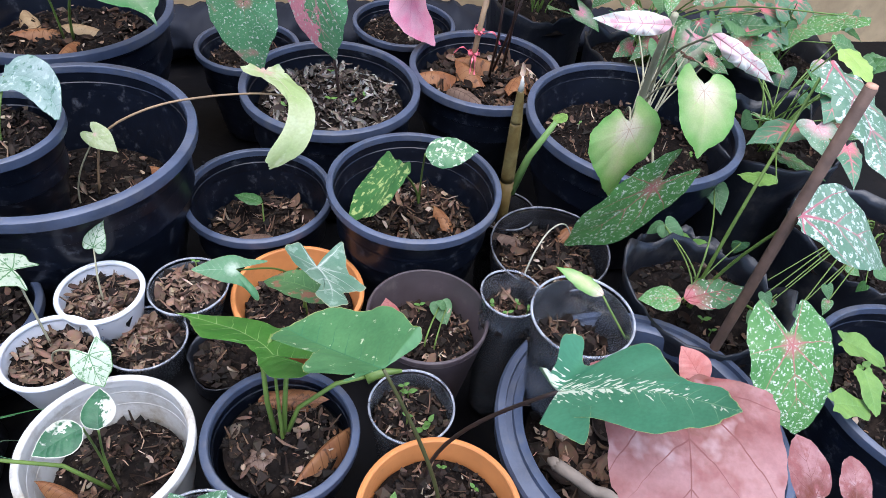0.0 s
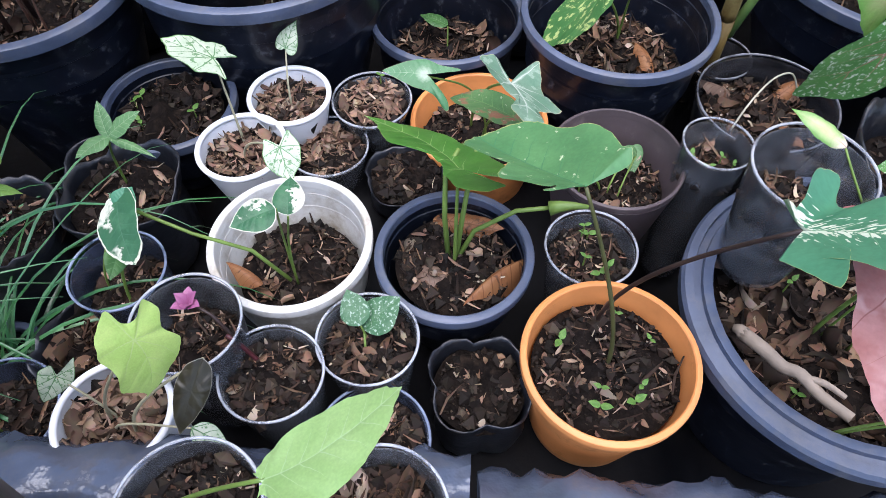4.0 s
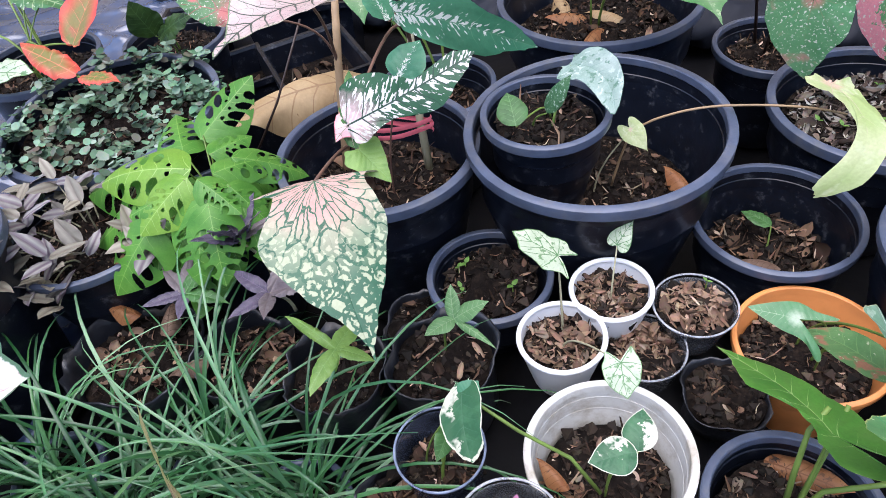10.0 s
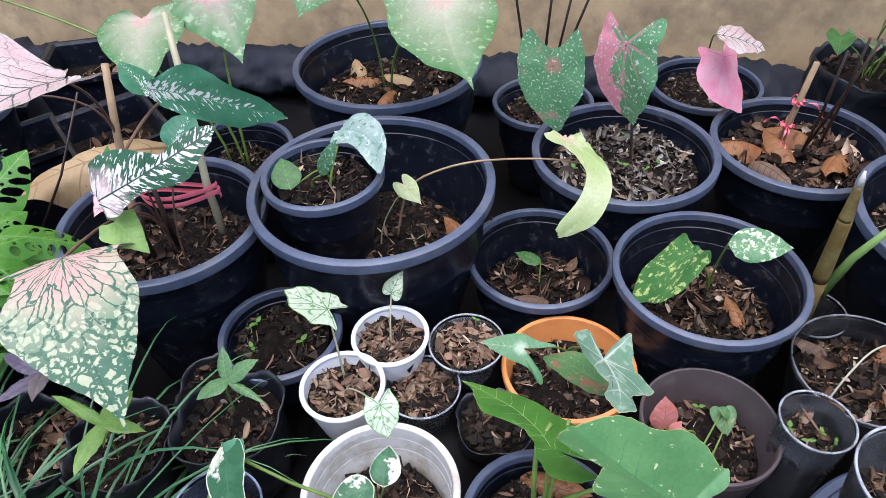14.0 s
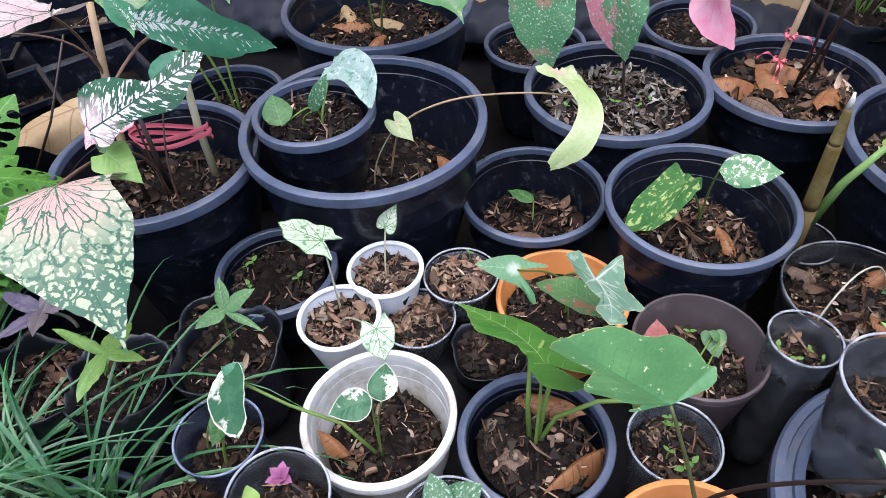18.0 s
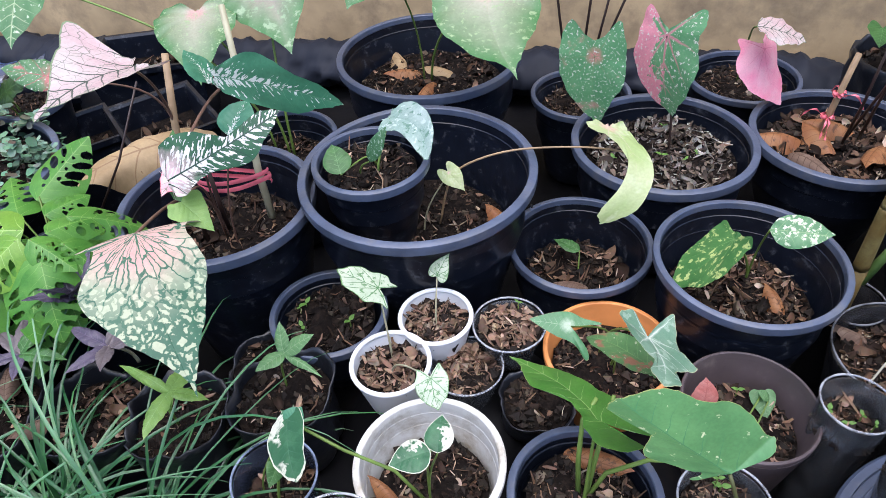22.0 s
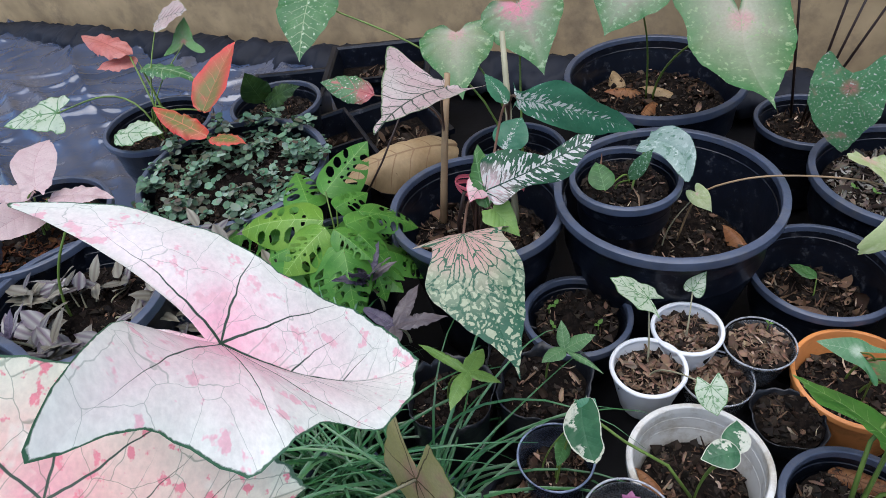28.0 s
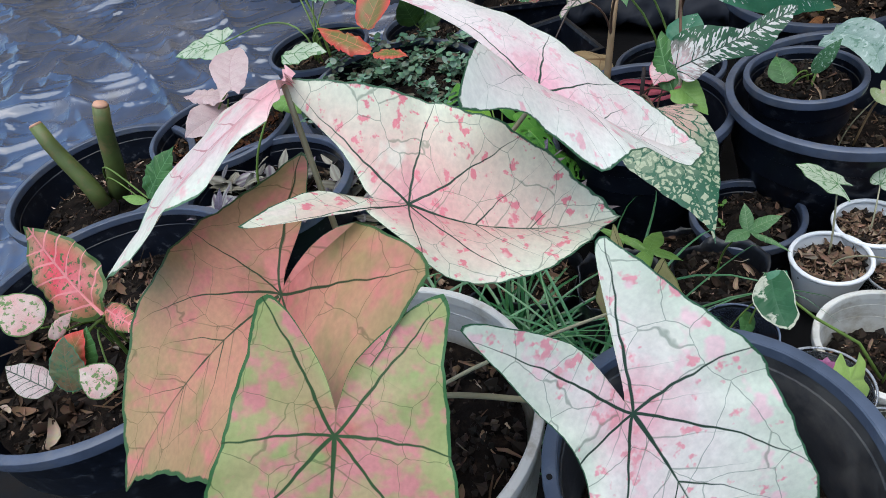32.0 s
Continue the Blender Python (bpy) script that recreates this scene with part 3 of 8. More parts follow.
PINKT = leafmat("tan_pink_caladium", (0.74, 0.45, 0.40), (0.76, 0.55, 0.47), ((0.74, 0.36, 0.38), 0.22), ((0.74, 0.24, 0.28), 15.0, 0.60), ((0.78, 0.70, 0.60), 4.0, 0.64), vein=((0.02, 0.05, 0.03), 0.0085), margin=((0.04, 0.12, 0.06), 0.04), net=((0.07, 0.14, 0.08), 4.5, 0.011, 0.52), rimtone=((0.70, 0.76, 0.60), 0.45), through=0.14)
CREAM = leafmat("cream_green_leaf", (0.34, 0.44, 0.17), (0.46, 0.51, 0.27), ((0.62, 0.40, 0.32), 0.10), ((0.48, 0.54, 0.30), 5.0, 0.58), vein=((0.5, 0.45, 0.3), 0.006))
PINKB = leafmat("bronze_pink_caladium", (0.66, 0.29, 0.20), (0.58, 0.34, 0.19), ((0.55, 0.17, 0.15), 0.25), ((0.68, 0.23, 0.21), 6.0, 0.50, 0.16), ((0.34, 0.29, 0.12), 4.0, 0.54, 0.14), vein=((0.035, 0.06, 0.02), 0.008), margin=((0.06, 0.14, 0.05), 0.05), net=((0.08, 0.09, 0.03), 5.0, 0.010, 0.5), rimtone=((0.40, 0.30, 0.14), 0.35))
PINKC = leafmat("olive_pink_caladium", (0.44, 0.37, 0.17), (0.52, 0.38, 0.22), ((0.58, 0.18, 0.16), 0.16), ((0.64, 0.26, 0.25), 7.0, 0.47, 0.12), ((0.34, 0.40, 0.15), 5.0, 0.56, 0.10), vein=((0.03, 0.08, 0.02), 0.010), margin=((0.05, 0.16, 0.05), 0.07), net=((0.08, 0.13, 0.04), 5.0, 0.010, 0.55), rimtone=((0.36, 0.44, 0.16), 0.5))
ALOC = leafmat("white_flecked_arrow_leaf", (0.05, 0.19, 0.10), (0.07, 0.24, 0.13), vein=((0.16, 0.32, 0.17), 0.004), pinnate=True, rough=0.35, margin=((0.38, 0.42, 0.16), 0.02), flecks=((0.60, 0.66, 0.52), 0.13, 0.22))
OLIVE = leafmat("faded_olive_leaf", (0.56, 0.52, 0.22), (0.64, 0.57, 0.30), ((0.60, 0.38, 0.28), 0.22), ((0.62, 0.42, 0.28), 3.0, 0.60, 0.1), vein=((0.15, 0.12, 0.05), 0.011), margin=((0.34, 0.38, 0.12), 0.05), through=0.4)
MOSAIC = leafmat("cream_mosaic_leaf", (0.025, 0.105, 0.06), (0.04, 0.14, 0.075), patches=((0.58, 0.36, 0.31), (0.45, 0.50, 0.33), 9.0, 0.04, 0.150), streak=((0.50, 0.50, 0.38), 0.010), vein=((0.04, 0.13, 0.07), 0.004))
VEINW = leafmat("white_veined_leaf", (0.05, 0.20, 0.11), (0.08, 0.25, 0.14), vein=((0.10, 0.26, 0.15), 0.004), flecks=((0.68, 0.72, 0.66), 0.12, 0.20), pinnate=True, rough=0.35)
WHITEP = leafmat("white_pink_leaf", (0.56, 0.39, 0.39), (0.58, 0.51, 0.47), net=((0.12, 0.14, 0.10), 9.0, 0.022, 0.75), vein=((0.05, 0.07, 0.05), 0.012), margin=((0.20, 0.28, 0.14), 0.05), pinnate=True, streak=((0.10, 0.13, 0.08), 0.016))
SPOTPINK = leafmat("pink_spotted_leaf", (0.07, 0.18, 0.07), (0.10, 0.22, 0.09), ((0.52, 0.16, 0.17), 0.38), ((0.66, 0.62, 0.55), 28.0, 0.62), ((0.45, 0.14, 0.13), 3.0, 0.6), vein=((0.35, 0.08, 0.09), 0.012))
VARI = leafmat("marbled_leaf", (0.02, 0.08, 0.04), (0.03, 0.12, 0.05), ((0.70, 0.50, 0.50), 0.26), ((0.64, 0.26, 0.30), 3.0, 0.70), flecks=((0.66, 0.64, 0.60), 0.22, 0.10), vein=((0.02, 0.06, 0.035), 0.007), pinnate=True)
GREEN = leafmat("mid_green_leaf", G1, G2, vein=((0.13, 0.27, 0.1), 0.008), pinnate=True)
GREENS = leafmat("speckled_green_leaf", (0.055, 0.17, 0.06), (0.09, 0.22, 0.08), blotch=((0.5, 0.6, 0.42), 20.0, 0.63), vein=((0.3, 0.4, 0.22), 0.008), pinnate=True)
GREENS2 = leafmat("grey_green_leaf", (0.08, 0.19, 0.07), (0.12, 0.25, 0.10), vein=((0.2, 0.32, 0.16), 0.01), pinnate=True, rough=0.5)
DKGREEN = leafmat("dark_green_leaf", (0.02, 0.05, 0.015), (0.04, 0.09, 0.02), vein=((0.06, 0.12, 0.04), 0.01), pinnate=True)
LIME = leafmat("lime_green_leaf", (0.36, 0.54, 0.13), (0.44, 0.60, 0.17), vein=((0.42, 0.55, 0.2), 0.01))
LIME2 = leafmat("yellow_green_leaf", (0.15, 0.29, 0.06), (0.21, 0.36, 0.08), vein=((0.22, 0.38, 0.11), 0.006), pinnate=True)
LIME3 = leafmat("fresh_green_leaf", (0.25, 0.42, 0.14), (0.31, 0.48, 0.18), vein=((0.34, 0.5, 0.24), 0.006), pinnate=True)
PALE = leafmat("pale_cream_leaf", (0.47, 0.42, 0.33), (0.47, 0.46, 0.34), ((0.56, 0.34, 0.31), 0.14), blotch=((0.32, 0.43, 0.23), 22.0, 0.59, 0.08), vein=((0.44, 0.42, 0.28), 0.004), rimtone=((0.05, 0.19, 0.05), 0.80))
PALEP = leafmat("pale_pink_leaf", (0.44, 0.33, 0.30), (0.42, 0.41, 0.32), ((0.66, 0.25, 0.31), 0.30), blotch=((0.28, 0.40, 0.23), 14.0, 0.57, 0.08), vein=((0.40, 0.34, 0.26), 0.005), rimtone=((0.05, 0.19, 0.05), 0.80))
PALEG = leafmat("pale_green_leaf", (0.58, 0.56, 0.32), (0.48, 0.56, 0.24), ((0.66, 0.58, 0.44), 0.25), vein=((0.5, 0.36, 0.25), 0.006), rimtone=((0.14, 0.36, 0.07), 0.62))
PINKSTAR = leafmat("pink_starred_leaf", (0.09, 0.22, 0.12), (0.15, 0.29, 0.17), ((0.72, 0.20, 0.22), 0.26), ((0.5, 0.58, 0.46), 28.0, 0.66), halo=((0.68, 0.22, 0.24), 0.035), vein=((0.6, 0.14, 0.18), 0.01))
PINKPALE = leafmat("pale_hearted_leaf", (0.12, 0.25, 0.14), (0.20, 0.33, 0.20), ((0.68, 0.42, 0.42), 0.40), ((0.55, 0.62, 0.52), 24.0, 0.62), vein=((0.6, 0.25, 0.26), 0.008))
PINKPLAIN = leafmat("pink_white_blade", (0.80, 0.60, 0.60), (0.80, 0.74, 0.66), ((0.80, 0.42, 0.44), 0.3), ((0.80, 0.40, 0.43), 9.0, 0.56, 0.10), vein=((0.55, 0.25, 0.26), 0.006), margin=((0.10, 0.20, 0.10), 0.05), pinnate=True, rimtone=((0.70, 0.76, 0.62), 0.4), through=0.1)
SPOT = leafmat("green_spotted_leaf", (0.12, 0.34, 0.15), (0.17, 0.40, 0.19), ((0.60, 0.27, 0.23), 0.14), ((0.76, 0.80, 0.70), 26.0, 0.60), ((0.60, 0.30, 0.26), 3.0, 0.62, 0.10), vein=((0.25, 0.30, 0.15), 0.006), through=0.35)
SPOTHALF = leafmat("half_pink_spotted_leaf", (0.12, 0.34, 0.15), (0.17, 0.40, 0.19), None, ((0.78, 0.78, 0.70), 26.0, 0.61), split=(0.84, 0.33, 0.40), halo=((0.80, 0.30, 0.37), 0.022), vein=((0.6, 0.18, 0.25), 0.006), through=0.35)
SPOTG = leafmat("white_spotted_green_leaf", (0.08, 0.24, 0.06), (0.12, 0.30, 0.08), ((0.46, 0.22, 0.17), 0.16), ((0.62, 0.68, 0.55), 32.0, 0.585), halo=((0.42, 0.19, 0.15), 0.014), vein=((0.44, 0.15, 0.14), 0.009))
SPOTW = leafmat("heavily_white_spotted_leaf", (0.13, 0.25, 0.15), (0.20, 0.33, 0.22), None, ((0.60, 0.68, 0.61), 24.0, 0.56), halo=((0.55, 0.25, 0.27), 0.018), vein=((0.5, 0.15, 0.18), 0.009))
HOTPINK = leafmat("bright_pink_leaf", (0.90, 0.29, 0.42), (0.90, 0.44, 0.53), vein=((0.74, 0.2, 0.3), 0.008), through=0.25)
SILVER = leafmat("silver_leaf", (0.24, 0.36, 0.30), (0.42, 0.52, 0.47), blotch=((0.13, 0.25, 0.18), 7.0, 0.57), blotch2=((0.50, 0.60, 0.55), 12.0, 0.60), vein=((0.22, 0.34, 0.28), 0.004), pinnate=True, margin=((0.1, 0.22, 0.14), 0.03))
SILVERD = leafmat("dark_silver_spotted_leaf", (0.045, 0.14, 0.06), (0.07, 0.18, 0.08), blotch=((0.34, 0.46, 0.36), 16.0, 0.58), vein=((0.09, 0.2, 0.1), 0.01), pinnate=True)
MOTTLE = leafmat("yellow_mottled_leaf", (0.05, 0.17, 0.045), (0.08, 0.22, 0.06), blotch=((0.46, 0.56, 0.20), 11.0, 0.57), vein=((0.16, 0.3, 0.1), 0.008))
MOTTLEW = leafmat("white_mottled_leaf", (0.08, 0.22, 0.09), (0.12, 0.27, 0.12), blotch=((0.58, 0.66, 0.46), 12.0, 0.55), vein=((0.2, 0.34, 0.15), 0.008), pinnate=True)
ALO = leafmat("glossy_arrow_leaf", (0.05, 0.17, 0.025), (0.08, 0.22, 0.035), vein=((0.24, 0.38, 0.13), 0.005), pinnate=True, rough=0.28, margin=((0.25, 0.36, 0.1), 0.02))
ALOW = leafmat("broad_green_leaf", (0.07, 0.20, 0.075), (0.105, 0.265, 0.10), blotch=((0.5, 0.58, 0.36), 16.0, 0.672), margin=((0.38, 0.40, 0.14), 0.02), vein=((0.06, 0.20, 0.085), 0.006), pinnate=True, rough=0.35)
ALOV = leafmat("pale_veined_arrow_leaf", (0.07, 0.20, 0.08), (0.10, 0.25, 0.11), center=((0.40, 0.50, 0.36), 0.22), vein=((0.32, 0.44, 0.28), 0.005), margin=((0.40, 0.36, 0.16), 0.02), pinnate=True, rough=0.35)
ALOS = leafmat("silver_veined_leaf", (0.13, 0.26, 0.17), (0.20, 0.33, 0.23), halo=((0.52, 0.60, 0.52), 0.026), vein=((0.60, 0.66, 0.58), 0.010), margin=((0.42, 0.44, 0.26), 0.04), blotch=((0.30, 0.42, 0.32), 7.0, 0.60))
BRONZE = leafmat("bronze_mottled_leaf", (0.16, 0.10, 0.05), (0.10, 0.16, 0.07), blotch=((0.05, 0.14, 0.08), 16.0, 0.58), margin=((0.06, 0.18, 0.10), 0.12), pinnate=True, vein=((0.2, 0.14, 0.08), 0.008))
ALOP = leafmat("bronze_green_leaf", (0.08, 0.20, 0.07), (0.12, 0.24, 0.09), blotch=((0.34, 0.16, 0.10), 3.0, 0.58), blotch2=((0.4, 0.45, 0.3), 18.0, 0.66), vein=((0.14, 0.28, 0.1), 0.008), pinnate=True)
ROSE = leafmat("rose_leaf", (0.54, 0.17, 0.14), (0.60, 0.25, 0.21), vein=((0.46, 0.13, 0.11), 0.006), pinnate=True)
ROSEBIG = leafmat("dusty_rose_leaf", (0.26, 0.085, 0.075), (0.42, 0.21, 0.20), ((0.18, 0.05, 0.03), 0.45), ((0.30, 0.10, 0.09), 5.0, 0.50, 0.14), ((0.48, 0.30, 0.29), 4.0, 0.60, 0.1), vein=((0.22, 0.07, 0.06), 0.010))
ROSEW = leafmat("pink_white_veined_leaf", (0.76, 0.58, 0.56), (0.72, 0.38, 0.42), vein=((0.2, 0.22, 0.15), 0.008), margin=((0.7, 0.2, 0.26), 0.08), pinnate=True)
VARIW = leafmat("white_edged_leaf", (0.03, 0.12, 0.05), (0.06, 0.18, 0.08), split=(0.60, 0.62, 0.50), margin=((0.62, 0.64, 0.5), 0.10), blotch=((0.03, 0.12, 0.05), 2.4, 0.52), vein=((0.06, 0.16, 0.08), 0.006), pinnate=True)
WHITEV = leafmat("white_leaf_green_veins", (0.44, 0.54, 0.38), (0.58, 0.64, 0.50), blotch=((0.16, 0.30, 0.14), 9.0, 0.59), vein=((0.10, 0.24, 0.09), 0.017), margin=((0.14, 0.3, 0.1), 0.07))
DARKLEAF = leafmat("dark_bronze_leaf", (0.025, 0.022, 0.015), (0.04, 0.038, 0.022), margin=((0.25, 0.24, 0.2), 0.06), pinnate=True, rough=0.3)
REDGREEN = leafmat("red_edged_leaf", (0.15, 0.20, 0.05), (0.26, 0.20, 0.07), blotch=((0.42, 0.14, 0.07), 4.0, 0.60, 0.10), rimtone=((0.76, 0.07, 0.07), 0.42), vein=((0.60, 0.22, 0.12), 0.006), pinnate=True)
REDPINK = leafmat("red_pink_mottled_leaf", (0.74, 0.08, 0.11), (0.80, 0.25, 0.26), margin=((0.08, 0.15, 0.04), 0.16), blotch=((0.10, 0.16, 0.05), 22.0, 0.575), rimtone=((0.26, 0.22, 0.08), 0.55), vein=((0.8, 0.28, 0.28), 0.012), pinnate=True)
PINKW = leafmat("pink_white_leaf", (0.66, 0.52, 0.46), (0.70, 0.38, 0.36), blotch=((0.16, 0.26, 0.08), 9.0, 0.58), margin=((0.12, 0.22, 0.06), 0.12), pinnate=True)
PINKS = leafmat("dusty_pink_leaf", (0.62, 0.44, 0.44), (0.68, 0.54, 0.51), blotch=((0.58, 0.40, 0.40), 3.0, 0.56, 0.1), vein=((0.55, 0.36, 0.36), 0.006), pinnate=True)
STALK = mat("green_stalk", (0.13, 0.21, 0.04), 0.5, var=0.2, bump=0.1)
STALK_OLIVE = mat("brownish_olive_stalk", (0.07, 0.075, 0.025), 0.45, var=0.25, bump=0.1)
STALK_DARK = mat("dark_stalk", (0.035, 0.02, 0.016), 0.45, var=0.25, bump=0.1)
STALK_PALE = mat("pale_stalk", (0.36, 0.34, 0.22), 0.5, var=0.15, bump=0.1)
CANE = mat("tan_cane", (0.30, 0.20, 0.11), 0.6, var=0.2, bump=0.3)


# ---- leaves: shapes ----
HALF = {
    "heart": [(0, 1), (0.05, 0.9), (0.20, 0.70), (0.40, 0.42), (0.5, 0.15), (0.46, -0.10), (0.31, -0.21), (0.14, -0.17), (0.01, -0.06)],
    "arrow": [(0, 1), (0.10, 0.86), (0.28, 0.58), (0.44, 0.28), (0.5, 0.06), (0.42, -0.10), (0.25, -0.16), (0.09, -0.11), (0.01, -0.04)],
    "band": [(0, 1), (0.22, 0.985), (0.40, 0.90), (0.49, 0.68), (0.5, 0.42), (0.46, 0.20), (0.33, 0.05), (0.12, 0.0), (0.0, 0.0)],
    "oval": [(0, 1), (0.09, 0.92), (0.30, 0.74), (0.46, 0.50), (0.48, 0.32), (0.36, 0.13), (0.15, 0.03), (0.0, 0.0)],
}


def smooth_line(pts, steps):
    """Points of a smooth curve through the given ones."""
    pts = [Vector(p) for p in pts]
    out = []
    m = len(pts)
    for i in range(m - 1):
        p0, p1, p2, p3 = pts[max(0, i - 1)], pts[i], pts[i + 1], pts[min(m - 1, i + 2)]
        for k in range(steps):
            t = k / steps
            out.append(0.5 * ((2 * p1) + (p2 - p0) * t + (2 * p0 - 5 * p1 + 4 * p2 - p3) * t * t + (3 * p1 - p0 - 3 * p2 + p3) * t ** 3))
    out.append(pts[-1])
    return out


def half_outline(kind, steps):
    return smooth_line(HALF[kind], steps)


def leaf_mesh(kind, length, width, back, material, seed, fold=0.10, arch=0.22, wave=0.036, rings=8, lobed=0, curl=0.0, body=0.0, droop=0.0, lobes=None, slim=1.0, bow=0.0, setback=0.25):
    """A leaf blade from its stalk at the origin to its tip at +y. width: across the lobes (caladium) or the blade; body: half the blade's width."""
    rng = random.Random(seed)
    steps = 4 if length < 0.06 else 7
    if kind == "caladium":
        bodies = body if isinstance(body, tuple) else (body or 0.45 * length,) * 2
        lobes = lobes or ((-width / 2, -back, 0.0), (width / 2, -back, 0.0))
        sides = []
        for w, (lx, ly, lz) in zip(bodies, lobes):
            lx, ly = max(abs(lx), 0.2 * length), min(ly, -setback * length)
            sides.append(smooth_line([(0, length), (0.18 * w, 0.88 * length), (0.52 * w, 0.60 * length), (0.86 * w, 0.26 * length), (1.0 * w, -0.02 * length), (slim * (0.55 * w + 0.55 * lx), 0.45 * ly), (slim * 0.12 * w + 0.96 * lx, 0.82 * ly), (lx, 1.0 * ly), (0.74 * lx, 0.93 * ly), (0.42 * lx, 0.62 * ly), (0.16 * lx, 0.32 * ly), (0.0, -0.07 * length)], steps))
        half, left = sides[1], sides[0]
        sb = -min(lobes[0][1], lobes[1][1], -setback * length)
        rise = (lobes[0][2], lobes[1][2])
    else:
        sx = width / {"heart": 1.0, "arrow": 1.0, "oval": 0.96, "band": 1.0}[kind]
        sb = max(back, {"heart": 0.16, "arrow": 0.10, "oval": 0.0, "band": 0.0}[kind] * length) / {"heart": 0.21, "arrow": 0.16, "oval": 1.0, "band": 1.0}[kind]
        half = [Vector((p.x * sx, p.y * (length if p.y > 0 else sb))) for p in half_outline(kind, steps)]
        left, rise = half, (0.0, 0.0)
    wide = max(p.x for p in half)
    outline = [(p.x, p.y) for p in half] + [(-p.x, p.y) for p in reversed(left[1:-1] if abs(left[-1].x) < 1e-5 else left[1:])]
    cy = 0.42 * length if kind in ("oval", "band") else 0.0
    wave *= min(1.0, length / 0.09)
    ph, k1 = rng.uniform(0, 6.28), rng.choice((5, 6, 7))
    bend = rng.uniform(-0.06, 0.06)
    tips = rng.uniform(0.7, 1.3)
    vs, uvs, edge = [], [], []

    def put(x, y, e, a):
        w = 1 + lobed * 0.10 * math.sin(5 * a + 1.0) * e
        w *= 1 + 0.006 * e * math.sin(11 * a + ph) * min(1.0, max(0.0, length / 0.04 - 1.5))
        x, y = x * w, y
        yy = max(0.0, y / length)
        z = fold * abs(x) + arch * length * yy * (1 - yy) - 0.25 * arch * length * (abs(x) / wide * e) ** 2
        if y < 0:
            z += (rise[1] if x > 0 else rise[0]) * min(1.0, -y / sb) ** 1.5 * min(1.0, abs(x) / (0.4 * wide)) - droop * tips * y * y / sb
        z += wave * length * e * e * math.sin(k1 * a + ph) * 0.5 + 0.4 * wave * length * e ** 3 * math.sin(2.3 * k1 * a + 2 * ph)
        z -= curl * length * (abs(x) / wide) ** 2
        x += bend * length * yy * yy + 4 * bow * length * yy * (1 - yy)
        vs.append((x, y, z))
        uvs.append((x / length, y / length))
        edge.append(e)

    n = len(outline)
    put(0, cy, 0, 0)
    for r in range(1, rings + 1):
        e = (r / rings) ** 0.85
        for x, y in outline:
            put(x * e, cy + (y - cy) * e, e, math.atan2(x, y - cy))
    fs = [(0, 1 + (k + 1) % n, 1 + k) for k in range(n)]
    for r in range(rings - 1):
        for k in range(n):
            a, b = 1 + r * n + k, 1 + r * n + (k + 1) % n
            fs.append((a, b, b + n, a + n))
    return finish_leaf("leaf", vs, fs, uvs, edge, material)


def finish_leaf(name, vs, fs, uvs, edge, material):
    me = bpy.data.meshes.new(name)
    me.from_pydata(vs, [], fs)
    me.polygons.foreach_set("use_smooth", [True] * len(me.polygons))
    idx = np.zeros(len(me.loops), dtype=np.int32)
    me.loops.foreach_get("vertex_index", idx)
    lay = me.uv_layers.new(name="UVMap")
    lay.data.foreach_set("uv", np.array(uvs, dtype=np.float32)[idx].ravel())
    at = me.attributes.new("edge", "FLOAT", "POINT")
    at.data.foreach_set("value", np.array(edge, dtype=np.float32))
    me.materials.append(material)
    return me


def tube(points, r0, r1, sides=7):
    """Verts and faces of a round tapered rod through the points."""
    vs, fs = [], []
    m = len(points)
    for i, p in enumerate(points):
        a, b = points[max(0, i - 1)], points[min(m - 1, i + 1)]
        d = (b - a).normalized()
        u = d.orthogonal().normalized() if i == 0 else (u - d * u.dot(d)).normalized()
        v = d.cross(u)
        r = r0 + (r1 - r0) * i / (m - 1)
        for k in range(sides):
            q = 2 * math.pi * k / sides
            vs.append(p + r * (math.cos(q) * u + math.sin(q) * v))
    for i in range(m - 1):
        for k in range(sides):
            q = (k + 1) % sides
            fs.append((i * sides + k, i * sides + q, (i + 1) * sides + q, (i + 1) * sides + k))
    fs.append(tuple(range(sides - 1, -1, -1)))
    fs.append(tuple(range((m - 1) * sides, m * sides)))
    return vs, fs


def bezier(a, b, c, d, n=12):
    return [a * (1 - t) ** 3 + b * 3 * t * (1 - t) ** 2 + c * 3 * t * t * (1 - t) + d * t ** 3 for t in (k / n for k in range(n + 1))]


def stalk(thing, root, node, r=0.002, material=None, name="stalk", lift=0.5, lean=None):
    o = Vector(thing.location)
    a, d = Vector(root) - o, Vector(node) - o
    h = (d - a).length
    b = a + Vector((0, 0, h * lift))
    c = d - ((d - a).normalized() * 0.35 * h) + Vector((0, 0, 0.12 * h)) if lean is None else d + Vector(lean)
    vs, fs = tube(bezier(a, b, c, d), r * 1.25, r * 0.8)
    return mesh_object(name, vs, fs, material or STALK, thing)


COUNT = [0]
CANES = {"red": ((-0.459, 0.818, 0.372), (-0.353, 0.835, 0.380))}


def petiole_root(key, node, default):
    """Where a leaf's stalk starts: on the nearest cane, for leaves high up on plants that have canes, else in the soil."""
    spots = CANES.get(key, ()) if node[2] > 0.462 else ()
    return min((Vector(p) for p in spots), key=lambda p: (p - Vector(node)).length, default=Vector(default))


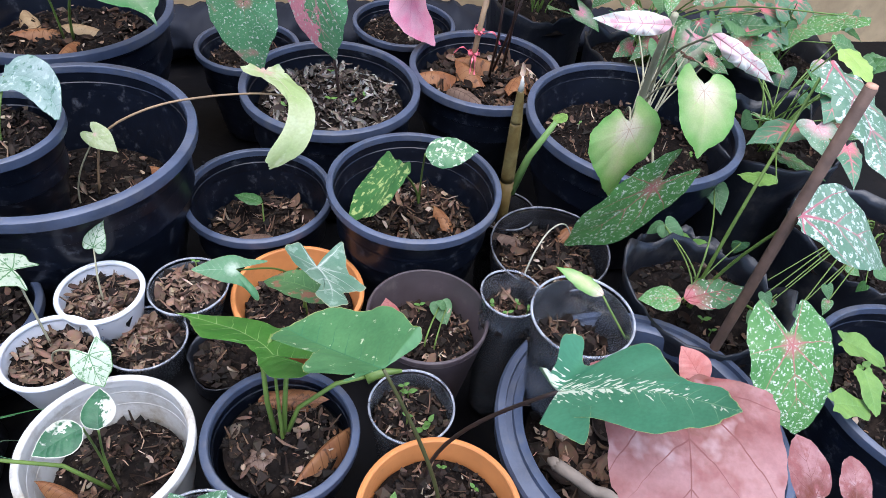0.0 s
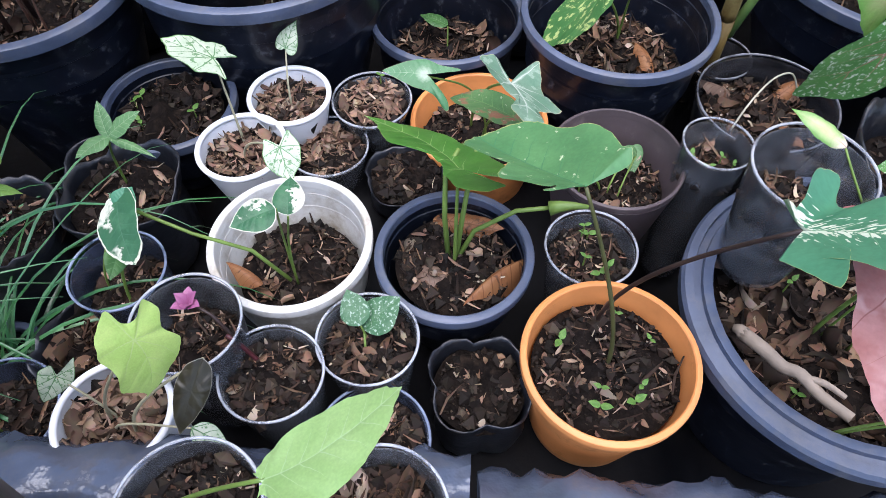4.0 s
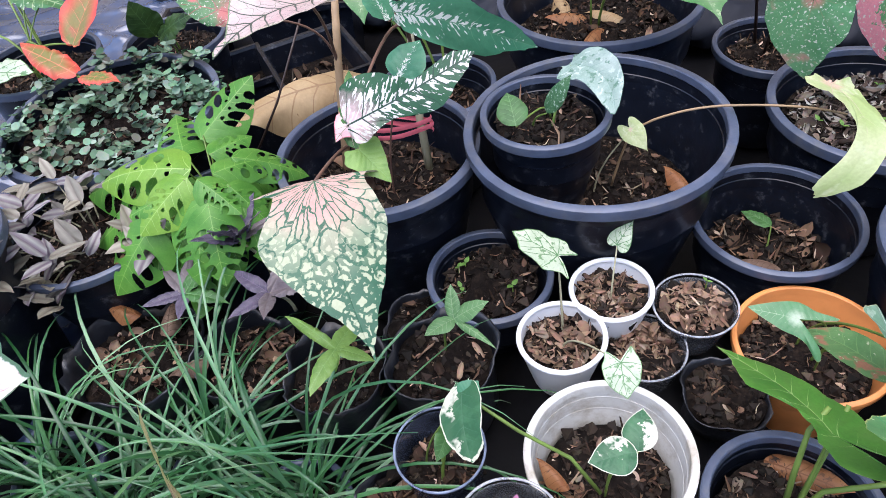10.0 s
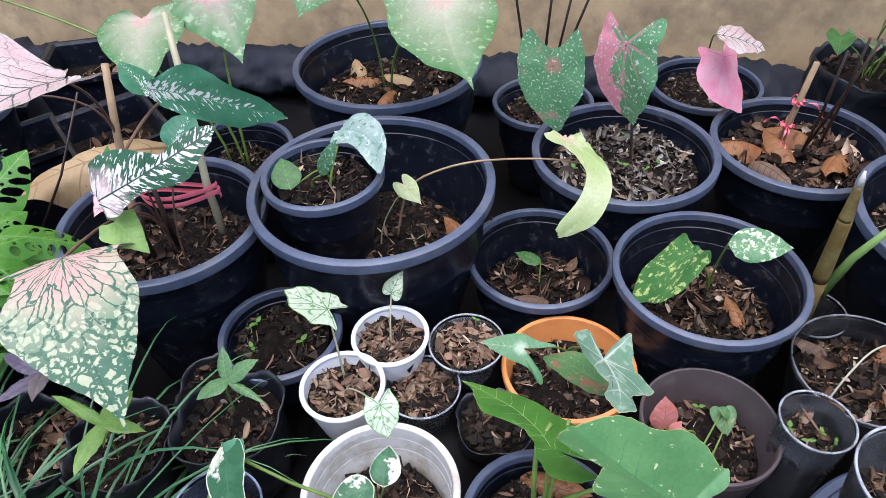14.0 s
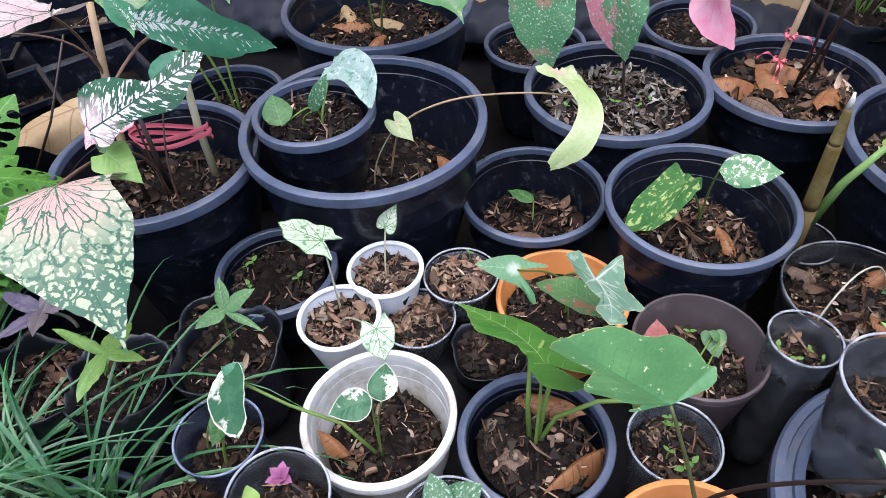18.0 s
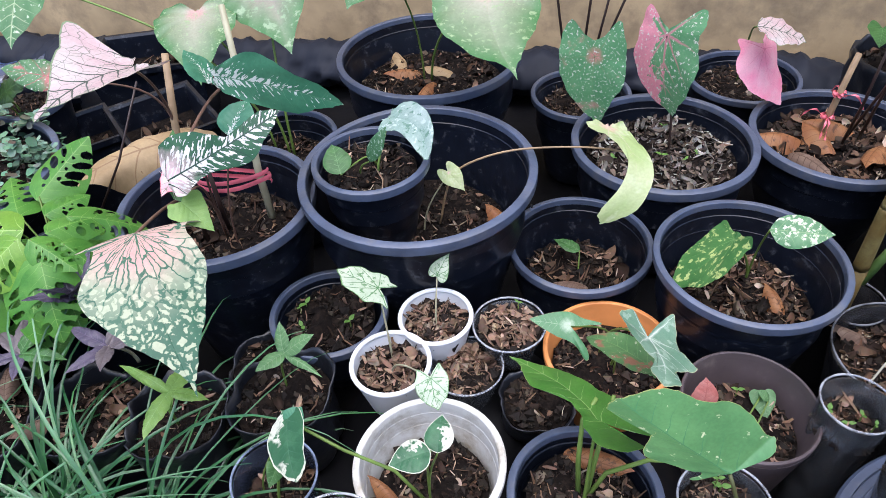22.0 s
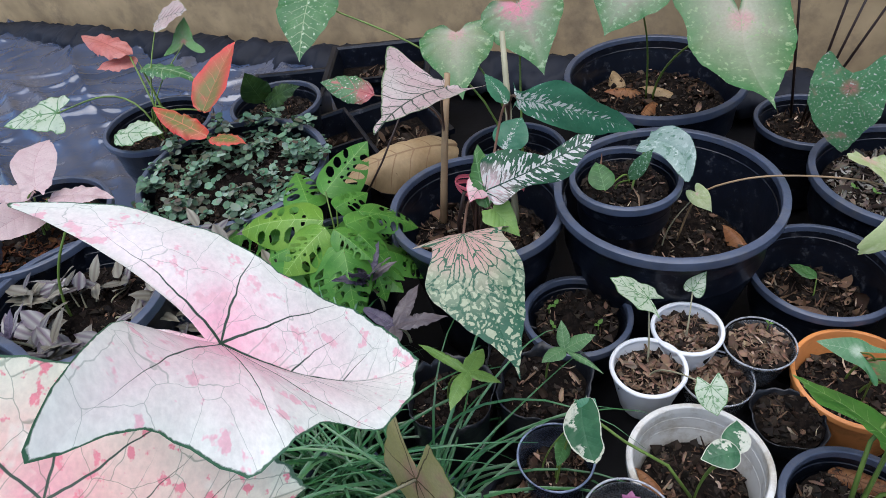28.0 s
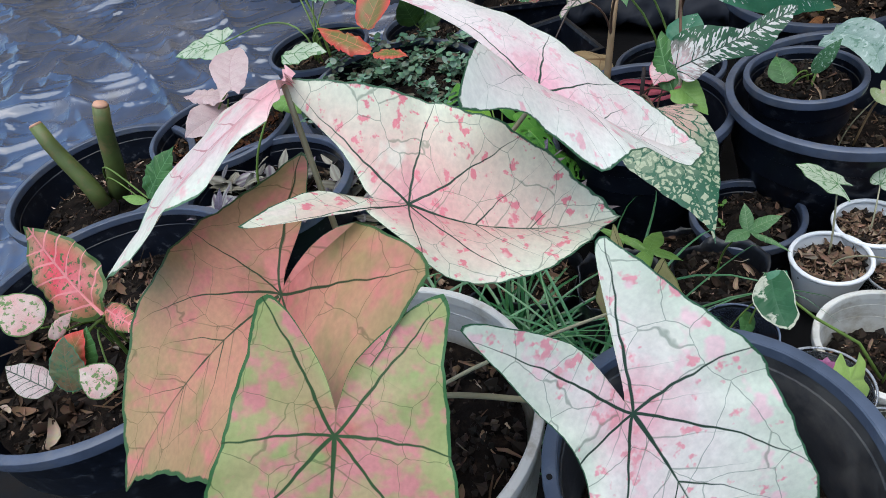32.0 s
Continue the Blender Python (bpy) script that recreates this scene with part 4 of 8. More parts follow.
STALK_RED = mat("reddish_brown_stalk", (0.13, 0.07, 0.05), 0.5, var=0.25, bump=0.1)
DARKS = {"red": STALK_RED, "onear": STALK_DARK, "wn": STALK_PALE, "smallb": STALK_DARK, "cal": STALK_DARK, "wunder": STALK_PALE, "right": STALK_PALE, "big": STALK_PALE, "w1": STALK_PALE, "w2": STALK_PALE}


def leaf(key, kind, material, node, turn, length, width, back=0.0, root=None, stem=True, **kw):
    """One leaf, with its stalk, on the plant of the pot `key`; node: where the stalk meets the blade."""
    thing, rs, zs = THINGS[key]
    COUNT[0] += 1
    o = Vector(thing.location)
    big = length > 0.09
    me = leaf_mesh(kind, length, width, back, material, COUNT[0], rings=16 if big else 8, **kw)
    ob = new("leaf", me)
    ob.parent = thing
    ob.matrix_local = Matrix.Translation(-o) @ pose(*node, *turn)
    if stem:
        rng = random.Random(COUNT[0])
        if root is None:
            root = (o.x + rng.uniform(-0.02, 0.02), o.y + rng.uniform(-0.02, 0.02))
        z = zs if (Vector((root[0], root[1])) - o.xy).length < rs else o.z
        stalk(thing, petiole_root(key, node, (root[0], root[1], z - 0.004)), Vector(node) - Vector((0, 0, 0.001)), 0.0008 + 0.0085 * min(length, 0.16), DARKS.get(key))
    return ob


def blade_outline(widths, lx, ly, notch, inner, steps):
    """Half the flat outline of a leaf of length one, from its tip round a lobe to the notch behind the stalk."""
    w = widths
    pts = [(0, 1), (w[0], 0.86), (w[1], 0.62), (w[2], 0.32), (w[3], 0.04), (w[4], 0.5 * ly), (lx, ly), (inner * lx, 0.55 * ly + 0.1 * notch), (0, notch)]
    return smooth_line(pts, steps)


def blade_mesh(length, widths, lobes, notch, fold, curl, bend, rise, bow, inner, material, seed, wave=0.012, ruffle=0.010, rings=18):
    """A leaf with its stalk at the origin and its tip towards +y. Two values: one for each half. bend: how far the midrib turns down, evenly and near the tip."""
    rng = random.Random(seed)
    steps = 7 if length > 0.05 else 5
    tt = np.linspace(0, 1.05, 43)
    th = bend[0] * tt + bend[1] * tt ** 3
    mid = 0.5 * (th[1:] + th[:-1])
    ys = np.concatenate([[0], np.cumsum(np.cos(mid) * tt[1])])
    zs = np.concatenate([[0], -np.cumsum(np.sin(mid) * tt[1])])
    halves = []
    for side, (lx, ly) in enumerate(lobes):
        halves.append([(p.x * (1 if side else -1), p.y) for p in blade_outline(widths[side], lx, ly, notch, inner[side], steps)])
    outline = halves[1] + list(reversed(halves[0][1:-1]))
    lobe_angle = [math.degrees(math.atan2(max(lx, 0.05), ly)) for lx, ly in lobes]
    plain = all(ly > -0.15 for lx, ly in lobes)
    ph, k1, k2 = rng.uniform(0, 6.28), rng.choice((5, 6, 7)), rng.choice((13, 15, 17))
    vs, uvs, edge = [], [], []

    def put(x, y, e):
        s = 1 if x > 0 else 0
        a = math.atan2(x, y + 1e-6)
        z = fold[s] * abs(x) + curl[s] * x * x
        if y < 0:
            z += rise[s] * min(1.3, y / min(lobes[s][1], -0.05)) ** 1.5
        z += e * e * (wave * math.sin(k1 * a + ph) + 0.5 * wave * e * math.sin(k2 * a + 2 * ph))
        z += 0.006 * noise.noise(Vector((x * 5 + seed, y * 5, 0.0)))
        yy = min(1.0, max(0.0, y))
        g = float(np.interp(yy, tt, th))
        vs.append(((x + 4 * bow * yy * (1 - yy)) * length, (float(np.interp(yy, tt, ys)) + min(y, 0) + z * math.sin(g)) * length, (float(np.interp(yy, tt, zs)) + z * math.cos(g)) * length))
        if plain:
            uvs.append((x, y))
        else:
            d, m = math.degrees(abs(a)), max(100.0, lobe_angle[s])
            d = d * 146 / m if d < m else 146 + (d - m) * 34 / (180.001 - m)
            r = math.hypot(x, y)
            uvs.append((math.copysign(r * math.sin(radians(d)), x), r * math.cos(radians(d))))
        edge.append(e)

    n = len(outline)
    put(0, 0, 0)
    for r in range(1, rings + 1):
        e = (r / rings) ** 0.8
        for k, (x, y) in enumerate(outline):
            q = e * (1 + ruffle * e * e * math.sin(k * 0.9 + ph) + ruffle * 0.7 * e * e * math.sin(k * 2.3 + ph))
            put(x * q, y * q, e)
    fs = [(0, 1 + (k + 1) % n, 1 + k) for k in range(n)]
    for r in range(rings - 1):
        for k in range(n):
            a, b = 1 + r * n + k, 1 + r * n + (k + 1) % n
            fs.append((a, b, b + n, a + n))
    return finish_leaf("leaf", vs, fs, uvs, edge, material)


def blade(key, material, node, turn, length, left, right, lobes, notch, fold, curl, bend, rise, bow, inner, root=None, stem=True, stem_mat=None, **kw):
    """One uneven leaf, each half with its own widths, with its stalk, on the plant of the pot `key`."""
    thing, rs, zs = THINGS[key]
    COUNT[0] += 1
    o = Vector(thing.location)
    me = blade_mesh(length, (left, right), ((lobes[0], lobes[1]), (lobes[2], lobes[3])), notch, fold, curl, bend, rise, bow, inner, material, COUNT[0], **kw)
    ob = new("leaf", me)
    ob.parent = thing
    ob.matrix_local = Matrix.Translation(-o) @ pose(*node, *turn)
    if stem:
        rng = random.Random(COUNT[0])
        if root is None:
            root = (o.x + rng.uniform(-0.02, 0.02), o.y + rng.uniform(-0.02, 0.02))
        stalk(thing, petiole_root(key, node, (root[0], root[1], zs - 0.004)), Vector(node) - Vector((0, 0, 0.001)), 0.0008 + 0.0085 * min(length, 0.16), stem_mat or DARKS.get(key), lift=0.32)
    return ob


# ---- ground and wall ----
SHEET = mat("dark_ground", (0.004, 0.004, 0.005), 0.6, var=0.3, scale=12, bump=0.5, bscale=30, spec=0.14, dirt=(0.016, 0.013, 0.011), dirt_at=0.64, dscale=14)
WALL = mat("stained_cement_wall", (0.50, 0.36, 0.20), 0.9, var=0.22, scale=9, bump=0.4, bscale=60, spec=0.2, dirt=(0.26, 0.19, 0.12), dirt_at=0.58, dscale=6)


def build_ground():
    xs = np.concatenate([[-60, -20, -6], np.arange(-4.0, 2.6, 0.04), [4, 20, 60]])
    ys = np.concatenate([[-60, -20, -4], np.arange(-1.6, 2.4, 0.04), [4, 20, 60]])
    vs, fs = [], []
    for y in ys:
        for x in xs:
            p = Vector((x * 3.1, y * 3.1, 0.3))
            w = 0.010 * abs(noise.noise(p)) + 0.006 * abs(noise.noise(p * 2.7)) if -4 < x < 2.6 and -1.6 < y < 2.4 else 0
            far = 1.6 if x < -1.1 else 0.5
            vs.append((x, y, ground_z(x, y) + w * far - 0.012))
    n = len(xs)
    for i in range(len(ys) - 1):
        for k in range(n - 1):
            fs.append((i * n + k, i * n + k + 1, (i + 1) * n + k + 1, (i + 1) * n + k))
    ob = mesh_object("ground", vs, fs, SHEET)
    return tagged(ob, "dark damp ground covered with worn black cloth", "ground", kind="structure")


build_ground()


def build_wall():
    vs, fs = [], []
    n, m = 60, 14
    for side in (0.0, 0.14):
        for i in range(m + 1):
            for k in range(n + 1):
                x = -5 + 9 * k / n
                y = 1.645 - 0.178 * x + side
                z = -0.02 + 2.2 * i / m
                vs.append((x, y + 0.004 * noise.noise(Vector((x * 2, z * 2, side))), z))
    for s in range(2):
        o = s * (n + 1) * (m + 1)
        for i in range(m):
            for k in range(n):
                a = o + i * (n + 1) + k
                fs.append((a, a + 1, a + n + 2, a + n + 1))
    o = (n + 1) * (m + 1)
    for k in range(n):
        a = m * (n + 1) + k
        fs.append((a, a + 1, o + a + 1, o + a))
    return tagged(mesh_object("wall_back", vs, fs, WALL), "beige cement wall, stained and bare, behind the pots", "wall", kind="structure")


build_wall()


# ---- pots ----
def P(key, name, label, x, y, z, r, style, **kw):
    return potted(key, name, x, y, z, r, style, label, **kw)


P("big", "potted_caladium", "wide black plastic pot with a small pale leaf", -0.101, 0.774, 0.318, 0.1731, "black", fill=0.6)
P("cal", "potted_caladium", "black pot full of grey husk with two upright spotted leaves", 0.296, 0.955, 0.235, 0.1528, "black", fill=0.82, litter=(HUSK, 560, 0.018))
P("white", "potted_plant", "white plastic pot with a small variegated plant", -0.064, 0.358, 0.231, 0.0832, "white", fill=0.55)
P("blue", "potted_plant", "grey-blue plastic pot with tall green arrow leaves", 0.098, 0.329, 0.224, 0.0805, "black", fill=0.82)
P("seed", "flower_pot", "black pot, half filled, with a single small seedling leaf", 0.138, 0.744, 0.197, 0.1087, "black", fill=0.6, litter=(DRY, 50, 0.02))
P("spot", "potted_plant", "black pot with two yellow-mottled green leaves", 0.341, 0.636, 0.262, 0.1222, "black", fill=0.68, litter=(DRY, 260, 0.021))
P("brown", "flower_pot", "wide shallow brown plastic pot with a small seedling", 0.299, 0.446, 0.213, 0.0768, "brown", base=0.060, fill=0.62)
P("top", "potted_caladium", "wide black pot with tall pale pink leaves", -0.115, 1.219, 0.277, 0.1829, "black", fill=0.72, litter=(DRY, 80, 0.02))
P("onear", "potted_plant", "bright orange plastic pot with dark thin stalks", 0.224, 0.198, 0.229, 0.0818, "orange", fill=0.80)
P("cup_a", "plastic_cup", "clear plastic cup of dark soil with a dark red stalk", -0.077, 0.213, 0.239, 0.0455, "clear", fill=0.85)
P("cup_b", "plastic_cup", "clear plastic cup of soil with two mottled leaves", 0.008, 0.239, 0.235, 0.0461, "clear", fill=0.85)
P("oback", "potted_plant", "orange plastic pot with pale-veined arrow leaves", 0.158, 0.556, 0.176, 0.0865, "orange", base=0.04, fill=0.7)
P("w1", "foam_cup", "white foam cup of dry leaf pieces with one small leaf", -0.069, 0.570, 0.227, 0.0490, "foam", fill=0.72, litter=(TANDRY, 150, 0.0155))
P("w2", "foam_cup", "white foam cup of dry leaf pieces with a white leaf", -0.121, 0.495, 0.226, 0.0503, "foam", fill=0.72, litter=(TANDRY, 150, 0.0155))
P("c3", "plastic_cup", "clear plastic cup filled with dry leaf pieces", 0.027, 0.570, 0.210, 0.0475, "clear", fill=0.76, litter=(TANDRY, 150, 0.0155))
P("c4", "plastic_cup", "bluish clear cup filled with dry leaf pieces", -0.029, 0.514, 0.195, 0.0470, "clear", base=0.110, fill=0.76, litter=(TANDRY, 150, 0.0155))
P("red", "potted_caladium", "black pot with cane stalks tied by a pink ribbon", -0.397, 0.742, 0.292, 0.145, "black", fill=0.72, litter=(DRY, 150, 0.02))
P("dark", "flower_pot", "black pot of dark clods with a few sprouts", -0.223, 0.606, 0.197, 0.0836, "black", fill=0.8, amp=0.016, litter=(CRUMB, 60, 0.012))
P("vari", "plastic_cup", "bluish clear cup with a white-edged dark green leaf", -0.228, 0.337, 0.236, 0.0457, "bluish", fill=0.7)
P("flower", "plastic_cup", "clear plastic cup with a small purple flower", -0.144, 0.253, 0.272, 0.0476, "clear", fill=0.7)
P("wn", "foam_cup", "white foam cup heaped with dry leaves", -0.206, 0.188, 0.242, 0.0494, "foam", fill=0.85, litter=(TANDRY, 95, 0.021))
P("cl", "plastic_cup", "clear plastic cup beside the grass clump", -0.325, 0.215, 0.205, 0.053, "bluish", fill=0.7)
P("bc", "plastic_cup", "bluish clear cup of dark soil", 0.006, 0.154, 0.208, 0.050, "bluish", fill=0.85)
P("c5", "plastic_cup", "clear plastic cup with sprouting weeds", 0.236, 0.320, 0.225, 0.0458, "clear", fill=0.8)
P("ribbed", "flower_pot", "large black pot with a thick ribbed rim", 0.474, 0.226, 0.222, 0.165, "ribbed", fill=0.7, litter=(DRY, 160, 0.03))
P("csm", "plastic_cup", "small clear cup with a pale sprout", 0.399, 0.426, 0.244, 0.0380, "clear", fill=0.8)
P("deb", "flower_pot", "smoky clear plastic pot filled with dry leaves", 0.515, 0.529, 0.197, 0.0857, "smoky", fill=0.8, litter=(DRY, 220, 0.018))
P("shootc", "plastic_cup", "clear plastic cup holding a thick brown shoot", 0.50, 0.645, 0.17, 0.046, "smoky", fill=0.6)
P("right", "potted_caladium", "large black pot with many pale green and pink leaves", 0.756, 0.721, 0.259, 0.182, "black", fill=0.72)
P("pinkn", "potted_caladium", "black pot of brown leaves, pink ribbon on dark stalks", 0.613, 1.008, 0.205, 0.150, "black", fill=0.8, litter=(DRY, 220, 0.03))
P("smallb", "flower_pot", "black pot with dark thin stalks near the wall", 0.187, 1.196, 0.19, 0.100, "black", fill=0.8)
P("stubs", "flower_pot", "black pot with two thick cut green stalks", -1.285, 0.415, 0.330, 0.172, "black", fill=0.8)
P("zeb", "flower_pot", "black pot of striped purple creeping plants", -0.934, 0.427, 0.336, 0.140, "black", fill=0.85)
P("wunder", "potted_caladium", "white plastic pot with large pink-veined caladium leaves", -0.502, 0.003, 0.482, 0.132, "white", fill=0.8, base=0.2)
P("farr", "flower_pot", "black pot with weeds at the row's end", 0.824, 0.157, 0.24, 0.135, "black", fill=0.7)
P("gcov", "flower_pot", "black pot overgrown with small round-leaved groundcover", -0.895, 0.831, 0.28, 0.185, "black", fill=0.9)
P("redl", "flower_pot", "black pot with red-green pointed leaves", -1.161, 0.994, 0.275, 0.121, "black", fill=0.85)
P("agl", "flower_pot", "black pot with red and green mottled leaves", -0.972, 0.108, 0.38, 0.210, "black", fill=0.8, litter=(DRY, 260, 0.03))


# ---- more pots ----
REDCHIP = litter_mat("reddish_compost", [(0.04, 0.02, 0.012), (0.19, 0.085, 0.035), (0.06, 0.03, 0.016), (0.30, 0.15, 0.07), (0.10, 0.045, 0.02), (0.34, 0.21, 0.12)])
P("silver", "potted_plant", "small black pot with a silver leaf, standing inside a wider pot", -0.165, 0.767, 0.341, 0.085, "black", fill=0.85, base=0.188, litter=(CRUMB, 120, 0.012))
P("pale2", "potted_caladium", "black pot with tall thick green stalks and pale leaves", -0.379, 1.01, 0.22, 0.105, "black", fill=0.75)
P("farpink", "potted_caladium", "black pot with bright pink leaves beside the wall", 0.54, 1.299, 0.16, 0.115, "black", fill=0.8)
P("dark2", "potted_plant", "black pot with dark glossy green leaves", -0.945, 1.13, 0.25, 0.105, "black", fill=0.85)
P("pinks", "potted_plant", "black pot with dusty pink arrow leaves", -1.12, 0.57, 0.342, 0.134, "black", fill=0.9, litter=(FIBRE, 420, 0.013))
P("near", "flower_pot", "black plastic pot of reddish compost, close to the path", -0.252, 0.014, 0.485, 0.117, "greyrim", fill=0.66, base=0.2, litter=(REDCHIP, 300, 0.013))
P("zeb2", "flower_pot", "black pot overflowing with silver-striped purple creepers", -0.80, 0.60, 0.25, 0.125, "black", fill=0.9)
P("mon", "potted_plant", "black pot with lacy, holed bright green leaves", -0.62, 0.66, 0.24, 0.10, "black", fill=0.8)
P("cin", "plastic_cup", "clear plastic cup of soil standing in the ribbed pot", 0.403, 0.301, 0.347, 0.0525, "clear", fill=0.55, base=0.200)
P("nearcup", "plastic_cup", "clear plastic cup of dry leaves with a fresh green leaf", -0.118, 0.088, 0.300, 0.052, "clear", fill=0.8)
P("nearcup2", "plastic_cup", "clear plastic cup of brown leaves on the sheet's edge", 0.012, 0.075, 0.285, 0.050, "clear", fill=0.8, litter=(DRY, 120, 0.03))

BAG = mat("black_grow_bag", (0.014, 0.016, 0.021), 0.3, var=0.3, bump=0.6, bscale=40, dirt=(0.07, 0.065, 0.06), dirt_at=0.64, dscale=20)


def grow_bag(key, x, y, z, r, label, sq=0.25, crumple=0.10, litter=(DRY, 40, 0.02)):
    """A soft black bag with an uneven folded mouth, filled with soil."""
    zb = ground_z(x, y)
    h = z - zb
    thing = empty("grow_bag", x, y, zb, label, "grow bag", "grow bags")
    n, vs, fs = 44, [], []
    sd = hash_of(key)
    prof = [(0.86, 0.0), (0.95, 0.1), (1.0, 0.4), (0.97, 0.7), (1.02, 0.92), (1.06, 1.0), (1.03, 1.01), (0.98, 0.92), (0.95, 0.75), (0.9, 0.45)]
    for i, (q, v) in enumerate(prof):
        for k in range(n):
            a = 2 * math.pi * k / n
            s = 1 + sq * 0.5 * (abs(math.sin(2 * a)) - 0.5)
            c = noise.noise(Vector((math.cos(a) * 1.7 + sd, math.sin(a) * 1.7, v * 2.2)))
            c2 = noise.noise(Vector((math.cos(a) * 4 + sd, math.sin(a) * 4, v * 5)))
            rr = r * q * s * (1 + crumple * c + crumple * 0.6 * c2)
            top = 0.10 * h * (c2 + c) if v > 0.88 else 0
            vs.append((rr * math.cos(a), rr * math.sin(a), v * h + top))
    for i in range(len(prof) - 1):
        for k in range(n):
            q = (k + 1) % n
            fs.append((i * n + k, i * n + q, (i + 1) * n + q, (i + 1) * n + k))
    mesh_object("bag", vs, fs, BAG, thing)
    zs = h * 0.82
    soil_part(thing, r * 0.98, zs, 0.012, sd % 50 + 1)
    flakes(thing, r * 0.9, zs + 0.004, litter[1], litter[2], litter[0], sd % 50)
    crumbs(thing, r * 0.92, zs + 0.003, int(250 + 30000 * r * r), 0.005, CRUMB, sd % 50 + 3)
    THINGS[key] = (thing, r * 0.9, zb + zs)
    return thing


grow_bag("bag1", -0.258, 0.468, 0.205, 0.062, "black plastic grow bag with a small green seedling", litter=(DRY, 40, 0.012))
grow_bag("bag2", -0.385, 0.438, 0.195, 0.060, "black plastic grow bag with a yellow-green seedling", litter=(DRY, 40, 0.012))
grow_bag("bag3", 0.664, 0.375, 0.225, 0.100, "black grow bag with a torn mouth and spotted leaves")
grow_bag("bag4", 0.060, 0.478, 0.172, 0.045, "small black grow bag of dark soil")
grow_bag("bag5", 0.108, 0.205, 0.185, 0.046, "black square grow bag of dark soil with no plant", 0.5, 0.06, (DRY, 30, 0.01))
grow_bag("bag6", -0.262, 0.290, 0.190, 0.050, "black grow bag of dry brown leaves", litter=(DRY, 120, 0.026))
grow_bag("bag7", -0.30, 0.545, 0.16, 0.055, "black grow bag of dark clods", litter=(DRY, 40, 0.012))
grow_bag("bag8", 1.00, 0.66, 0.24, 0.12, "black grow bag with mixed spotted leaves")
grow_bag("bag9", 0.98, 1.02, 0.20, 0.11, "black grow bag crowded with pink and green leaves")
grow_bag("bag10", 0.86, 1.28, 0.20, 0.11, "black grow bag with small pink leaves by the wall")
grow_bag("bag11", 0.72, 0.47, 0.18, 0.07, "black grow bag of small trailing sprouts")


grow_bag("bag12", -0.525, 0.475, 0.15, 0.07, "black grow bag covered with brown leaves", litter=(TANDRY, 110, 0.02))
grow_bag("bag13", -0.685, 0.455, 0.16, 0.085, "black grow bag of dry leaves and soil", litter=(TANDRY, 110, 0.02))


grow_bag("bag14", 1.24, 0.93, 0.22, 0.13, "black grow bag crowded with pink-hearted leaves")
grow_bag("bag15", 1.02, 0.42, 0.20, 0.11, "black grow bag with small grey-green leaves")


def square_pot(x, y, z, turn, a, b, label, empty_inside=False):
    """A square black nursery tray with flat rim and sloping sides."""
    zb = ground_z(x, y)
    h = z - zb
    thing = empty("square_pot", x, y, zb, label, "flower pot", "square pots")
    c, s = math.cos(radians(turn)), math.sin(radians(turn))
    vs, fs = [], []
    prof = [(0.80, 0.0), (0.97, h - 0.012), (1.06, h - 0.012), (1.06, h), (0.97, h), (0.93, h - 0.006), (0.78, 0.006)]
    for q, v in prof:
        for sx, sy in ((-1, -1), (1, -1), (1, 1), (-1, 1)):
            u, w = sx * a * q, sy * b * q
            vs.append((u * c - w * s, u * s + w * c, v))
    for i in range(len(prof) - 1):
        for k in range(4):
            q = (k + 1) % 4
            fs.append((i * 4 + k, i * 4 + q, i * 4 + 4 + q, i * 4 + 4 + k))
    fs.append((3, 2, 1, 0))
    fs.append((24, 25, 26, 27))
    mesh_object("tray", vs, fs, BLACK, thing, smooth=False)
    zs = h * (0.3 if empty_inside else 0.7)
    q = 0.80 + 0.13 * zs / h
    corners = [(sx * a * q, sy * b * q) for sx, sy in ((-1, -1), (1, -1), (1, 1), (-1, 1))]
    mesh_object("soil", [(u * c - w * s, u * s + w * c, zs) for u, w in corners], [(0, 1, 2, 3)], SOIL, thing)
    flakes(thing, min(a, b) * 0.8, zs + 0.004, 60, 0.03, DRY, int(x * 100) % 40 + 2)
    THINGS["sq%d" % len(THINGS)] = (thing, min(a, b), zb + zs)


square_pot(-0.66, 1.14, 0.20, 38, 0.085, 0.10, "square black plastic pot of brown leaves")
square_pot(-0.83, 1.10, 0.19, 38, 0.075, 0.075, "square black plastic pot of dark soil")
square_pot(-0.80, 1.44, 0.20, 12, 0.13, 0.10, "rectangular black tray with dry leaves and stalks")
square_pot(-1.03, 1.34, 0.17, 12, 0.10, 0.09, "small rectangular black tray beside the sheet", True)


# ---- leaves of the single plants ----
blade("wunder", PINKL, (-0.371, 0.089, 0.715), (-39.2, -6.5, -53.8), 0.1176, (0.205, 0.363, 0.438, 0.545, 0.754), (0.205, 0.372, 0.391, 0.670, 0.586), (0.849, -0.895, 0.699, -0.671), -0.038, (0.694, 0.552), (-0.467, -0.968), (0.129, -0.666), (-0.278, 0.088), 0.133, (0.448, -0.001))
blade("wunder", PINKT, (-0.421, 0.002, 0.701), (-28.0, 4.8, -68.1), 0.1176, (0.155, 0.362, 0.465, 0.472, 0.463), (0.108, 0.301, 0.421, 0.426, 0.011), (0.429, -0.637, 0.377, -0.694), -0.162, (0.439, 0.354), (0.284, -0.254), (-0.510, 0.243), (-0.046, -0.035), 0.086, (0.519, 0.647))
